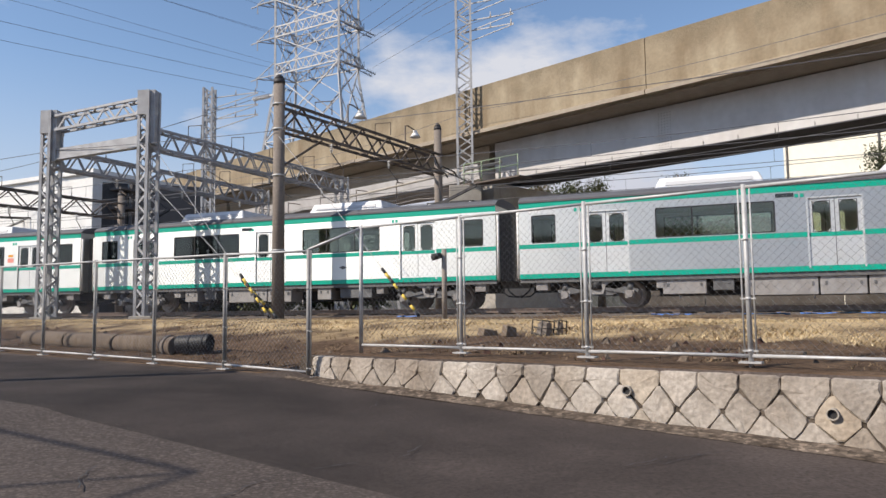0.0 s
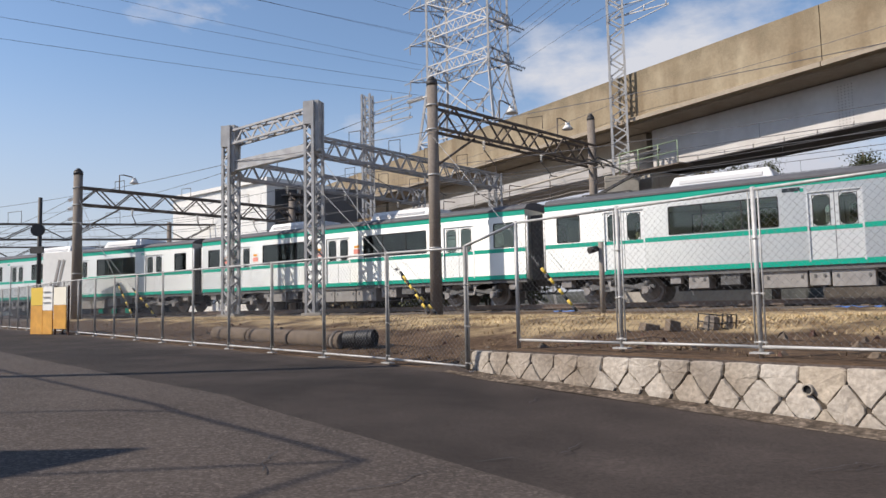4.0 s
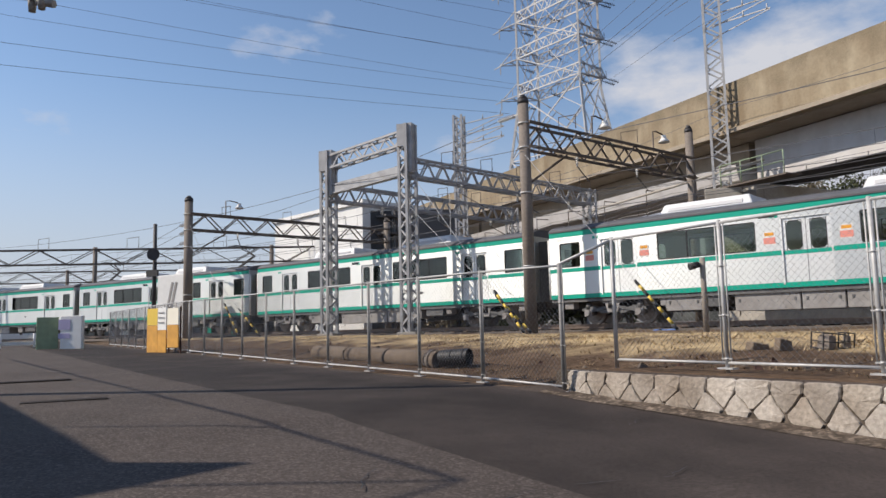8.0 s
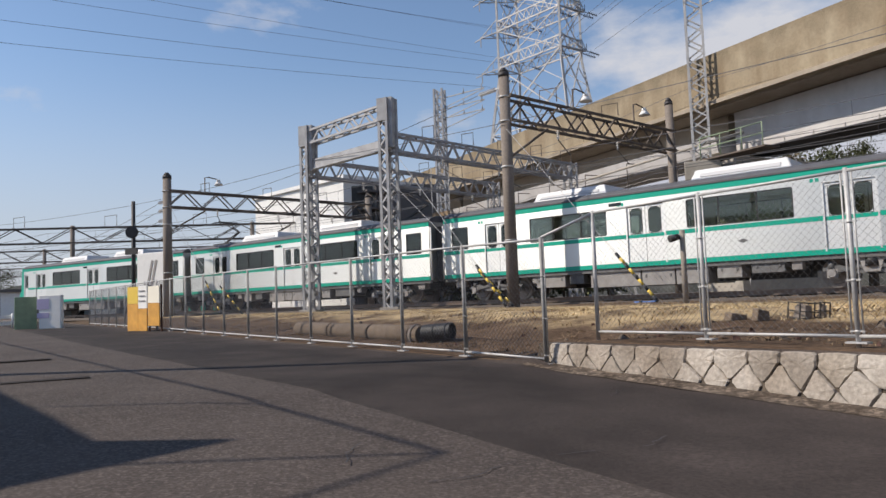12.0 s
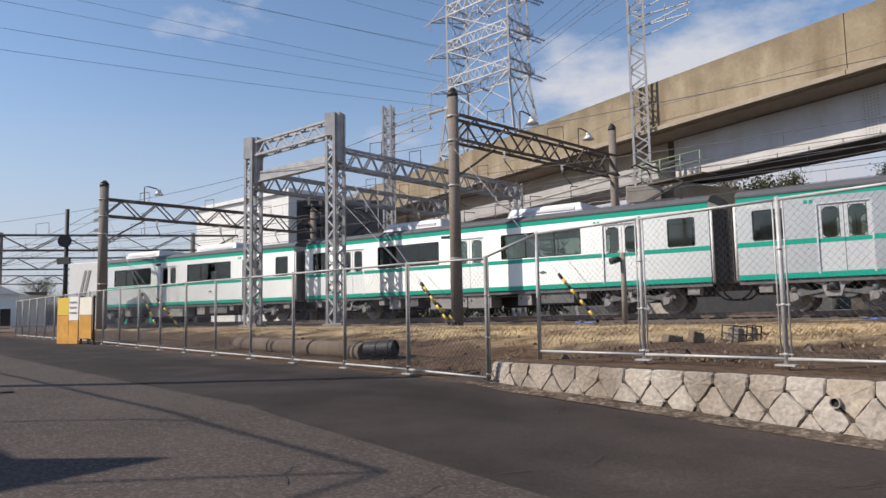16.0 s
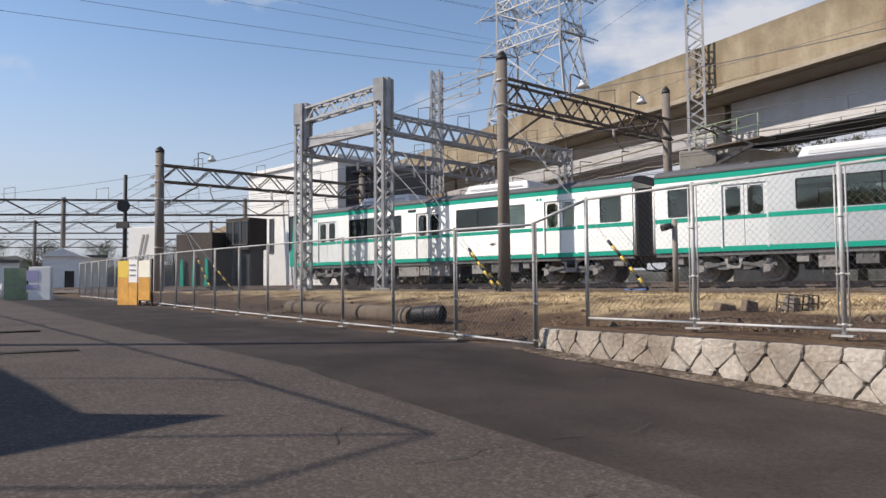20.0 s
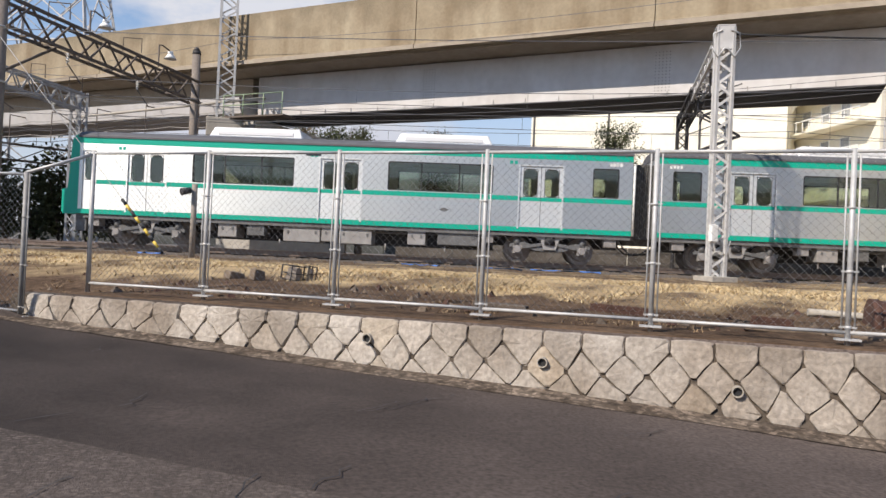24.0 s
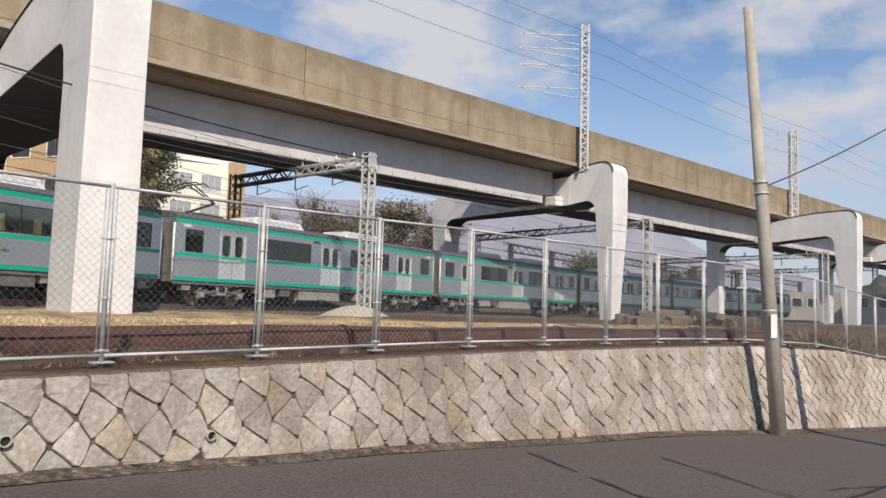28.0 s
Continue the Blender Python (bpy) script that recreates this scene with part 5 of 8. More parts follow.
def insulator_string(shape, p, d, sheds, r, step):
    """One turned body of porcelain sheds, from p along d."""
    d = d.normalized()
    u = d.orthogonal().normalized()
    v = d.cross(u)
    profile = [(0.0, 0.035)]
    for i in range(sheds):
        x = 0.05 + step * i
        profile += [(x, 0.035), (x + 0.25 * step, r), (x + 0.5 * step, 0.035)]
    profile.append((profile[-1][0] + 0.08, 0.03))
    base, n = len(shape.v), 9
    for x, rad in profile:
        for k in range(n):
            a = 2 * math.pi * k / n
            shape.v.append(tuple(p + d * x + u * (rad * math.cos(a)) + v * (rad * math.sin(a))))
    for j in range(len(profile) - 1):
        for k in range(n):
            a, b = base + j * n + k, base + j * n + (k + 1) % n
            shape.face((a, b, b + n, a + n))


TRACK_YAW = radians(-27)


def across(p, dist, z=None):
    """A place dist metres behind p, square to the tracks."""
    q = Vector((p.x + math.sin(-TRACK_YAW) * dist, p.y + math.cos(TRACK_YAW) * dist, p.z if z is None else EYE + z))
    return q


def build_gantries():
    # the twin gantry: two lattice columns joined along the track, with a beam over the tracks from each
    g = thing("catenary_gantry", "grey galvanised twin catenary gantry of lattice columns and beams", "catenary gantry", "catenary gantries")
    cols = []
    for az, dist, zt in ((25.0, 31.0, 8.92), (31.38, 34.7, 8.62)):
        p = bearing(az, dist, -0.35)
        s = Shape()
        lattice_column(s, p, p + Vector((0, 0, zt + 0.35)), 0.52, 0.12, 0.085, cell=0.42, yaw=TRACK_YAW)
        part("column", s, LATTICE, g)
        s = Shape()
        q = p + Vector((0, 0, zt + 0.35))
        s.box(q.x - 0.36, q.x + 0.36, q.y - 0.3, q.y + 0.3, q.z - 0.98, q.z + 0.02).box(q.x + 0.02, q.x + 0.34, q.y - 0.28, q.y + 0.28, q.z - 2.2, q.z - 0.98)
        part("head_plate", s, LATTICE, g)
        footing(g, p)
        cols.append(p)
    a, b = cols[1], cols[0]
    s = Shape()
    truss_beam(s, Vector((a.x, a.y, EYE + 8.05)), Vector((b.x, b.y, EYE + 8.35)), 0.62, 0.4, 0.10, 0.085, cell=0.5)
    part("head_beam", s, LATTICE, g)
    s = Shape()
    a2, b2 = Vector((a.x, a.y, EYE + 6.75)), Vector((b.x, b.y, EYE + 6.95))
    s.bar(a2, b2, 0.2, 0.42).bar(a2 - Vector((0, 0, 0.25)), b2 - Vector((0, 0, 0.25)), 0.3, 0.05)
    part("side_beam", s, LATTICE, g, "plain plate beam")
    for p, z in ((cols[0], 7.0), (cols[1], 6.6)):
        s = Shape()
        truss_beam(s, Vector((p.x, p.y, EYE + z)), across(p, 12.8, z - 0.1), 0.78, 0.5, 0.105, 0.075, cell=0.46)
        part("cross_beam", s, LATTICE, g)
        s = Shape()
        q = across(p, 12.8, -0.4)
        lattice_column(s, q, q + Vector((0, 0, z + 0.8)), 0.5, 0.10, 0.06, cell=0.55, yaw=TRACK_YAW)
        part("column", s, LATTICE, g)
        for k in (2, 4.5, 7, 9.5, 12):
            s = Shape()
            bracket(s, across(p, k, z + 0.35), 0.6, 0.6)
            part("wire_bracket", s, LATTICE_OLD, g)
        for k in (3.2, 7.0, 11.0):
            s = Shape()
            q = across(p, k, z - 0.4)
            insulator_string(s, q, Vector((0, 0, -1)), 4, 0.10, 0.09)
            part("insulator", s, PORCELAIN, g)
            part("steady_arm", Shape().bar(q - Vector((0, 0, 0.45)), q - Vector((0, 0, 1.2)) + Vector((1.2, -0.4, 0)), 0.04), LATTICE_OLD, g)

    def pole_gantry(az, dist, ztop, r, z_near, z_far, reach, yaw, label, arms=True, h=0.95, far_top=0.6, lamps=(), feeders=()):
        gt = thing("catenary_gantry", label, "catenary gantry", "catenary gantries")
        p = bearing(az, dist, -0.4)
        s = Shape()
        s.tube(p, p + Vector((0, 0, ztop + 0.15)), r, r * 0.86, n=18)
        part("pole", s, CONCRETE_POLE_OLD, gt, "round concrete pole")
        c = Shape().tube(p + Vector((0, 0, ztop + 0.1)), p + Vector((0, 0, ztop + 0.28)), r * 0.93, r * 0.9, n=18).tube(p + Vector((0, 0, ztop + 0.28)), p + Vector((0, 0, ztop + 0.46)), r * 0.9, r * 0.35, n=18)
        part("pole_cap", c, DARK_STEEL, gt, "dark cap")
        for z in (z_near, z_near + h, 2.2, 5.0):
            part("band", Shape().tube(p + Vector((0, 0, z + 0.34)), p + Vector((0, 0, z + 0.40)), r * 1.06, n=18), GALV, gt)
        d = Vector((math.cos(yaw), math.sin(yaw), 0))
        a = Vector((p.x, p.y, EYE + z_near))
        e = Vector((p.x, p.y, EYE + z_far)) + d * reach
        s = Shape()
        sidev = Vector((-d.y, d.x, 0)) * 0.28
        for o in (-1, 1):
            flat_truss(s, a + sidev * o, e + sidev * o, h, 0.10, 0.06, 0.95)
        n = int(reach / 1.0)
        for k in range(n + 1):
            q = a.lerp(e, k / n)
            s.bar(q - sidev, q + sidev, 0.05)
        part("truss_beam", s, LATTICE_OLD, gt, "weathered brown truss beam")
        s = Shape()
        s.bar(a + Vector((0, 0, -1.5)), a.lerp(e, 2.4 / reach), 0.08)
        part("brace", s, LATTICE_OLD, gt)
        tip = EYE + z_far + h + far_top
        part("pole", Shape().tube((e.x, e.y, EYE - 0.4), (e.x, e.y, tip), r * 0.9, r * 0.8, n=14), CONCRETE_POLE_OLD, gt)
        part("pole_cap", Shape().tube((e.x, e.y, tip - 0.05), (e.x, e.y, tip + 0.12), r * 0.84, r * 0.8, n=14).tube((e.x, e.y, tip + 0.12), (e.x, e.y, tip + 0.3), r * 0.8, r * 0.3, n=14), DARK_STEEL, gt, "dark cap")
        for k in range(2, int(reach) - 1, 4):
            s = Shape()
            bracket(s, a.lerp(e, k / reach) + Vector((0, 0, h)), 0.55, 0.7)
            part("wire_bracket", s, LATTICE_OLD, gt)
        for k in range(3, int(reach), 4):
            s = Shape()
            q = a.lerp(e, k / reach)
            insulator_string(s, q, Vector((0, 0, -1)), 3, 0.09, 0.10)
            part("insulator", s, PORCELAIN, gt)
            part("steady_arm", Shape().bar(q - Vector((0, 0, 0.38)), q + Vector((0.5, -0.2, -1.1)), 0.035), LATTICE_OLD, gt)
        # floodlights on bent stems above the beam
        for k in lamps:
            q = a.lerp(e, k) + Vector((0, 0, h))
            s = Shape()
            s.path_tube([q, q + Vector((0, 0, 0.95)), q + d * 0.25 + Vector((0, 0, 1.0)), q + d * 0.75 + Vector((0, 0, 0.92))], 0.035, 6)
            stem = part("lamp_stem", s, LATTICE_OLD, gt)
            t = q + d * 0.85 + Vector((0, 0, 0.9))
            s = Shape()
            s.tube(t, t + Vector((0, 0, -0.14)), 0.10, 0.13, n=12).tube(t + Vector((0, 0, -0.14)), t + Vector((0, 0, -0.34)), 0.13, 0.27, n=14)
            part("lamp_head", s, WHITE, stem, "white bell-shaped floodlight")
        # tension insulators that hold the feeder lines beside the pole
        along = Vector((-d.y, d.x, 0))
        for z in feeders:
            q = Vector((p.x, p.y, EYE + z))
            s = Shape()
            part("arm", Shape().bar(q, q + along * 0.5, 0.06), GALV, gt)
            insulator_string(s, q + along * 0.45, along, 7, 0.10, 0.13)
            part("insulator", s, PORCELAIN, gt)
            s = Shape()
            sag_wire(s, q + along * 1.4, q + along * 46 + Vector((0, 0, 0.2)), 0.9, 0.014)
            part("feeder_line", s, WIRE, gt)
        return gt

    pole_gantry(15.4, 27.0, 8.75, 0.235, 6.75, 6.75, 11.3, radians(61), "round concrete pole with a weathered truss beam over the tracks", far_top=1.4, lamps=(0.36, 0.74), feeders=(8.1,))
    pole_gantry(42.0, 44.0, 7.95, 0.27, 6.0, 5.95, 14.0, radians(61), "tall concrete pole with a brown truss beam over the tracks", lamps=(0.16,), feeders=(6.4, 5.9, 5.3))
    # far gantries of the yard, at the left
    for az, dist, reach, zz in ((60.0, 72.0, 62.0, 5.8), (61.0, 98.0, 80.0, 5.8), (62.0, 135.0, 95.0, 5.8)):
        gt = thing("catenary_gantry", "long brown truss gantry on several posts across the yard", "catenary gantry", "far yard gantries")
        a = bearing(az, dist, zz)
        yaw = radians(28)
        e = a + Vector((math.cos(yaw), math.sin(yaw), 0)) * reach
        s = Shape()
        for o in (-0.3, 0.3):
            q = Vector((-math.sin(yaw), math.cos(yaw), 0)) * o
            flat_truss(s, a + q, e + q, 1.2, 0.10, 0.06, 2.2)
        part("truss_beam", s, LATTICE_OLD, gt)
        for k in range(4, int(reach), 7):
            s = Shape()
            bracket(s, a.lerp(e, k / reach) + Vector((0, 0, 1.2)), 0.9, 1.5)
            part("wire_bracket", s, LATTICE_OLD, gt)
        for k in (0.02, 0.25, 0.48, 0.72, 0.98):
            q = a.lerp(e, k)
            part("post", Shape().tube((q.x, q.y, EYE - 0.5), (q.x, q.y, EYE + zz + 1.4), 0.20, 0.17, n=10), CONCRETE_POLE_OLD, gt)

    # lattice column beside the train, with a beam running back over the tracks
    def side_gantry(az, dist, zt, w, reach, yaw, zb, far=True, dark=False):
        gt = thing("catenary_gantry", "slim galvanised lattice column with a lattice beam over the tracks", "catenary gantry", "lattice side gantries")
        p = bearing(az, dist, -0.3)
        s = Shape()
        lattice_column(s, p, Vector((p.x, p.y, EYE + zt)), w, 0.085, 0.07, cell=w * 0.8, yaw=TRACK_YAW)
        part("column", s, LATTICE_PALE, gt)
        footing(gt, p, 0.85, 0.45)
        q = Vector((p.x, p.y, EYE + zt))
        s = Shape().box(-w * 0.58, w * 0.58, -w * 0.58, -w * 0.58 + 0.03, -0.62, 0.03).box(-w * 0.58, w * 0.58, w * 0.58 - 0.03, w * 0.58, -0.62, 0.03).box(-w * 0.6, w * 0.6, -w * 0.6, w * 0.6, 0.03, 0.06)
        part("head_plate", s, LATTICE_PALE, gt, at=pose(q.x, q.y, q.z, 0, 0, math.degrees(TRACK_YAW)))
        for sg in (-1, 1):
            o = Vector((math.cos(TRACK_YAW), math.sin(TRACK_YAW), 0)) * sg
            base = q + Vector((math.sin(TRACK_YAW), -math.cos(TRACK_YAW), 0)) * (w * 0.62)
            part("loop_cable", Shape().path_tube([base + o * (w * 0.3) + Vector((0, 0, -0.1)), base + o * (w * 0.85) + Vector((0, 0, -0.2)), base + o * (w * 0.95) + Vector((0, 0, -0.6)), base + o * (w * 0.55) + Vector((0, 0, -0.85)), base + o * (w * 0.1) + Vector((0, 0, -0.6))], 0.028, 6), GALV, gt, "looped grey feeder cable")
        d = Vector((math.cos(yaw), math.sin(yaw), 0))
        a, e = Vector((p.x, p.y, EYE + zb)), Vector((p.x, p.y, EYE + zb - 0.1)) + d * reach
        s = Shape()
        split = a.lerp(e, 0.55)
        truss_beam(s, a, split, 0.42, 0.34, 0.075, 0.06)
        part("beam", s, LATTICE_PALE, gt)
        s = Shape()
        truss_beam(s, split, e, 0.5, 0.34, 0.12, 0.09)
        part("beam", s, DARK_STEEL, gt, "dark outer part of the beam")
        for k in (0.10, 0.22, 0.34, 0.46):
            c = a.lerp(e, k) + Vector((0, 0, 0.21))
            pin = Shape().tube(c, c + Vector((0, 0, 0.12)), 0.03, n=6).tube(c + Vector((0, 0, 0.12)), c + Vector((0, 0, 0.22)), 0.09, 0.06, n=9).tube(c + Vector((0, 0, 0.22)), c + Vector((0, 0, 0.32)), 0.08, 0.05, n=9)
            part("pin_insulator", pin, PORCELAIN, gt)
        for k in (0.18, 0.45, 0.75):
            s = Shape()
            bracket(s, a.lerp(e, k) + Vector((0, 0, 0.2)), 0.45, 0.4)
            part("wire_bracket", s, DARK_STEEL, gt)
            c = a.lerp(e, k + 0.06)
            part("drop_post", Shape().bar(c, c - Vector((0, 0, 0.9)), 0.05), DARK_STEEL, gt)
            part("steady_arm", Shape().bar(c - Vector((0, 0, 0.9)), c + Vector((0.9, -0.4, -0.5)), 0.035), DARK_STEEL, gt)
        if far:
            s = Shape()
            lattice_column(s, Vector((e.x, e.y, EYE - 0.4)), e + Vector((0, 0, 0.4)), w, 0.075, 0.05, cell=w, yaw=TRACK_YAW)
            part("column", s, DARK_STEEL, gt)
        return gt, p
    gt, p = side_gantry(-37.9, 21.5, 6.75, 0.40, 12.0, radians(60), 6.46)
    s = Shape()
    s.box(p.x - 0.42, p.x - 0.2, p.y - 0.32, p.y - 0.16, EYE + 0.75, EYE + 1.22)
    jb = part("junction_box", s, WHITE, gt, "white junction box with a hanging cable", bevel=0.02)
    s = Shape()
    s.path_tube([(p.x - 0.3, p.y - 0.25, EYE + 0.75), (p.x - 0.25, p.y - 0.25, EYE + 0.5), (p.x + 0.1, p.y - 0.3, EYE + 0.42), (p.x + 0.25, p.y - 0.25, EYE + 0.8)], 0.02, 6)
    part("cable", s, WHITE, jb)
    side_gantry(-76.66, 33.5, 7.15, 0.42, 10.0, radians(60), 6.82, dark=True)
    for az, dist, zt in ((-98.65, 56.0, 7.2), (-110.84, 82.0, 6.9), (-113.86, 104.0, 6.9)):
        side_gantry(az, dist, zt, 0.5, 18.0, radians(50), zt - 0.3, dark=True)
    # dark yard gantries under the viaduct
    for az, dist, reach, yaw in ((-87.95, 78.0, 30.0, -28), (-95.92, 92.0, 40.0, -32), (-101.91, 110.0, 50.0, -36)):
        gt = thing("catenary_gantry", "dark lattice gantry on posts beyond the viaduct", "catenary gantry", "far yard gantries")
        a = bearing(az, dist, 6.9)
        d = Vector((math.cos(radians(yaw)), math.sin(radians(yaw)), 0))
        s = Shape()
        truss_beam(s, a, a + d * reach, 0.8, 0.5, 0.09, 0.06)
        part("beam", s, DARK_STEEL, gt)
        for k in (0.02, 0.35, 0.68, 0.98):
            q = a + d * (reach * k)
            part("post", Shape().box(q.x - 0.3, q.x + 0.3, q.y - 0.3, q.y + 0.3, EYE - 0.5, EYE + 7.2), DARK_STEEL, gt)


def arm_set(shape, p, reach, yaw, n=2):
    """A cross arm with drooping struts and insulators."""
    d = Vector((math.cos(yaw), math.sin(yaw), 0))
    for sgn in (1, -1)[:n]:
        e = p + d * (sgn * reach)
        shape.bar(p, e + Vector((0, 0, 0.05)), 0.055), shape.bar(p - Vector((0, 0, 0.7)), e, 0.045)
        for k in (0.55, 0.95):
            q = p + d * (sgn * reach * k)
            shape.tube(q, q + Vector((0, 0, 0.35)), 0.05, 0.02, n=6)


def build_masts():
    def mast(p, z_top, w, sets, label, yaw=0.0, reach=2.4, n=2, steel=None):
        m = thing("feeder_mast", label, "lattice mast", "feeder masts")
        s = Shape()
        lattice_column(s, p, Vector((p.x, p.y, EYE + z_top)), w, 0.12, 0.08, cell=w * 0.7)
        part("column", s, steel or LATTICE_PALE, m)
        for z in sets:
            s = Shape()
            arm_set(s, Vector((p.x, p.y, EYE + z)), reach, yaw, n)
            part("cross_arm", s, steel or LATTICE_PALE, m, "steel cross arm with insulators")
        return m
    mast(bearing(0.49, 39.8, 6.8), 22.7, 0.82, (15.7, 16.3, 17.3, 18.4, 20.6), "tall lattice mast beside the viaduct's pier", radians(-20), 3.0, 1)
    mast(bearing(20.7, 44.0, -0.4), 13.2, 0.52, (12.6, 11.9, 11.3), "lattice mast with feeder arms behind the tracks", radians(-15), 3.3, 1, LATTICE)
    mast(via(37.75, -0.55, 9.5), 19.3, 0.45, (18.6, 17.65, 16.5, 14.95), "lattice mast with feeder arms on the viaduct", radians(98), 4.4, 1)
    mast(via(70.0, -0.55, 9.5), 18.3, 0.56, (17.7, 16.4, 15.0), "lattice mast with feeder arms on the viaduct", radians(98), 2.8, 1)
    # pier head under the first mast
    h = thing("mast_pier", "concrete pier at a viaduct joint carrying a mast", "bridge pier", kind="structure")
    s = Shape()
    s.extrude([via(-28.0, 0.6, -0.4), via(-25.6, 0.6, -0.4), via(-25.6, 10, -0.4), via(-28.0, 10, -0.4)], (0, 0, 0), (0, 0, 7.4))
    part("column", s, CONCRETE, h, bevel=0.05)
    s = Shape()
    p = bearing(0.49, 39.8, 6.35)
    s.box(p.x - 0.9, p.x + 0.9, p.y - 0.7, p.y + 1.6, p.z - 1.1, p.z + 0.4)
    part("mast_bracket", s, CONCRETE, h, bevel=0.04)


def build_pylon():
    """Tall power line tower on a narrow rectangle, its legs upright above a splayed foot."""
    t = thing("power_pylon", "tall galvanised steel power line pylon behind the viaduct", "pylon")
    # left front, right front, right back, left back
    plan = [Vector((-23.64, 83.83, 0)), Vector((-14.95, 79.10, 0)), Vector((-13.19, 82.33, 0)), Vector((-21.88, 87.06, 0))]
    mid = (plan[0] + plan[1] + plan[2] + plan[3]) / 4
    along, over = (plan[1] - plan[0]).normalized(), (plan[2] - plan[1]).normalized()
    knee, top = 27.2, 62.0

    def corner(z, i):
        p = plan[i % 4]
        k = max(0.0, knee - z) * 0.15
        out = p - mid
        return Vector((p.x, p.y, EYE + z)) + along * (k if out.dot(along) > 0 else -k) + over * (k * 0.55 if out.dot(over) > 0 else -k * 0.55)
    for i in range(4):
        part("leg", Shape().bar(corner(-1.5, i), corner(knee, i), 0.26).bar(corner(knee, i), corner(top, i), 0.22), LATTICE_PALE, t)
    levels = [28.4 + 4.7 * k for k in range(7)]
    bays = [-1.5, 10.0, 20.0, 28.4] + levels[1:] + [top]
    for i in range(4):
        for a, b in zip(bays, bays[1:]):
            w = 0.12 if b < 29 else 0.085
            br = Shape().bar(corner(a, i), corner(b, i + 1), w).bar(corner(a, i + 1), corner(b, i), w)
            if b < 29:
                br.bar(corner(b, i), corner(b, i + 1), w)
                c = (corner(a, i) + corner(b, i + 1)) / 2
                for k in (i, i + 1):
                    h = corner(a, k).lerp(corner(b, k), 0.5)
                    br.bar(h, corner(a, k).lerp(c, 0.5), 0.08), br.bar(h, corner(b, k).lerp(c, 0.5), 0.08)
            else:
                for k in (0.3, 0.7):
                    p = corner((a + b) / 2, i).lerp(corner((a + b) / 2, i + 1), k)
                    br.bar(p, corner(b, i).lerp(corner(b, i + 1), 0.5), 0.06), br.bar(p, corner(a, i).lerp(corner(a, i + 1), 0.5), 0.06)
            # sunlight on the front face is put into paler steel, other faces darker
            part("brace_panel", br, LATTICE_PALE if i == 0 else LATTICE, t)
    deep = Vector((0, 0, 1.25))
    for z in levels:
        arm = part("cross_arm", Shape().bar(corner(z, 0), corner(z, 1), 0.14).bar(corner(z, 3), corner(z, 2), 0.14), LATTICE_PALE, t)
        lift = Vector((0, 0, z + EYE))
        for a, b in ((plan[0], plan[1]), (plan[3], plan[2]), (plan[1], plan[2]), (plan[0], plan[3])):
            n = 7 if (b - a).length > 6 else 3
            tr = Shape().bar(a + lift + deep, b + lift + deep, 0.13).bar(a + lift, b + lift, 0.13)
            for k in range(n):
                p, q = a.lerp(b, k / n) + lift, a.lerp(b, (k + 1) / n) + lift
                tr.bar(p, (p + q) / 2 + deep, 0.085), tr.bar((p + q) / 2 + deep, q, 0.085)
            # front truss alone gets the lit tone, also by colour
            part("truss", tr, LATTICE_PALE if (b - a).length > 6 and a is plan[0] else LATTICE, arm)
        # stays that gather into the tips at both ends
        tips = (mid - along * 7.9 - over * 1.9 + lift, mid + along * 5.4 + over * 2.3 + lift)
        for tip, ends in zip(tips, ((plan[0], plan[3]), (plan[1], plan[2]))):
            st = Shape()
            for q in ends:
                st.bar(q + lift, tip, 0.10), st.bar(q + lift + deep * 1.3, tip, 0.085)
                for k in (0.33, 0.66):
                    st.bar((q + lift).lerp(tip, k), (q + lift + deep * 1.3).lerp(tip, k), 0.07)
            st.bar((ends[0] + lift).lerp(tip, 0.5), (ends[1] + lift).lerp(tip, 0.5), 0.09)
            part("arm_tip", st, LATTICE, arm)
        fit = Shape().bar(tips[0] - along * 1.4 + over * 0.3, tips[0] + along * 0.9, 0.10).bar(tips[0] + Vector((0, 0, 0.25)), tips[0] - Vector((0, 0, 1.15)), 0.10)
        part("line_clamp", fit, LATTICE, arm)
        # tension strings: at the tip, at the near corner and under the long side's middle
        d = (along * 0.75 + over * 0.6 - Vector((0, 0, 0.42))).normalized()
        for q in (tips[1], tips[1] - d * 0.5 - Vector((0, 0, 0.45)), plan[1] + lift + along * 0.2 - Vector((0, 0, 1.0)), plan[0].lerp(plan[1], 0.55) + lift - Vector((0, 0, 1.3)), plan[0].lerp(plan[1], 0.1) + lift - Vector((0, 0, 1.6))):
            s = Shape().bar(q - Vector((0, 0, -0.9)), q, 0.06)
            s.tube(q, q + d * 0.3, 0.05, n=5)
            insulator_string(s, q + d * 0.3, d, 6, 0.22, 0.2)
            part("insulator", s, DARK_STEEL, arm, "dark string of insulators")
    # parts that carry the shield wires above
    part("head", Shape().bar(corner(top, 0), corner(top, 1), 0.2).bar(corner(top, 3), corner(top, 2), 0.2).bar(corner(top, 0), corner(top, 3), 0.2).bar(corner(top, 1), corner(top, 2), 0.2), LATTICE_PALE, t)


# ---------- buildings ----------
def wall_block(parent, corners, z0, z1, material, name="wall", bevel=0.0):
    s = Shape()
    s.hexa([(x, y, z0) for x, y in corners] + [(x, y, z1) for x, y in corners])
    return part(name, s, material, parent, bevel=bevel)


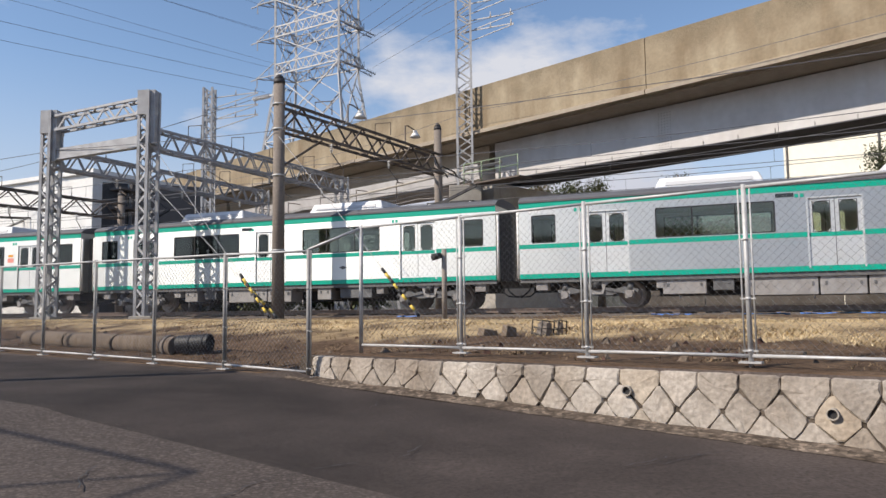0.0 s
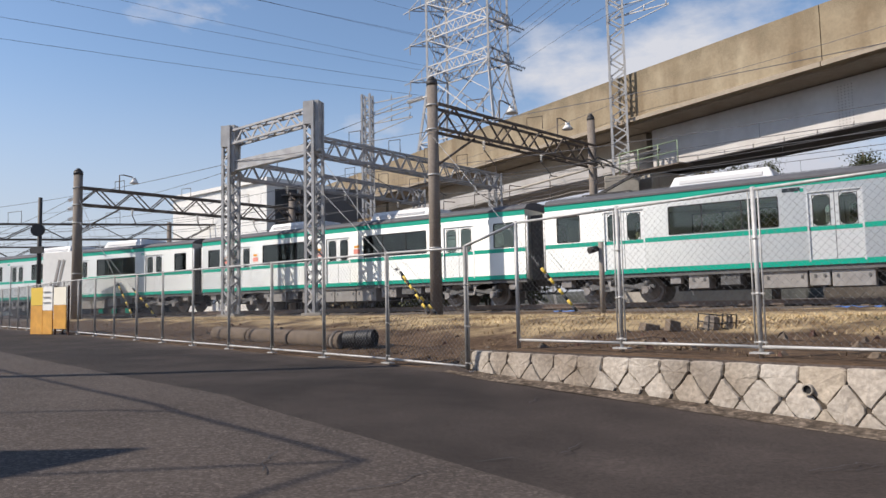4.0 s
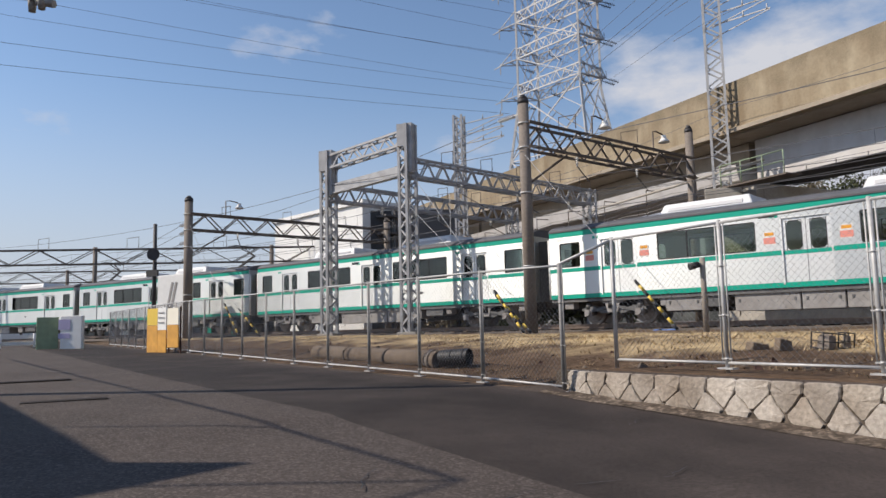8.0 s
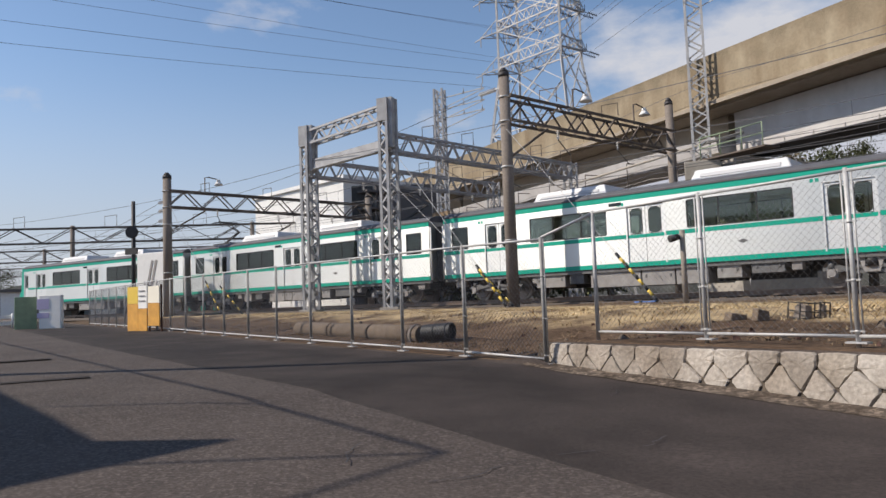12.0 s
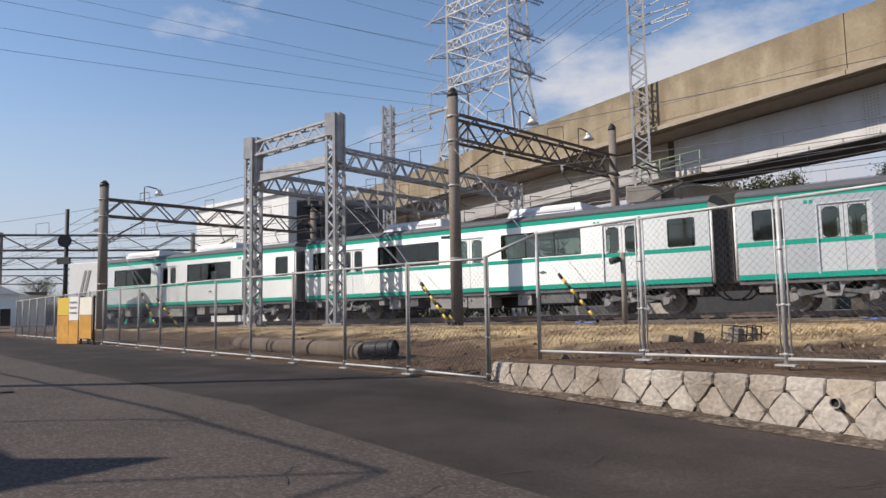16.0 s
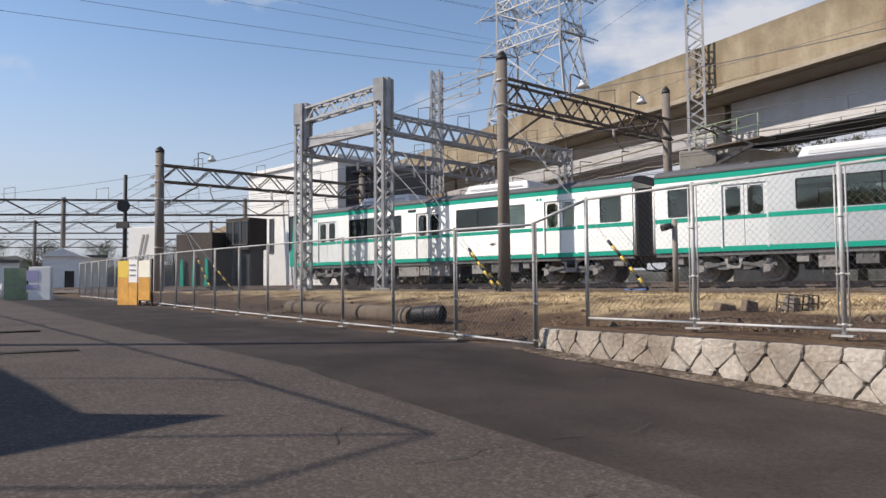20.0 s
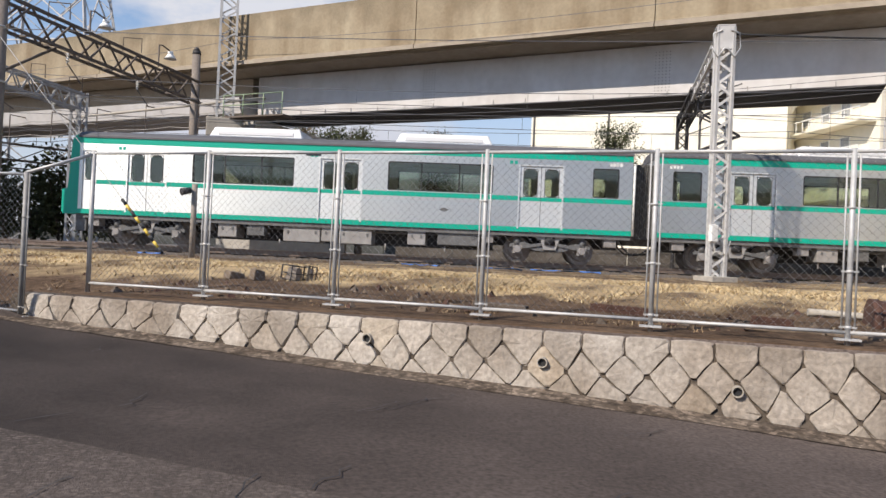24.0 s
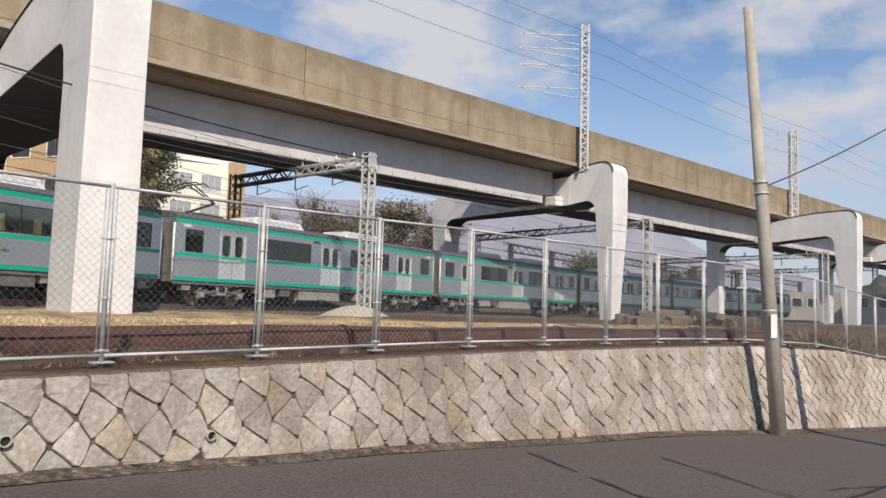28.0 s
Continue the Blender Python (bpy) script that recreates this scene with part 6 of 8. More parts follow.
def window_on(parent, a, b, u0, u1, z0, z1, depth=0.12, bars=1, frame_mat=None, pane_mat=None):
    """A window set into the wall that runs from a to b (its outside on the right of that way)."""
    a, b = Vector((*a, 0)), Vector((*b, 0))
    d = (b - a).normalized()
    out = Vector((d.y, -d.x, 0))
    p, q = a + d * u0, a + d * u1
    fr = Shape()
    for k0, k1, w0, w1 in ((u0 - 0.06, u1 + 0.06, z0 - 0.06, z0), (u0 - 0.06, u1 + 0.06, z1, z1 + 0.06), (u0 - 0.06, u0, z0, z1), (u1, u1 + 0.06, z0, z1)):
        c = [a + d * k0 - out * 0.1, a + d * k1 - out * 0.1, a + d * k1 + out * 0.07, a + d * k0 + out * 0.07]
        c = [c[3], c[2], c[1], c[0]]
        fr.hexa([(v.x, v.y, EYE + w0) for v in c] + [(v.x, v.y, EYE + w1) for v in c])
    win = part("window", fr, frame_mat or WHITE, parent)
    n = bars
    for k in range(n):
        c0, c1 = u0 + (u1 - u0) * k / n + 0.02, u0 + (u1 - u0) * (k + 1) / n - 0.02
        c = [a + d * c0 + out * 0.03, a + d * c1 + out * 0.03, a + d * c1 + out * 0.01, a + d * c0 + out * 0.01]
        s = Shape().hexa([(v.x, v.y, EYE + z0) for v in c] + [(v.x, v.y, EYE + z1) for v in c])
        part("pane", s, pane_mat or DARK_GLASS, win)
    return win


def quad(a, b, depth):
    """Plan corners of a block whose front runs from a to b, counterclockwise."""
    a, b = Vector(a), Vector(b)
    d = (b - a).normalized()
    back = Vector((-d.y, d.x)) * depth
    return [tuple(a), tuple(b), tuple(b + back), tuple(a + back)]


def build_buildings():
    # white depot building beyond the tracks
    b = thing("depot_building", "white depot building with narrow slot windows beyond the tracks", "building")
    A, C = (-38.6, 54.0), (-26.6, 48.6)
    wall_block(b, quad(A, C, 9), EYE - 0.5, EYE + 9.7, WHITE)
    wall_block(b, quad((-38.9, 53.9), (-26.4, 48.25), 9.6), EYE + 9.7, EYE + 10.0, WHITE, "roof_edge")
    for u in (1.2, 3.6, 6.6, 9.6):
        window_on(b, A, C, u, u + 0.55, 2.7, 5.6, frame_mat=GREY_SIDING)
    for k in range(7):
        z = EYE + 0.6 + k * 1.35
        p, q = Vector((-25.3, 49.2, z)), Vector((-22.5, 55.6, z))
        part("stair_landing", Shape().bar(p, q, 1.2, 0.16), GREY_SIDING, b, "open steel stair landing on the side wall")
    for k in (0.15, 0.5, 0.85):
        p = Vector((-25.0, 49.2, EYE - 0.4)).lerp(Vector((-22.2, 55.6, EYE - 0.4)), k)
        part("stair_post", Shape().bar(p, p + Vector((0, 0, 9.8)), 0.22), GREY_SIDING, b)
    # coloured dark to stand for the deep shade under the viaduct
    wall_block(b, [(-24.6, 50.5), (-20.2, 52.8), (-22.5, 57.5), (-27, 55)], EYE - 0.5, EYE + 9.3, GREY_SIDING, "side_block")
    # dark panel put on as the shade of the stair recess
    wall_block(b, quad((-26.3, 49.3), (-24.8, 50.1), 0.3), EYE - 0.5, EYE + 9.2, DARK_STEEL, "stair_recess")
    hb = thing("hanging_board", "brown weathered board hung under the gantry beam", "board")
    q0, q1 = bearing(21.6, 34.0, 3.77), bearing(20.2, 33.3, 3.77)
    part("board", Shape().bar(q0, q1, 0.06, 0.85), WOOD_BOARD, hb)
    for q in (q0, q1):
        part("hanger", Shape().tube(q + Vector((0, 0, 0.42)), q + Vector((0, 0, 2.6)), 0.02, n=5), GALV, hb)
    # dark workshop block and shed
    w = thing("workshop", "dark grey flat-roofed workshop with glazed front", "building")
    A, C = (-31.9, 43.0), (-29.0, 44.6)
    wall_block(w, quad((-32.3, 43.2), (-30.25, 42.65), 1.1), EYE - 0.4, EYE + 2.5, WORKSHOP)
    for k in range(2):
        window_on(w, (-32.3, 43.2), (-30.25, 42.65), 0.2 + 0.95 * k, 1.0 + 0.95 * k, -0.1, 2.1, bars=2, frame_mat=GREY_SIDING)
    wall_block(w, quad((-32.6, 42.9), (-30.15, 42.25), 1.6), EYE + 2.5, EYE + 4.75, WORKSHOP, "upper_storey")
    for k in range(3):
        window_on(w, (-32.6, 42.9), (-30.15, 42.25), 0.15 + 0.78 * k, 0.82 + 0.78 * k, 2.9, 4.5, bars=1, frame_mat=GREY_SIDING)
    sh = thing("shed", "dark open shed with green sheets hung inside", "shed")
    wall_block(sh, quad((-36.6, 42.4), (-32.9, 41.75), 4), EYE - 0.4, EYE + 3.75, WORKSHOP)
    for k in range(3):
        x = -36.0 + k * 1.25
        s = Shape()
        s.hexa([(x, 42.05 - k * 0.2, EYE - 0.3), (x + 0.4, 42.0 - k * 0.2, EYE - 0.3), (x + 0.4, 42.1 - k * 0.2, EYE - 0.3), (x, 42.15 - k * 0.2, EYE - 0.3), (x + 0.1, 42.05 - k * 0.2, EYE + 1.9), (x + 0.32, 42.0 - k * 0.2, EYE + 1.9), (x + 0.32, 42.1 - k * 0.2, EYE + 1.9), (x + 0.1, 42.15 - k * 0.2, EYE + 1.9)])
        part("green_sheet", s, GREEN, sh, "green hanging sheet")
    # white cabin with slanted grey stripes
    cb = thing("site_cabin", "white box cabin with two slanted grey stripes", "cabin")
    A, C = (-31.9, 33.1), (-30.2, 33.6)
    wall_block(cb, quad((-32.1, 33.1), (-29.9, 32.9), 0.7), EYE - 0.5, EYE + 3.45, WHITE, bevel=0.03)
    for k in (0.48, 0.62):
        p, q = Vector((-32.1, 33.1, 0)), Vector((-29.9, 32.9, 0))
        o = Vector((-0.09, -0.99, 0)) * 0.012
        lo, hi = p.lerp(q, k - 0.12) + o, p.lerp(q, k + 0.1) + o
        part("stripe", Shape().bar((lo.x, lo.y, EYE + 1.2), (hi.x, hi.y, EYE + 3.0), 0.02, 0.17), BOX_GREY, cb)
    # small hut with a door
    h = thing("hut", "small white hut with a pitched roof by the yard", "hut")
    c = quad((-47.0, 40.0), (-44.9, 41.6), 4)
    wall_block(h, c, EYE - 0.8, EYE + 2.3, WHITE)
    s = Shape()
    cx, cy = sum(p[0] for p in c) / 4, sum(p[1] for p in c) / 4
    k = [(cx + (p[0] - cx) * 1.1, cy + (p[1] - cy) * 1.1) for p in c]
    m0, m1 = ((k[0][0] + k[1][0]) / 2, (k[0][1] + k[1][1]) / 2), ((k[2][0] + k[3][0]) / 2, (k[2][1] + k[3][1]) / 2)
    z0, z1 = EYE + 2.3, EYE + 2.95
    s.v += [(*k[0], z0), (*k[1], z0), (*k[2], z0), (*k[3], z0), (*m0, z1), (*m1, z1)]
    for f in ((0, 4, 5, 3), (1, 2, 5, 4), (0, 1, 4), (2, 3, 5), (3, 2, 1, 0)):
        s.face(f)
    part("roof", s, WHITE, h)
    window_on(h, c[0], c[1], 1.5, 2.2, -0.7, 1.2)
    # cream apartment block behind the train
    ap = thing("apartment_block", "long cream plastered apartment block behind the railway", "building")
    A, C = tuple(bearing(-23.5, 74.0)[:2]), tuple(bearing(-42.23, 66.0)[:2])
    wall_block(ap, quad(A, C, 10), EYE - 1, EYE + 24, CREAM)
    s = Shape()
    a, d = Vector((*A, 0)), (Vector((*C, 0)) - Vector((*A, 0))).normalized()
    out = Vector((d.y, -d.x, 0))
    L = (Vector((*C, 0)) - a).length
    for z in (8.3, 17.4):
        p, q = a + d * 0.5 + out * 0.03, a + d * (L - 0.2) + out * 0.03
        part("string_course", Shape().bar((p.x, p.y, EYE + z), (q.x, q.y, EYE + z), 0.1, 0.08), CREAM, ap, "shallow floor band")
    pipe = Shape()
    for u in (0.35, 8.4, 17.0):
        p = a + d * u + out * 0.1
        pipe.tube((p.x, p.y, EYE - 0.5), (p.x, p.y, EYE + 24), 0.09, n=7)
    part("downpipe", pipe, GREY_SIDING, ap, "dark rainwater pipes")
    # wing with outside stairs and galleries, set back beside it
    wing = thing("apartment_wing", "cream apartment wing with open galleries and outside stairs", "building")
    A2, C2 = tuple(bearing(-41.64, 72.0)[:2]), tuple(bearing(-48.04, 62.0)[:2])
    wall_block(wing, quad(A2, C2, 9), EYE - 1, EYE + 24, CREAM)
    a, d = Vector((*A2, 0)), (Vector((*C2, 0)) - Vector((*A2, 0))).normalized()
    out = Vector((d.y, -d.x, 0))
    L = (Vector((*C2, 0)) - a).length
    for k in range(1, 8):
        z = EYE + 2.9 * k
        p, q = a + d * 0.6 + out * 0.75, a + d * (L - 0.4) + out * 0.75
        gal = part("gallery", Shape().bar((p.x, p.y, z), (q.x, q.y, z), 1.5, 0.16), CREAM, wing, "open access gallery")
        r = Shape().bar((p.x + out.x * 0.7, p.y + out.y * 0.7, z + 1.0), (q.x + out.x * 0.7, q.y + out.y * 0.7, z + 1.0), 0.07, 0.08)
        for m in range(15):
            v = p.lerp(q, m / 14) + out * 0.7
            r.bar((v.x, v.y, z), (v.x, v.y, z + 1.0), 0.05)
        part("railing", r, WHITE, gal)
        for m in range(4):
            u = 1.2 + (L - 3) * m / 4
            window_on(wing, A2, C2, u, u + 1.0, 2.9 * k + 0.9, 2.9 * k + 2.1, bars=2, pane_mat=PALE_GLASS)
    for k in range(1, 7):
        z = EYE + 2.9 * k
        p, q = a + d * 1.2 + out * 2.0, a + d * 5.2 + out * 2.0
        if k % 2:
            p, q = q, p
        part("stair_flight", Shape().bar((p.x, p.y, z), (q.x, q.y, z + 2.9), 1.0, 0.3), WHITE, wing, "slanting outside stair flight")
    # brown tiled house and pale school block
    br = thing("brown_building", "brown tiled building with white framed windows", "building")
    A, C = tuple(bearing(-50.26, 66.0)[:2]), tuple(bearing(-55.67, 60.0)[:2])
    wall_block(br, quad(A, C, 9), EYE - 1, EYE + 17, BROWN)
    for z in (4.5, 7.8, 10.8, 13.8):
        window_on(br, A, C, 1.9, 3.6, z, z + 1.5, bars=2)
        window_on(br, A, C, 5.2, 6.6, z, z + 1.5, bars=2)
    sc = thing("school_building", "pale school building with rows of windows and a flat roof", "building")
    A, C = tuple(bearing(-58.84, 82.0)[:2]), tuple(bearing(-65.75, 84.5)[:2])
    wall_block(sc, quad(A, C, 10), EYE - 1, EYE + 15.6, CREAM)
    wall_block(sc, quad(tuple(Vector(A) - Vector((0.3, 0.3))), tuple(Vector(C) + Vector((0.3, -0.3))), 10), EYE + 15.6, EYE + 16.2, WHITE, "roof_edge")
    for z in (2.6, 6.0, 9.4, 12.6):
        for u in (0.8, 4.2, 7.4):
            window_on(sc, A, C, u, u + 2.2, z, z + 1.6, bars=3, pane_mat=PALE_GLASS)
    C2 = tuple(bearing(-67.06, 84.8)[:2])
    wall_block(sc, quad(C, C2, 10), EYE - 1, EYE + 16.0, BROWN, "stair_tower")
    # blocks far down the line, seen under the viaduct
    far = thing("far_building", "long white low buildings far down the line", "building")
    for az0, az1, dist, z in ((-106.4, -111.9, 150, 5.2), (-112.4, -116.9, 140, 4.6)):
        A, C = tuple(bearing(az0, dist)[:2]), tuple(bearing(az1, dist)[:2])
        wall_block(far, quad(A, C, 12), EYE - 2, EYE + z, SIDING_LIT)
        for k in range(5):
            window_on(far, A, C, 1 + 2.6 * k, 2.6 + 2.6 * k, 2.4, 4.0)
    for az0, az1, dist, z, m in ((37, 39.5, 150, 6.0, WHITE), (45.5, 48, 180, 6.5, CREAM), (51, 55, 170, 5.0, WHITE)):
        f2 = thing("far_house", "pale low house far across the yard", "house", "far houses")
        A, C = tuple(bearing(az1, dist)[:2]), tuple(bearing(az0, dist)[:2])
        wall_block(f2, quad(A, C, 8), EYE - 1.5, EYE + z, m)
        wall_block(f2, quad(tuple(Vector(A) * 0.995), tuple(Vector(C) * 0.995), 9), EYE + z, EYE + z + 0.6, GREY_SIDING, "roof")
    # the house on the near side of the road, whose shade lies on the asphalt
    ho = thing("house", "plain two-storey house beside the road", "house")
    roof = [(-11.44, 1.61), (-10.36, 2.03), (-10.93, 0.46), (-13.2, -6.4), (-21.5, -3.6), (-18.6, 5.62)]
    wall_block(ho, [(-11.9, 1.25), (-13.6, -5.7), (-20.8, -3.2), (-18.3, 4.9)][::-1], EYE - 1.2, EYE + 4.6, CREAM)
    part("roof", Shape().extrude([(x, y, EYE + 4.6) for x, y in roof], (0, 0, 0), (0, 0, 0.4)), GREY_SIDING, ho)
    # unseen houses added behind the camera, to cut sky light and darken reflections
    for (ax, ay), (cx, cy), dep, hgt in (((-9, -24), (-20, -13), 9, 8.6), ((3.5, -27), (-6, -24.5), 9, 9.4), ((15, -27), (5.5, -28), 9, 8.2), ((27, -31), (17.5, -27.5), 9, 9.0), ((40, -37), (29.5, -32.5), 10, 8.6)):
        nb = thing("house", "unseen house added behind the camera to block sky light", "house", "houses across the road")
        wall_block(nb, quad((ax, ay), (cx, cy), dep), -2.2, EYE + hgt - 1.5, BROWN if dep == 9 else SIDING_LIT)
        wall_block(nb, quad((ax + (ax - cx) * 0.04, ay + (ay - cy) * 0.04), (cx - (ax - cx) * 0.04, cy - (ay - cy) * 0.04), dep), EYE + hgt - 1.5, EYE + hgt - 1.2, GREY_SIDING, "roof")
        for u in (1.5, 5.5):
            for z in (-1.4, 1.4):
                window_on(nb, (ax, ay), (cx, cy), u, u + 1.8, z, z + 1.2, bars=2)
    # wooded hills
    rng = random.Random(8)
    for k, (a0, a1, dist, hgt) in enumerate(((-122, -86, 175, 17), (33, 82, 250, 14), (20, 75, 620, 30), (-12, 2, 420, 105), (-10, 30, 760, 22), (-75, -8, 520, 72), (-130, -72, 600, 30))):
        s = Shape()
        n = 60
        for i in range(n + 1):
            az = a0 + (a1 - a0) * i / n
            p = bearing(az, dist)
            z = hgt * (0.55 + 0.5 * noise.noise((i * 0.13 + k * 9, 2, 0)) + 0.16 * noise.noise((i * 0.9, k, 0)) + 0.07 * noise.noise((i * 3.1, k, 4)))
            q = bearing(az, dist + 60)
            s.v += [(p.x, p.y, -3), (p.x, p.y, EYE + max(z, 4) * 0.55), (q.x, q.y, EYE + max(z, 5))]
        for i in range(n):
            a = 3 * i
            for j in range(2):
                s.face((a + j + 3, a + j, a + j + 1, a + j + 4), 0, True)
        tagged(part("hill", s, HILL), "low wooded hill far behind the railway", "hill", kind="structure")
    # added backdrop along the horizon, its grey haze put into the colour
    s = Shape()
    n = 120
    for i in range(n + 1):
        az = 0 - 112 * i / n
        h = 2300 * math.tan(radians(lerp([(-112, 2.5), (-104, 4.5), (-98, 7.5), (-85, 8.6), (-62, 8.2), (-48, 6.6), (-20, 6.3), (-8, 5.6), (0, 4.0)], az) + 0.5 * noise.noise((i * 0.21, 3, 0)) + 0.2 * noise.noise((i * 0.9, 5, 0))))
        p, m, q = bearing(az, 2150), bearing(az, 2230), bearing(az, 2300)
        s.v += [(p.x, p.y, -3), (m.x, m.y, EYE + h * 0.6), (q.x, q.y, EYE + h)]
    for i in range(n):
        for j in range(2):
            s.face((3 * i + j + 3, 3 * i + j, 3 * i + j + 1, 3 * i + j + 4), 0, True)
    tagged(part("ridge", s, HAZE_BACKDROP), "added backdrop with the horizon's grey haze in its colour", "hill", kind="structure")


# ---------- trees ----------
def tree(az, dist, top, width, leaf, conical=False, seed=0, bare=False):
    rng = random.Random(seed)
    t = thing("tree", "tall bare-branched winter tree with brownish twigs" if bare else ("dark conical evergreen tree" if conical else "dark evergreen tree with an uneven crown"), "tree", "trees behind the railway")
    p = bearing(az, dist, -0.6)
    H = top + 0.6
    s = Shape()
    s.tube(p, p + Vector((0.1, 0, H * 0.5)), 0.03 * H, 0.02 * H, n=8)
    s.tube(p + Vector((0.1, 0, H * 0.5)), p + Vector((0, 0.1, H * 0.93)), 0.02 * H, 0.006 * H, n=6)
    tips = []
    for k in range(26):
        z = H * rng.uniform(0.3, 0.92)
        a = rng.uniform(0, 2 * math.pi)
        r = width * (1.15 * (1 - z / H) + 0.08 if conical else math.sqrt(max(0.05, 1 - ((z / H - 0.62) / 0.42) ** 2)) * rng.uniform(0.6, 1.0))
        e = p + Vector((math.cos(a) * r, math.sin(a) * r, z + (0.08 * H if not conical else 0.02)))
        root = p + Vector((0, 0, z * 0.88))
        s.tube(root, e, 0.006 * H, 0.002 * H, n=5)
        tips.append((root, e))
        if bare:
            for j in range(26):
                q = root.lerp(e, rng.uniform(0.4, 1))
                s.tube(q, q + Vector((rng.uniform(-1, 1), rng.uniform(-1, 1), rng.uniform(0.2, 1.3))) * (0.12 * H), 0.0025 * H, 0.001 * H, n=3, caps=False)
    part("trunk", s, BARK, t)
    c = Shape()
    for root, e in tips:
        n = 0 if bare else 330
        for j in range(n):
            q = root.lerp(e, rng.uniform(0.35, 1.05)) + Vector((rng.gauss(0, 1), rng.gauss(0, 1), rng.gauss(0, 0.8))) * (width * 0.17)
            r = rng.uniform(0.05, 0.11) * min(width, 3.5) * 0.46
            u = Vector((rng.gauss(0, 1), rng.gauss(0, 1), rng.gauss(0, 1))).normalized()
            v = u.cross(Vector((rng.gauss(0, 1), rng.gauss(0, 1), rng.gauss(0, 1)))).normalized()
            c.poly([q - u * r, q - v * r * 0.6, q + u * r, q + v * r * 0.6])
    if c.f:
        tagged(part("crown", c, leaf, t), kind="stuff")


def build_trees():
    tree(-10.09, 60, 11.2, 2.0, LEAF, True, 1)
    tree(-16.11, 60, 11.3, 2.2, LEAF, True, 2)
    tree(-4.12, 58, 9.9, 2.8, LEAF_DRY, False, 3)
    tree(-7.0, 63, 10.7, 3.2, LEAF, False, 13)
    tree(-8.9, 70, 11.0, 3.0, LEAF_DRY, False, 16, bare=True)
    tree(-30.08, 58, 11.2, 2.1, LEAF, False, 4)
    tree(-60.09, 57, 11.6, 2.7, LEAF, False, 5)
    tree(-71.68, 64, 9.4, 3.4, LEAF_DRY, False, 6, bare=True)
    tree(-75.08, 66, 9.6, 3.6, LEAF_DRY, False, 7)
    tree(-73.28, 70, 8.6, 3.0, LEAF_DRY, False, 14)
    tree(-79.64, 64, 9.2, 3.2, LEAF_DRY, False, 8)
    tree(-82.58, 70, 8.6, 2.8, LEAF_DRY, False, 15)
    tree(-77.68, 72, 9.4, 3.2, LEAF_DRY, False, 9, bare=True)
    tree(-68.57, 72, 9.0, 3.4, LEAF_DRY, False, 10, bare=True)
    tree(-94.42, 84, 6.4, 4.2, LEAF, False, 11)
    tree(-101.2, 96, 5.6, 4.0, LEAF, False, 12)
    for i, (az, d, h, w) in enumerate(((21.8, 43.5, 4.4, 2.0), (20.2, 44.5, 3.6, 1.8), (18.6, 44.0, 4.2, 1.8), (17.2, 43.0, 3.0, 1.5), (23.4, 46.0, 5.0, 1.8))):
        shrub(az, d, h, w, 40 + i)
    # a taller thicket in the viaduct's shade
    for i, az in enumerate((18.2, 16.3, 14.6, 13.0, 11.3, 9.6, 7.8)):
        shrub(az, (39.5 + 1.5 * (i % 2)) / math.cos(radians(az + 42.3)), 6.6 + 0.8 * (i % 3), 3.0, 61 + 2 * i)
    for i, (az, d, h, w) in enumerate(((38, 210, 11, 6), (41, 230, 12, 7), (46, 240, 13, 7), (49.5, 220, 12, 6), (53, 235, 13, 7), (34, 260, 14, 7))):
        tree(az, d, h, w, LEAF, False, 20 + i)


def shrub(az, dist, h, w, seed):
    """A low dense bush: a few stems and many small leaves."""
    rng = random.Random(seed)
    t = thing("shrub", "dark overgrown shrub under the viaduct", "shrub", "shrubs under the viaduct")
    p = bearing(az, dist, -0.6)
    st, c = Shape(), Shape()
    for k in range(9):
        a = rng.uniform(0, 6.28)
        e = p + Vector((math.cos(a) * w * rng.uniform(0.2, 0.8), math.sin(a) * w * rng.uniform(0.2, 0.8), h * rng.uniform(0.5, 0.95)))
        st.tube(p, e, 0.05, 0.015, n=5)
        for j in range(170):
            q = p.lerp(e, rng.uniform(0.25, 1.1)) + Vector((rng.gauss(0, 1), rng.gauss(0, 1), rng.gauss(0, 0.8))) * (w * 0.22)
            r = rng.uniform(0.07, 0.16) * max(1.0, w / 1.7)
            u = Vector((rng.gauss(0, 1), rng.gauss(0, 1), rng.gauss(0, 1))).normalized()
            v = u.cross(Vector((rng.gauss(0, 1), rng.gauss(0, 1), rng.gauss(0, 1)))).normalized()
            c.poly([q - u * r, q - v * r * 0.6, q + u * r, q + v * r * 0.6])
    part("stem", st, BARK, t)
    tagged(part("foliage", c, LEAF if seed % 2 else LEAF_DRY, t), kind="stuff")


# ---------- things by the line ----------
def fence_s(az, off):
    """Where along the fence a line moved by off is met at this azimuth."""
    best = (1e9, 0)
    for k in range(-560, 600):
        s = k * 0.1
        x, y, _ = FENCE.at(s, off)
        best = min(best, (abs(math.degrees(math.atan2(-x, y)) - az), s))
    return best[1]


def ground_z(s, n):
    b, top = bank_z(s), EYE - 0.33
    n += 0.0 if s > -0.6 else 0.65
    k = min(max(n / lerp([(-30, 3.5), (0, 5.5), (10, 6.0), (40, 7)], s), 0.0), 1.0)
    k = k * k * (3 - 2 * k)
    return b + (top - b) * k


# where cracks start, their heading and number of short legs
CRACKS = ((1.14, 5.59, 47, 13), (0.59, 3.86, 52, 5), (1.22, 5.58, 49, 10), (-1.17, 5.23, 60, 4), (-0.59, 5.65, 75, 5), (-1.13, 7.84, 75, 4))


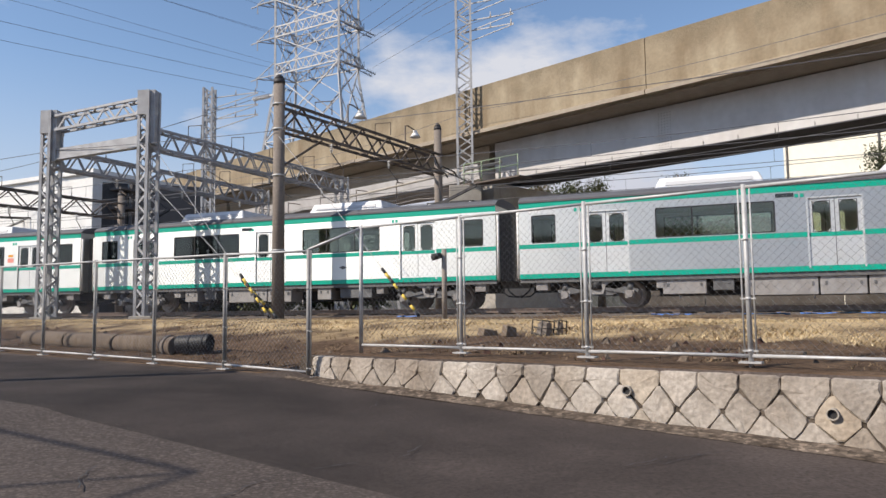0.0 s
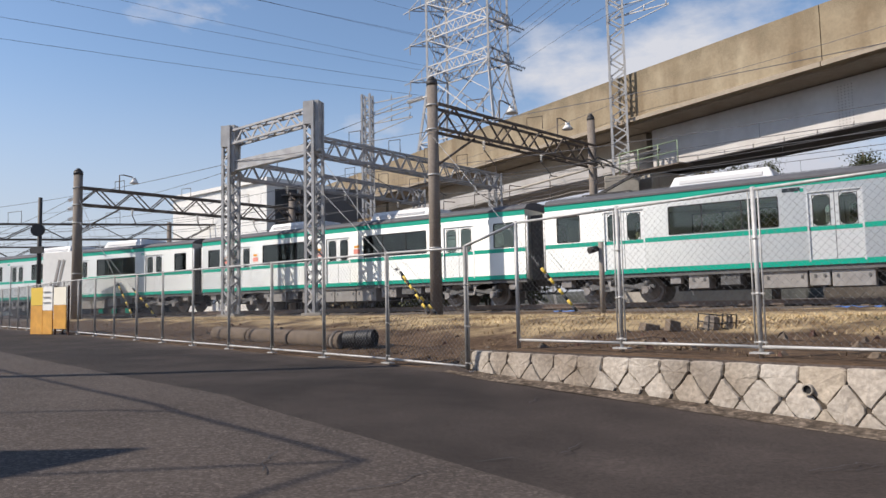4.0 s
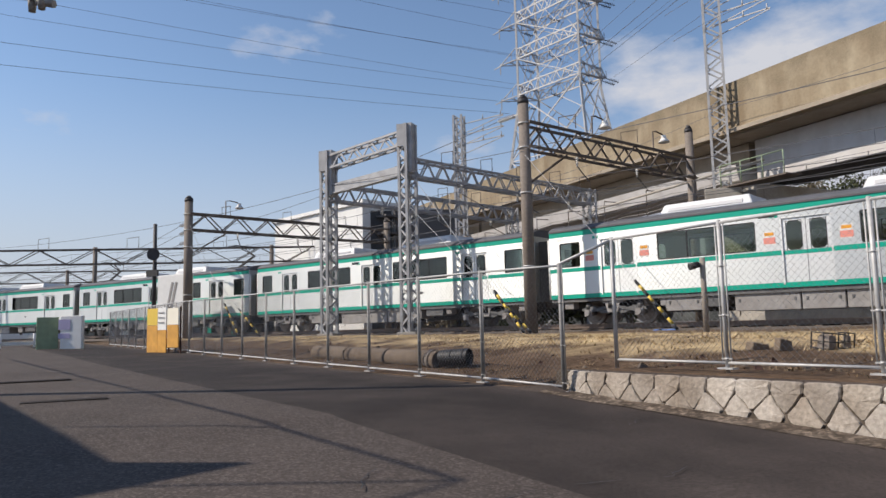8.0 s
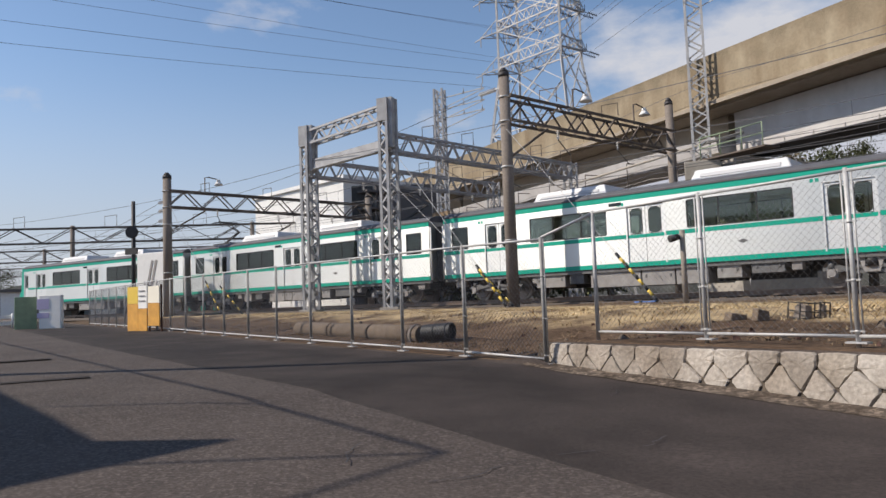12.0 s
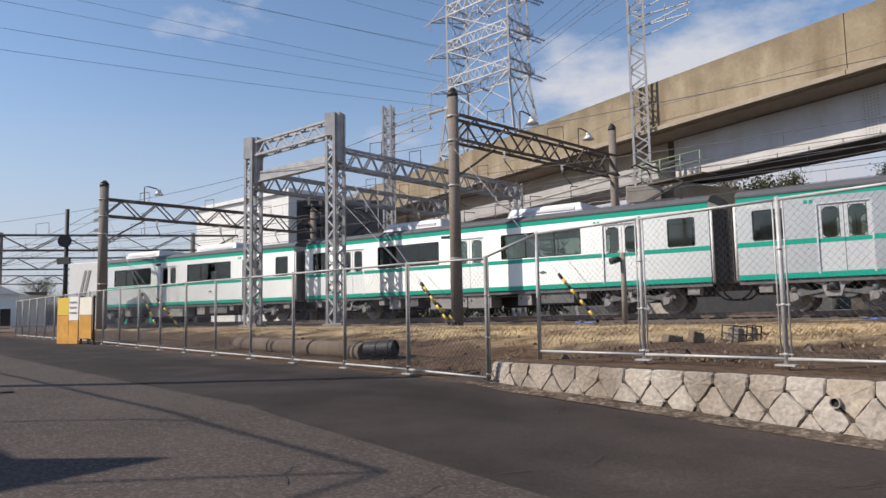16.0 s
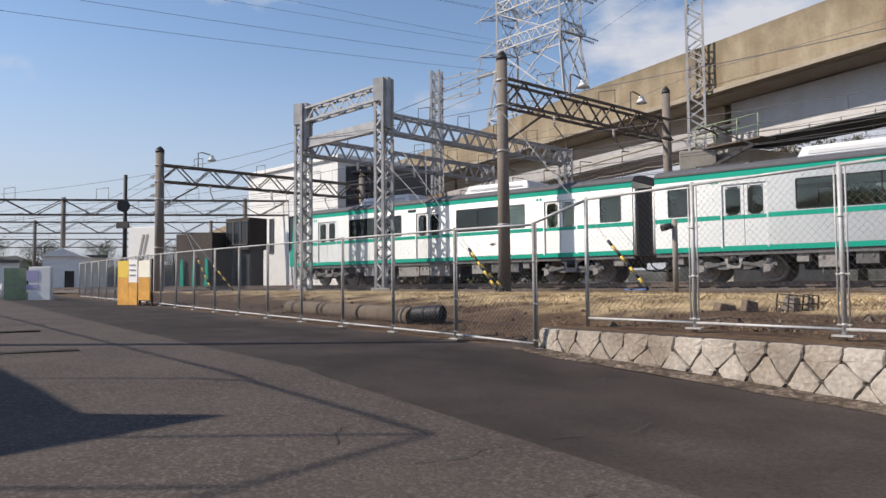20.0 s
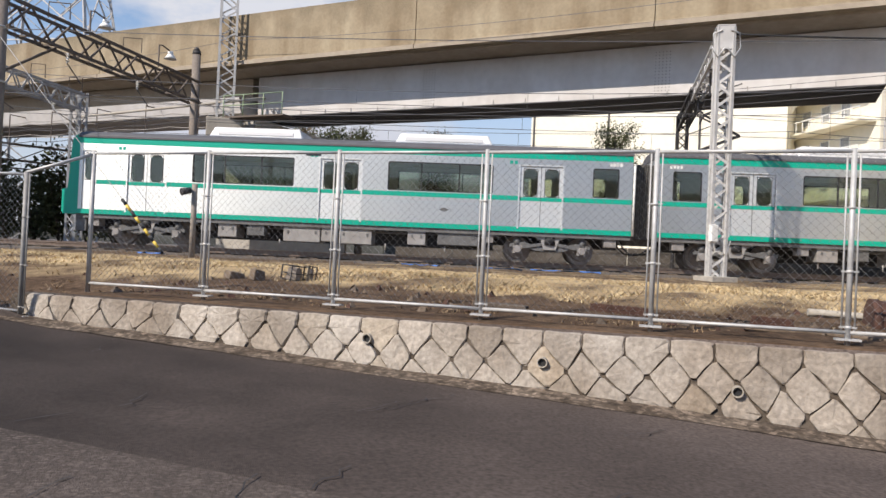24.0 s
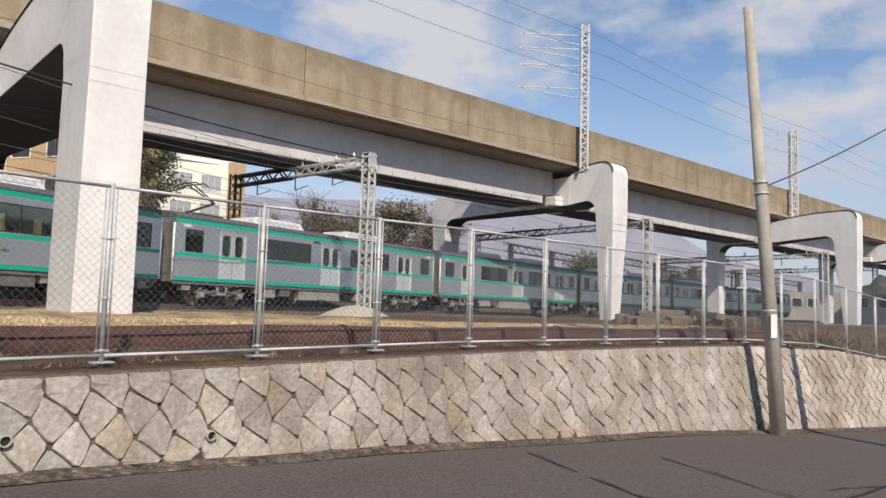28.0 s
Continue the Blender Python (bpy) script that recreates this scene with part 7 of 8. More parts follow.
def build_clutter():
    # rusty steel pipe lying behind the fence
    s0, s1, off = fence_s(-48.0, 1.9), fence_s(-108.0, 1.9), 1.9
    p = thing("steel_pipe", "long rust-brown steel pipe lying behind the fence", "pipe")
    k, pieces = s0, 0
    while k < s1 - 0.5:
        e = min(k + 5.5, s1)
        sh = Shape()
        pts = []
        for i in range(5):
            s = k + (e - k) * i / 4
            x, y, _ = FENCE.at(s, off)
            pts.append((x, y, EYE - 0.53 + 0.02 * math.sin(s)))
        sh.path_tube(pts, 0.275, 18)
        sh.tube(pts[0], Vector(pts[0]).lerp(Vector(pts[1]), 0.06), 0.295, n=18)
        part("pipe_length", sh, RUST, p)
        k = e + 0.03
    # concrete drain pipes on the bank
    a, b = Vector((-5.66, 13.5, EYE - 0.68)), Vector((-10.8, 17.0, EYE - 0.62))
    L = (b - a).length
    d = (b - a).normalized()
    n = 3
    for i in range(n):
        c = thing("concrete_pipe", "pale brown concrete drain pipe lying on the bank", "pipe", "concrete pipes")
        q, e = a + d * (L / n * i), a + d * (L / n * (i + 1) - 0.06)
        sh = Shape()
        sh.tube(q, e, 0.19, n=24, caps=False).tube(e, q, 0.15, n=24, caps=False)
        sh.tube(q, q + d * 0.02, 0.15, 0.19, n=24, caps=False)
        body = part("barrel", sh, DIRTY_CONCRETE, c)
        if i == 0:
            part("collar", Shape().tube(q + d * 0.16, q + d * 0.26, 0.212, n=24), CONCRETE_POLE_OLD, body, "worn collar")
    bb = thing("plastic_barrel", "short black plastic pipe lying on the bank", "pipe")
    sh = Shape()
    q = Vector((-4.92, 13.25, EYE - 0.60))
    e = q + Vector((-0.64, 0.10, -0.03))
    sh.tube(q, e, 0.165, n=18, caps=False).tube(e, q, 0.15, n=18, caps=False).tube(q, q + (e - q) * 0.02, 0.15, 0.165, n=18, caps=False)
    body = part("barrel", sh, BLACK, bb)
    for k in (0.12, 0.55):
        c = q.lerp(e, k)
        part("rib", Shape().tube(c, c + (e - q) * 0.06, 0.170, n=18), BLACK, body)
    # cable drum blocks and small stones
    for az, dist, z, w, h, m, lab in ((-5.6, 12.2, -0.62, 0.32, 0.25, DARK_STEEL, "dark wire crate lying in the turf"), (-6.75, 12.22, -0.6, 0.15, 0.25, DARK_STEEL, "dark wire crate lying in the turf"), (-2.75, 11.9, -0.62, 0.22, 0.19, DIRTY_CONCRETE, "small brown concrete block in the turf"), (-1.05, 12.1, -0.62, 0.30, 0.13, DIRTY_CONCRETE, "small brown concrete block in the turf")):
        o = thing("block", lab, "block", "blocks in the turf")
        q = bearing(az, dist, z)
        place = pose(q.x, q.y, ground_z(fence_s(az, 3.0), 3.0) - 0.02, 3, 5, 25)
        if m is DARK_STEEL:
            fr = Shape()
            c = [(sx * w / 2, sy * w / 2) for sx, sy in ((-1, -1), (1, -1), (1, 1), (-1, 1))]
            for a, b in zip(c, c[1:] + c[:1]):
                for z in (0.02, h * 0.5, h):
                    fr.bar((*a, z), (*b, z), 0.014)
                fr.bar((*a, 0), (*a, h), 0.016)
            part("frame", fr, m, o, at=place)
            rk = Shape()
            ring = [(math.cos(t) * w * 0.52 * (0.8 + 0.3 * noise.noise((t, az, 0))), math.sin(t) * w * 0.52 * (0.8 + 0.3 * noise.noise((t, az, 3)))) for t in [0.7 * k for k in range(9)]]
            rk.v += [(x, y, 0.0) for x, y in ring] + [(x * 0.8, y * 0.8, h * (0.88 + 0.25 * noise.noise((x * 9, y * 9, 1)))) for x, y in ring]
            for k in range(9):
                k2 = (k + 1) % 9
                rk.face((k, k2, 9 + k2, 9 + k))
            rk.face(tuple(range(9, 18)))
            part("filling", rk, CONCRETE_POLE_OLD, o, "broken grey stone", at=place)
        else:
            sh = Shape()
            sh.hexa([(-w / 2, -w / 2, 0), (w / 2, -w * 0.45, 0), (w * 0.55, w / 2, 0), (-w * 0.45, w * 0.4, 0), (-w * 0.4, -w * 0.42, h), (w * 0.42, -w * 0.4, h * 0.85), (w * 0.45, w * 0.4, h * 0.9), (-w * 0.4, w * 0.35, h)])
            part("body", sh, m, o, at=place, bevel=0.015)
    # rubbish on the soil strip behind the fence
    rng = random.Random(31)
    db = Shape()
    for i in range(260):
        fs, fn = rng.uniform(-14, 24), rng.uniform(0.3, 2.6)
        x, y, _ = FENCE.at(fs, fn)
        z = ground_z(fs, fn)
        r = rng.uniform(0.02, 0.075)
        k = len(db.v)
        pts = [Vector((rng.uniform(-1, 1), rng.uniform(-1, 1), rng.uniform(-0.6, 0.6))).normalized() * r * rng.uniform(0.6, 1.3) for _ in range(4)]
        top = Vector((x, y, z + r * 0.9))
        base = [Vector((x + r * math.cos(a + i) * rng.uniform(0.7, 1.5), y + r * math.sin(a + i) * rng.uniform(0.7, 1.5), z - 0.01)) for a in (0, 1.3, 2.6, 3.9, 5.2)]
        db.v += [tuple(p) for p in base] + [tuple(top + pts[0] * 0.6), tuple(top + pts[1] * 0.6)]
        for a in range(5):
            db.face((k + a, k + (a + 1) % 5, k + (5 if a < 3 else 6)), i % 3)
        db.face((k + 3, k + 6, k + 5), i % 3), db.face((k + 0, k + 5, k + 6), i % 3)
    tagged(part("rubble", db, (RUST, BARK, DIRTY_CONCRETE)), "small stones, wood and rusty scraps on the soil", "rubble", kind="stuff")
    for az, off, l, w, h, m, lab, cat in ((-31.7, 1.55, 0.75, 0.10, 0.05, RUST, "rusty steel bar lying on the soil", "steel bar"), (-42.3, 1.3, 0.45, 0.08, 0.05, RUST, "rusty steel bracket lying on the soil", "steel bar"), (-48.6, 2.35, 1.6, 0.09, 0.09, CONCRETE, "pale dirty pipe lying on the soil", "pipe"), (-45.0, 0.75, 1.5, 0.2, 0.05, DIRTY_CONCRETE, "pale concrete kerb lying on the soil", "kerb"), (-22.0, 1.4, 0.7, 0.2, 0.06, BARK, "weathered plank lying on the soil", "plank"), (-60.5, 1.05, 0.9, 0.12, 0.05, BARK, "weathered plank lying on the soil", "plank")):
        fs = fence_s(az, off)
        x, y, hd = FENCE.at(fs, off)
        o = thing(cat.replace(" ", "_"), lab, cat)
        sh = Shape()
        if cat == "pipe":
            sh.tube((-l / 2, 0, w / 2), (l / 2, 0, w / 2), w / 2, n=12)
        else:
            sh.box(-l / 2, l / 2, -w / 2, w / 2, 0, h)
            if m is RUST:
                sh.box(-l / 2, l / 2, -w / 2, -w / 2 + 0.012, h, h + 0.06)
        part("body", sh, m, o, at=pose(x, y, ground_z(fs, off) - 0.005, 0, 2, math.degrees(hd) + rng.uniform(-8, 8)), bevel=0.0 if cat == "pipe" else 0.01)
    # stone blocks and a heap farther along
    rng = random.Random(3)
    heap = thing("stone_heap", "heap of broken concrete and old sleepers by the track", "rubble")
    for i in range(60):
        az = rng.uniform(-105.6, -96.7)
        q = bearing(az, rng.uniform(33, 38), -0.35 + abs(rng.gauss(0, 0.25)))
        sh = Shape()
        w, l, h = rng.uniform(0.25, 0.5), rng.uniform(0.4, 1.3), rng.uniform(0.15, 0.35)
        sh.box(-l / 2, l / 2, -w / 2, w / 2, -h, h * 0.6)
        part("block", sh, DIRTY_CONCRETE, heap, at=pose(q.x, q.y, q.z, rng.uniform(-14, 14), rng.uniform(-14, 14), rng.uniform(0, 180)))
    md = thing("sand_mound", "low mound of pale sand beside the track", "mound")
    sh = Shape()
    c = bearing(-76.08, 31.0, -0.42)
    n, m = 24, 7
    for j in range(m):
        r = j / (m - 1)
        for i in range(n):
            an = 2 * math.pi * i / n
            rr = r * (1 + 0.12 * noise.noise((math.cos(an), math.sin(an), 2)))
            sh.v.append((c.x + math.cos(an) * 2.1 * rr, c.y + math.sin(an) * 1.8 * rr, c.z + 0.55 * (1 - r * r) ** 1.3 + 0.03 * noise.noise((i, j, 0)) - 0.05 * r))
    for j in range(m - 1):
        for i in range(n):
            k = (i + 1) % n
            sh.face((j * n + i, (j + 1) * n + i, (j + 1) * n + k, j * n + k), 0, True)
    part("heap", sh, mat("pale_sand", (0.45, 0.40, 0.32), 0.95, grain=14, vary=0.2, bump=0.5), md)
    # guarded guy wires
    for az0, d0, top in ((4.2, 24.2, bearing(15.4, 26.8, 6.4)), (15.9, 26.0, bearing(24.6, 30.8, 6.6)), (15.3, 26.2, bearing(24.9, 30.6, 5.2)), (38.2, 41.0, bearing(41.9, 43.7, 6.2)), (36.6, 40.2, bearing(41.9, 43.7, 5.0))):
        g = thing("guy_wire", "steel guy wire with a yellow and black striped guard", "guy wire", "guy wires")
        q = bearing(az0, d0, -0.36)
        sh = Shape()
        sh.tube(q, top, 0.012, n=5)
        part("wire", sh, GALV, g)
        dd = (top - q).normalized()
        for i in range(9):
            sh = Shape().tube(q + dd * (0.1 + i * 0.24), q + dd * (0.34 + i * 0.24), 0.05, n=9)
            part("stripe", sh, YELLOW if i % 2 else BLACK, g)
    # short signal post
    sp = thing("signal_post", "short grey track-side post with a small lamp box", "post")
    q = bearing(2.29, 22.6, -0.4)
    sh = Shape().tube(q, q + Vector((0, 0, 2.25)), 0.085, 0.08, n=12)
    part("post", sh, CONCRETE_POLE, sp)
    sh = Shape().tube(q + Vector((-0.1, -0.05, 2.05)), q + Vector((-0.36, -0.2, 1.98)), 0.09, 0.11, n=12)
    part("lamp", sh, DARK_STEEL, sp)
    # tarpaulins by the track
    for s, off, l, w in ((6.05, 22.1, 1.25, 0.45), (8.3, 20.7, 1.2, 0.40), (10.4, 20.6, 2.2, 0.30), (-2.2, 24.3, 0.7, 0.5)):
        o = thing("tarpaulin", "crumpled blue tarpaulin on the ballast", "tarpaulin", "tarpaulins")
        x, y, h = s, off, radians(-20)
        sh = Shape()
        nx, ny = 9, 5
        for i in range(nx):
            for j in range(ny):
                sh.v.append((l * (i / (nx - 1) - 0.5), w * (j / (ny - 1) - 0.5), 0.05 + 0.06 * noise.noise((i * 0.8, j * 0.9, s))))
        for i in range(nx - 1):
            for j in range(ny - 1):
                a0 = i * ny + j
                sh.face((a0, a0 + ny, a0 + ny + 1, a0 + 1))
        part("sheet", sh, TARP, o, at=pose(x, y, EYE - 0.33, 0, 0, math.degrees(h)))
    # orange and white board at the fence's far end
    sg = thing("site_board", "orange and white notice board tied to the fence", "board")
    a, b = bearing(44.75, 28.9, 0), bearing(42.6, 27.0, 0)
    ux = (b - a)
    for k0, k1, z0, z1, m in ((0, 0.34, -0.68, 0.30, BOARD_ORANGE), (0.35, 0.62, -0.68, 0.12, BOARD_ORANGE), (0, 0.34, 0.31, 0.92, YELLOW), (0.35, 0.62, 0.13, 0.94, WHITE), (0.66, 1.0, -0.5, 0.3, BOARD_ORANGE), (0.66, 1.0, 0.31, 0.9, CREAM)):
        p0, p1 = a + ux * k0, a + ux * k1
        sh = Shape()
        sh.bar((p0.x, p0.y, EYE + (z0 + z1) / 2), (p1.x, p1.y, EYE + (z0 + z1) / 2), 0.04, z1 - z0)
        part("panel", sh, m, sg)
    sh = Shape()
    for k in (0, 0.38, 0.64, 1.0):
        p0 = a + ux * k
        sh.bar((p0.x + 0.03, p0.y + 0.06, EYE - 0.72), (p0.x + 0.03, p0.y + 0.06, EYE + 0.95), 0.05)
    part("frame", sh, RUST, sg)
    for i in range(3):
        p0, p1 = a + ux * 0.38, a + ux * 0.58
        o = Vector((-0.02, -0.04, 0))
        part("writing_bar", Shape().bar((p0.x + o.x, p0.y + o.y, EYE + 0.40 + 0.18 * i), (p1.x + o.x, p1.y + o.y, EYE + 0.40 + 0.18 * i), 0.015, 0.03), BOX_GREY, sg)
    # vending board, container and guard rail down the road
    vb = thing("notice_case", "white framed notice case with purple print by the road", "board")
    a, b = bearing(50.35, 39.8, 0), bearing(49.0, 39.2, 0)
    part("case", Shape().bar((a.x, a.y, EYE + 0.15), (b.x, b.y, EYE + 0.15), 0.25, 1.65), WHITE, vb, bevel=0.03)
    PURPLE = mat("purple_print", (0.42, 0.38, 0.56), 0.6, vary=0.05)
    for z, h in ((0.55, 0.5), (0.0, 0.25)):
        c0, c1 = a.lerp(b, 0.15), a.lerp(b, 0.7)
        part("print", Shape().bar((c0.x - 0.2, c0.y - 0.2, EYE + z), (c1.x - 0.2, c1.y - 0.2, EYE + z), 0.02, h), PURPLE, vb)
    ct = thing("container", "pale green steel container by the road", "container")
    a, b = bearing(51.9, 40.4, 0), bearing(50.55, 40.4, 0)
    part("body", Shape().bar((a.x, a.y, EYE + 0.13), (b.x, b.y, EYE + 0.13), 0.7, 1.6), PALE_GREEN, ct, bevel=0.03)
    gr = thing("guard_rail", "white steel guard rail beside the road", "guard rail")
    for z in (0.0, -0.35):
        a, b = bearing(60, 44, z), bearing(51.8, 46, z)
        part("rail", Shape().bar(a, b, 0.06, 0.2), WHITE, gr)
    for k in range(5):
        q = bearing(60 - 2 * k, 44.1 + 0.4 * k, -0.7)
        part("post", Shape().tube(q, q + Vector((0, 0, 0.9)), 0.06, n=8), WHITE, gr)
    # round signal disc on a post
    ds = thing("signal", "dark round signal disc on a post by the yard", "signal")
    q = bearing(44.35, 42, -0.6)
    part("post", Shape().tube(q, q + Vector((0, 0, 6.6)), 0.12, 0.1, n=10), DARK_STEEL, ds)
    c = q + Vector((0, 0, 4.9))
    part("disc", Shape().tube(c + Vector((0.1, -0.25, 0)), c + Vector((0.05, -0.14, 0)), 0.33, n=22), DARK_STEEL, ds)
    part("disc_bracket", Shape().box(c.x - 0.4, c.x + 0.4, c.y - 0.2, c.y - 0.1, c.z - 1.2, c.z - 0.85), DARK_STEEL, ds)
    # roadside utility poles
    up = thing("utility_pole", "leaning round concrete utility pole at the foot of the wall", "utility pole", "utility poles")
    a, b = bearing(-107.35, 17.3, -2.75), bearing(-105.5, 17.5, 7.1)
    part("pole", Shape().tube(a, b, 0.17, 0.105, n=18), CONCRETE, up)
    for k in (0.56, 0.585, 0.30):
        c = a.lerp(b, k)
        part("band", Shape().tube(c, c + (b - a).normalized() * 0.05, 0.155, n=18), GALV, up)
    c = a.lerp(b, 0.27)
    part("number_plate", Shape().box(c.x - 0.2, c.x - 0.17, c.y - 0.06, c.y + 0.06, c.z - 0.25, c.z + 0.25), WHITE, up, "small white plate")
    c = a.lerp(b, 0.575)
    s = Shape()
    far = bearing(-119.5, 33, 9.6)
    sag_wire(s, c, far, 0.3, 0.02)
    part("wire", s, WIRE, up)
    u2 = thing("utility_pole", "round concrete utility pole with a bracket and insulators beside the road", "utility pole", "utility poles")
    a = bearing(60.0, 14.2, -1.0)
    part("pole", Shape().tube(a, a + Vector((0, 0, 9.5)), 0.17, 0.11, n=16), CONCRETE_POLE, u2)
    e = bearing(52.6, 14.0, 5.95)
    s = Shape()
    s.bar((a.x, a.y, EYE + 5.7), e, 0.06)
    part("bracket", s, GALV, u2)
    s = Shape()
    for dx in (-0.12, 0.12):
        s.tube(e + Vector((dx, 0, -0.22)), e + Vector((dx, 0, 0.1)), 0.06, 0.09, n=10)
    s.tube(e + Vector((0, 0, -0.05)), e + Vector((0.3, 0.1, -0.12)), 0.07, n=10)
    part("insulator", s, BOX_GREY, u2)
    s = Shape()
    # unseen wires added towards the sun, so that their thin shades fall on the asphalt
    lift = Vector((SUN_X, SUN_Y, 0)) * (1 / math.tan(SUN_EL)) + Vector((0, 0, 1))
    for (x0, y0), (x1, y1), h, r in (((-19.6, 15.28), (-1.96, 5.08), 7.0, 0.030), ((-14.89, 11.61), (-6.0, 13.09), 9.5, 0.032), ((-6.68, 5.61), (-4.45, 6.44), 7.0, 0.022), ((-3.92, 4.13), (-1.96, 5.08), 7.2, 0.022), ((-2.65, 3.44), (-1.96, 5.08), 7.4, 0.024), ((-3.75, 2.94), (-2.65, 3.44), 7.3, 0.024)):
        p, q = Vector((x0, y0, EYE - 1.06)), Vector((x1, y1, EYE - 1.16))
        d = (q - p).normalized()
        sw = thing("shade_cable", "unseen cable placed to cast a thin shade on the road", "wire", "service wires")
        part("line", Shape().tube(p - d * 1.5 + lift * h, q + lift * h, r, n=6), WIRE, sw)
    u3 = thing("utility_pole", "tall round concrete utility pole across the road", "utility pole", "utility poles")
    q = bearing(-122.12, 16.0, -3.0)
    part("pole", Shape().tube(q, q + Vector((0.2, 0, 9.5)), 0.17, 0.11, n=16), CONCRETE_POLE, u3)
    # sealed joints in the road
    for (x0, y0), (x1, y1), wd in (((10.26, 0.09), (6.4, -1.8), 0.035), ((11.04, -1.8), (7.6, -3.3), 0.03), ((12.6, -6.15), (7.3, -2.1), 0.04), ((9.6, -3.4), (10.6, -4.9), 0.025)):
        o = thing("road_joint", "dark tar-sealed joint across the asphalt", "road joint", "road joints", kind="structure")
        sh = Shape()
        n = 14
        ln = Vector((y0 - y1, x1 - x0)).normalized()
        for i in range(n + 1):
            x, y = x0 + (x1 - x0) * i / n, y0 + (y1 - y0) * i / n
            k = min((math.hypot(FENCE.at(m * 0.5, -3)[0] - x, FENCE.at(m * 0.5, -3)[1] - y), m * 0.5) for m in range(0, 90))[1]
            o1 = 0.03 * noise.noise((i * 0.7, x0, 1))
            hw = wd * (0.6 + 0.5 * noise.noise((i * 1.3, y0, 2)))
            for sg in (-1, 1):
                sh.v.append((x + ln.x * (o1 + sg * hw), y + ln.y * (o1 + sg * hw), road_z(k) + 0.016))
        for i in range(n):
            sh.face((2 * i, 2 * i + 1, 2 * i + 3, 2 * i + 2))
        part("seal", sh, TAR, o)
    # dark rectangles and cracks in the old asphalt
    for az, t, l, w in ((50.0, 11.6, 1.1, 0.28), (52.2, 16.0, 1.4, 0.35)):
        o = thing("dark_rectangle", "small dark rectangle on the asphalt", "road patch", "road patches", kind="structure")
        q = bearing(az, t)
        s = fence_s(az, -(0.0))
        sh = Shape().box(-l / 2, l / 2, -w / 2, w / 2, 0, 0.006)
        best = min((math.hypot(FENCE.at(k * 0.5, -6)[0] - q.x, FENCE.at(k * 0.5, -6)[1] - q.y), k * 0.5) for k in range(-100, 20))[1]
        part("patch", sh, ASPHALT_NEW, o, at=pose(q.x, q.y, road_z(best) + 0.012, 0, 0, 50))
    rng = random.Random(12)
    for x, y, h, n in CRACKS + ((-1.8, 4.3, 60, 8), (-2.5, 4.5, 100, 6), (3.1, 4.9, 30, 7), (1.9, 3.3, 40, 7), (0.2, 3.6, 80, 6), (-0.9, 3.4, 75, 8)):
        o = thing("road_crack", "thin branching crack in the asphalt", "crack", "road cracks", kind="structure")
        sh = Shape()
        ang = radians(h)
        p0 = Vector((x, y))
        for i in range(n):
            ang = radians(h) + rng.uniform(-0.55, 0.55)
            ln = rng.uniform(0.06, 0.13)
            p1 = p0 + Vector((math.cos(ang), math.sin(ang))) * ln
            best = [min((math.hypot(FENCE.at(k * 0.5, -5)[0] - v.x, FENCE.at(k * 0.5, -5)[1] - v.y), k * 0.5) for k in range(-40, 60))[1] for v in (p0, p1)]
            nn = Vector((-(p1 - p0).y, (p1 - p0).x)).normalized() * rng.uniform(0.002, 0.006)
            z0, z1 = road_z(best[0]) + 0.018, road_z(best[1]) + 0.018
            sh.poly([(p0.x - nn.x, p0.y - nn.y, z0), (p1.x - nn.x, p1.y - nn.y, z1), (p1.x + nn.x, p1.y + nn.y, z1), (p0.x + nn.x, p0.y + nn.y, z0)])
            p0 = p1
        part("crack", sh, BLACK, o)


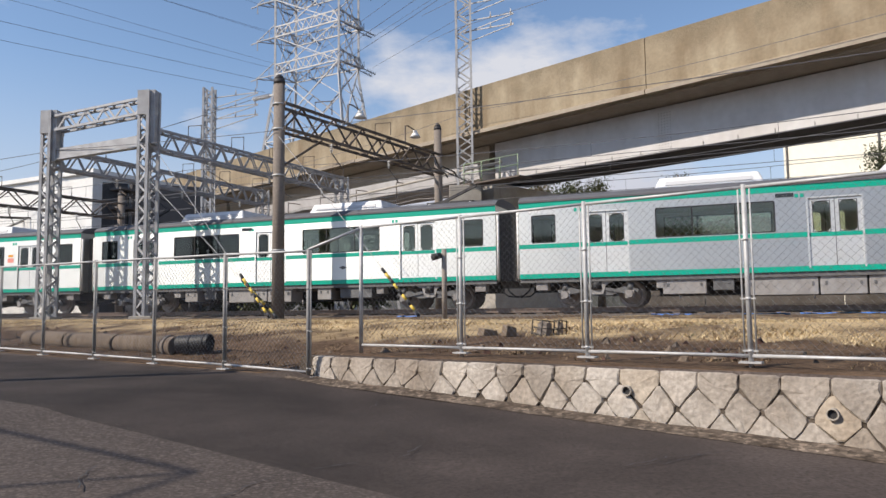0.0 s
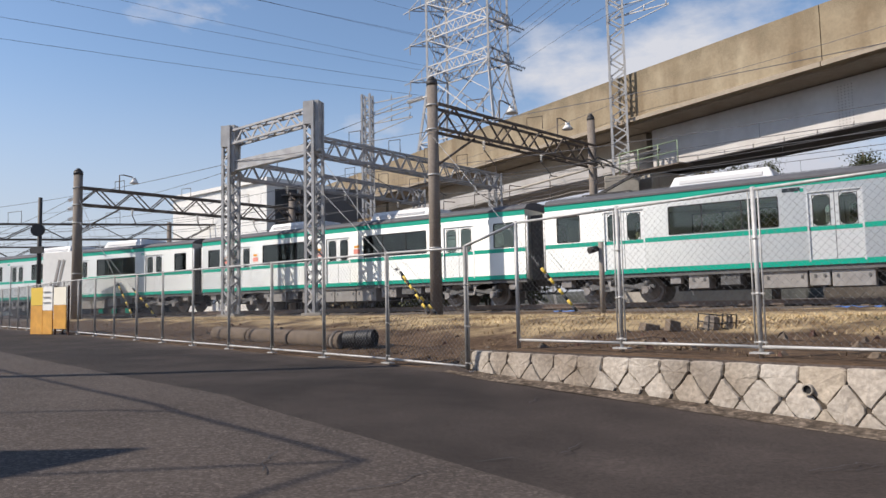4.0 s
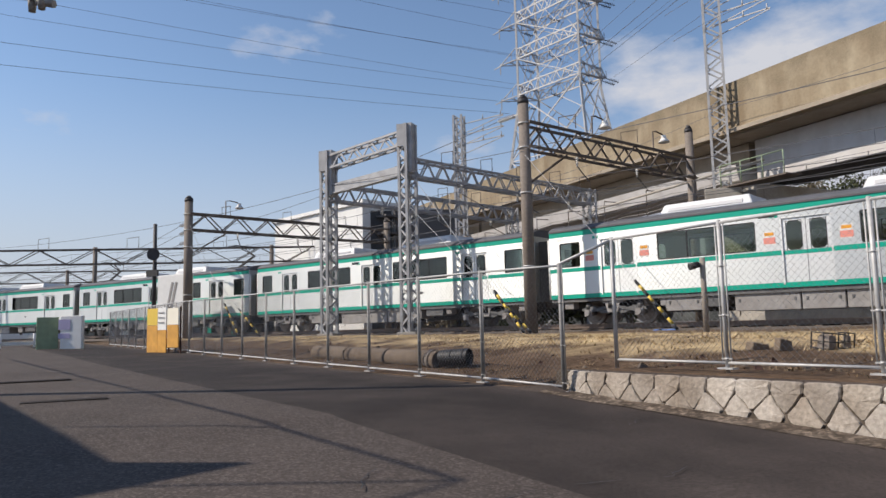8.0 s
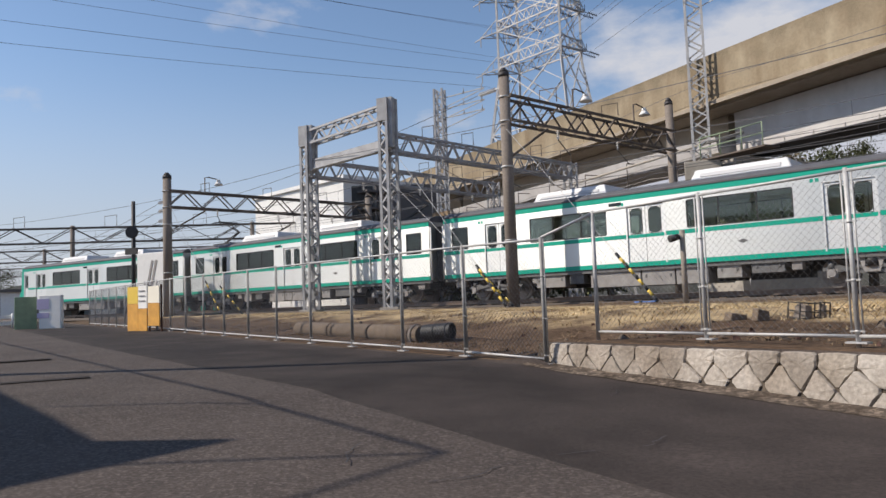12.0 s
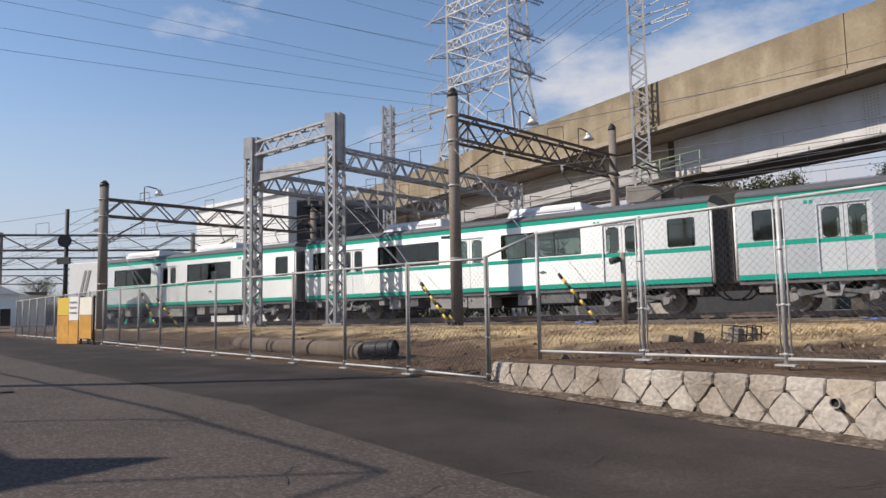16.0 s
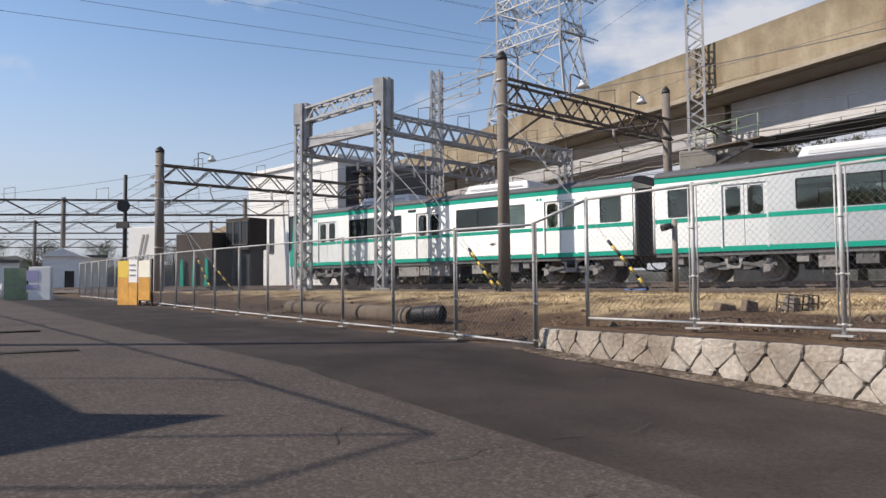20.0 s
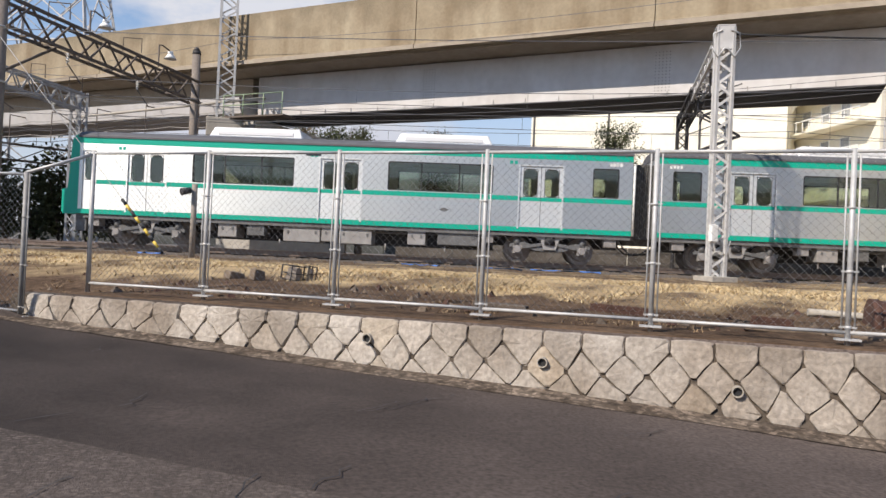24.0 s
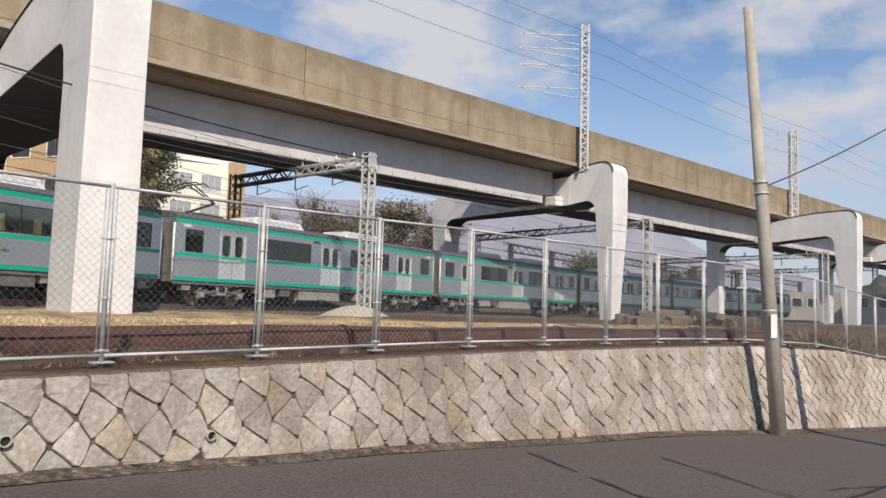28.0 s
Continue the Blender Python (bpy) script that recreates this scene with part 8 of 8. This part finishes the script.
def build_wires():
    """Contact, carrier and feeder wires along the tracks, and the pylon's lines."""
    for off in (1.39, 5.4, 9.4):
        w = thing("catenary_wire", "catenary with carrier wire, droppers and contact wire over the track", "wire", "catenary wires")
        c, m, d = Shape(), Shape(), Shape()
        ss = list(range(-130, 171, 5))
        c.path_tube([(*TRACK.at(s, off)[:2], RAIL_Z + 5.32) for s in ss], 0.014, 4)
        pts = []
        for s in range(-130, 171, 2):
            k = ((s + 14) % 36) / 36
            pts.append((*TRACK.at(s, off)[:2], RAIL_Z + 6.35 - 4 * 0.55 * k * (1 - k)))
        m.path_tube(pts, 0.014, 4)
        for s in range(-128, 168, 6):
            k = ((s + 14) % 36) / 36
            x, y, _ = TRACK.at(s, off)
            d.tube((x, y, RAIL_Z + 5.32), (x, y, RAIL_Z + 6.35 - 2.2 * k * (1 - k)), 0.008, n=3, caps=False)
        part("contact_wire", c, WIRE, w), part("carrier_wire", m, WIRE, w), tagged(part("dropper", d, WIRE, w), kind="stuff")
    for off, z in ((-1.9, 6.9), (13.0, 7.6)):
        w = thing("feeder_wire", "dark feeder wire sagging between the gantries", "wire", "feeder wires")
        pts = []
        for s in range(-130, 161, 2):
            k = ((s + 18) % 38) / 38
            pts.append((*TRACK.at(s, off)[:2], EYE + z - 4 * 0.35 * k * (1 - k)))
        part("line", Shape().path_tube(pts, 0.014, 4), WIRE, w)
    # the thick feeder that hangs between the two side gantries
    w = thing("feeder_cable", "thick black feeder cable sagging between two lattice gantries", "wire", "feeder wires")
    a, b = bearing(-37.9, 21.5), bearing(-76.66, 33.5)
    part("line", Shape().path_tube([a.lerp(b, k / 24) + Vector((0, 0, 6.62 - 0.997 * k / 24 + 1.297 * (k / 24) ** 2)) for k in range(25)], 0.028, 6), BLACK, w)
    for n, z in ((-0.7, 10.9), (-1.4, 18.5), (-1.9, 17.0), (-1.4, 15.6), (0.6, 7.55), (0.5, 7.2), (0.9, 7.0)):
        w = thing("feeder_wire", "dark feeder wire strung along the viaduct", "wire", "viaduct feeder wires")
        pts = []
        for i in range(0, 150):
            u = (-105 if z == 10.9 else -28.7) + i * (1.7 if z == 10.9 else 1.2)
            k = ((u - 6.3) % 32.5) / 32.5
            pts.append(via(u, n, z - 4 * 0.5 * k * (1 - k)))
        part("line", Shape().path_tube(pts, 0.012, 4), WIRE, w)
    # the pylon's lines: each leaves a cross arm and runs out over the road, and on to the next tower
    for az, z, dx, dy, r in ((16.45, 26.6, -36.4, -37.9, 0.021), (16.5, 25.2, -38.0, -36.6, 0.021), (15.95, 28.8, -30.2, -38.0, 0.016), (15.9, 32.3, -33.0, -39.6, 0.016), (16.2, 35.4, -32.0, -41.0, 0.016), (15.9, 39.0, -33.0, -42.0, 0.016), (12.0, 27.0, -36.0, -40.0, 0.016), (11.6, 31.0, -36.0, -40.0, 0.016), (11.8, 36.0, -36.0, -40.0, 0.016)):
        w = thing("power_line", "high-voltage line from the pylon", "wire", "power lines")
        tip = bearing(az, 84.0, z)
        d = Vector((dx, dy, 0)).normalized()
        part("line", Shape().path_tube([tip + d * k + Vector((0, 0, 0.00035 * k * (k - 52))) for k in range(0, 161, 8)], r, 4), WIRE, w)
        d = Vector((0.56, -0.83, 0))
        part("line", Shape().path_tube([tip + Vector((6.0, -1.5, 0.8)) + d * k + Vector((0, 0, 0.00030 * k * (k - 150))) for k in range(0, 221, 11)], r, 4), WIRE, w)


def build_services():
    """Cables under the viaduct's concrete spans and a small platform at the mast's pier."""
    for i, (n, z) in enumerate(((-0.1, 7.15), (0.0, 6.85), (-0.15, 6.55), (0.1, 6.2), (0.0, 7.4))):
        c = thing("cable", "grey cable clipped under the viaduct", "cable", "cables under the viaduct")
        pts = [via(u, n, z - 0.10 * math.sin(math.pi * (((u + 27) % 4.0) / 4.0)) + 0.05 * math.sin(u * 0.4 + i)) for u in [-90 + 1.0 * k for k in range(64)]]
        part("line", Shape().path_tube(pts, 0.022, 5), WIRE if i % 2 else BOX_GREY, c)
    for k in range(16):
        h = thing("cable_hanger", "steel cable hanger under the viaduct", "bracket", "cable hangers under the viaduct")
        u = -89 + 4 * k
        part("strap", Shape().bar(via(u, -0.05, 6.1), via(u, -0.05, 7.9), 0.05).bar(via(u, -0.05, 7.9), via(u, 1.2, 7.9), 0.05), LATTICE_OLD, h)
    p = thing("service_platform", "small steel service platform with a handrail beside the pier", "platform")
    s = Shape()
    s.extrude([via(-26.6, -0.9, 6.75), via(-22.6, -0.9, 6.75), via(-22.6, 0.2, 6.75), via(-26.6, 0.2, 6.75)], (0, 0, 0), (0, 0, 0.08))
    part("deck", s, LATTICE_OLD, p)
    for u in (-26.5, -25.2, -23.9, -22.7):
        part("post", Shape().tube(via(u, -0.88, 6.8), via(u, -0.88, 7.95), 0.03, n=6), PALE_GREEN, p)
    for z in (7.4, 7.93):
        part("rail", Shape().tube(via(-26.5, -0.88, z), via(-22.7, -0.88, z), 0.028, n=6), PALE_GREEN, p)
    part("pipe", Shape().tube(via(-38, -0.6, 7.35), via(-24, -0.6, 7.75), 0.07, n=10), CONCRETE, p, "pale conduit beside the platform")


# ---------- dry grass ----------
def build_grass():
    rng = random.Random(21)
    # dead weeds at the wall's low end
    for k in range(34):
        s, n = rng.uniform(30.5, 42.0), rng.triangular(0.3, 6.0, 1.2)
        x, y, _ = FENCE.at(s, n)
        c = thing("weed_clump", "brown dead weeds at the end of the wall", "weeds", "weed clumps")
        g = Shape()
        base = Vector((x, y, ground_z(s, n) - 0.05))
        hgt = rng.uniform(0.35, 0.95)
        for i in range(260):
            a, lean = rng.uniform(0, 6.283), rng.uniform(0.1, 1.1)
            r = rng.uniform(0, 0.7)
            p = base + Vector((math.cos(a * 3) * r, math.sin(a * 3) * r, 0))
            h = hgt * rng.uniform(0.25, 1.0) * (1.1 - 0.6 * r)
            q = p + Vector((math.cos(a) * lean * h, math.sin(a) * lean * h, h))
            e = Vector((-math.sin(a), math.cos(a), 0)) * rng.uniform(0.005, 0.014)
            m = p.lerp(q, 0.5) + Vector((0, 0, 0.12 * h))
            g.poly([p - e * 0.6, p + e * 0.6, m + e, m - e]), g.poly([m - e, m + e, q])
        tagged(part("foliage", g, DEAD_WEED if k % 3 else LEAF_DRY, c), kind="stuff")
    for name, material, count, label in (("dry_grass", STRAW, 52000, "dry straw-coloured grass on the bank"), ("dead_weeds", DEAD_WEED, 26000, "brown dead weeds on the bank"), ("weeds", WEED, 1500, "low green weeds on the bank")):
        g = Shape()
        for i in range(count):
            s = rng.uniform(-26, 34)
            if rng.random() < 0.75:
                n = rng.triangular(2.0, 8.2, 5.4) if name == "dry_grass" else rng.uniform(0.2, 5.0)
            else:
                n = rng.uniform(0.25, 8.0)
            x, y, _ = FENCE.at(s, n)
            keep = noise.noise((x * 0.5, y * 0.5, 5)) + 0.5 * noise.noise((x * 1.7, y * 1.7, 2)) + (n - 3.0) * 0.16 - (0.25 if n > 7 else 0)
            if name == "dead_weeds":
                if noise.noise((x * 0.8, y * 0.8, 11)) + 0.4 * noise.noise((x * 2.3, y * 2.3, 4)) < rng.uniform(-0.35, 0.5):
                    continue
            elif keep < rng.uniform(-0.5, 0.45) or (s < 0 and rng.random() < 1.15 - n * 0.16) or (n < 2.5 and rng.random() < 0.82):
                continue
            z = ground_z(s, n) - 0.02
            h = rng.uniform(0.02, 0.085) * (1.0 if name == "dry_grass" else 0.8)
            if s > 26 and name != "dry_grass":
                h *= 1 + min(s - 26, 4) * 1.3
            for j in range(3):
                a = rng.uniform(0, 2 * math.pi)
                lean = rng.uniform(0.4, 2.6) * h
                w = rng.uniform(0.005, 0.013)
                bx, by = x + rng.uniform(-0.07, 0.07), y + rng.uniform(-0.07, 0.07)
                dx, dy = math.cos(a), math.sin(a)
                g.poly([(bx - dy * w, by + dx * w, z), (bx + dy * w, by - dx * w, z), (bx + dx * lean, by + dy * lean, z + h)])
        tagged(part(name, g, material), label, "grass", kind="stuff")


build_ground()
build_tracks()
build_gap_backing()
build_viaduct()
portal_pier(6.34, -8.3, -8.3, 3.0, 2.86, 18.4, 4.9, 1.62, 1.62, 3.3, 10.55, 8.2, -0.55)
portal_pier(38.75, -2.75, -2.45, 1.35, 0.9, 15.0, 1.6, 0.9, 1.65, 2.3, 9.85, 7.42, -0.35)
portal_pier(69.0, -6.6, -6.4, 1.9, 1.1, 7.5, 1.3, 0.9, 1.4, 2.3, 9.8, 7.6, -0.3)
portal_pier(97.0, -4.0, -3.8, 1.9, 1.1, 7.5, 1.3, 0.9, 1.4, 2.3, 9.8, 7.6, -0.3)
build_gantries()
build_masts()
build_pylon()
build_buildings()
build_trees()
build_clutter()
build_wires()
build_services()
build_train()
build_grass()
build_fence()
build_wall()
motions()
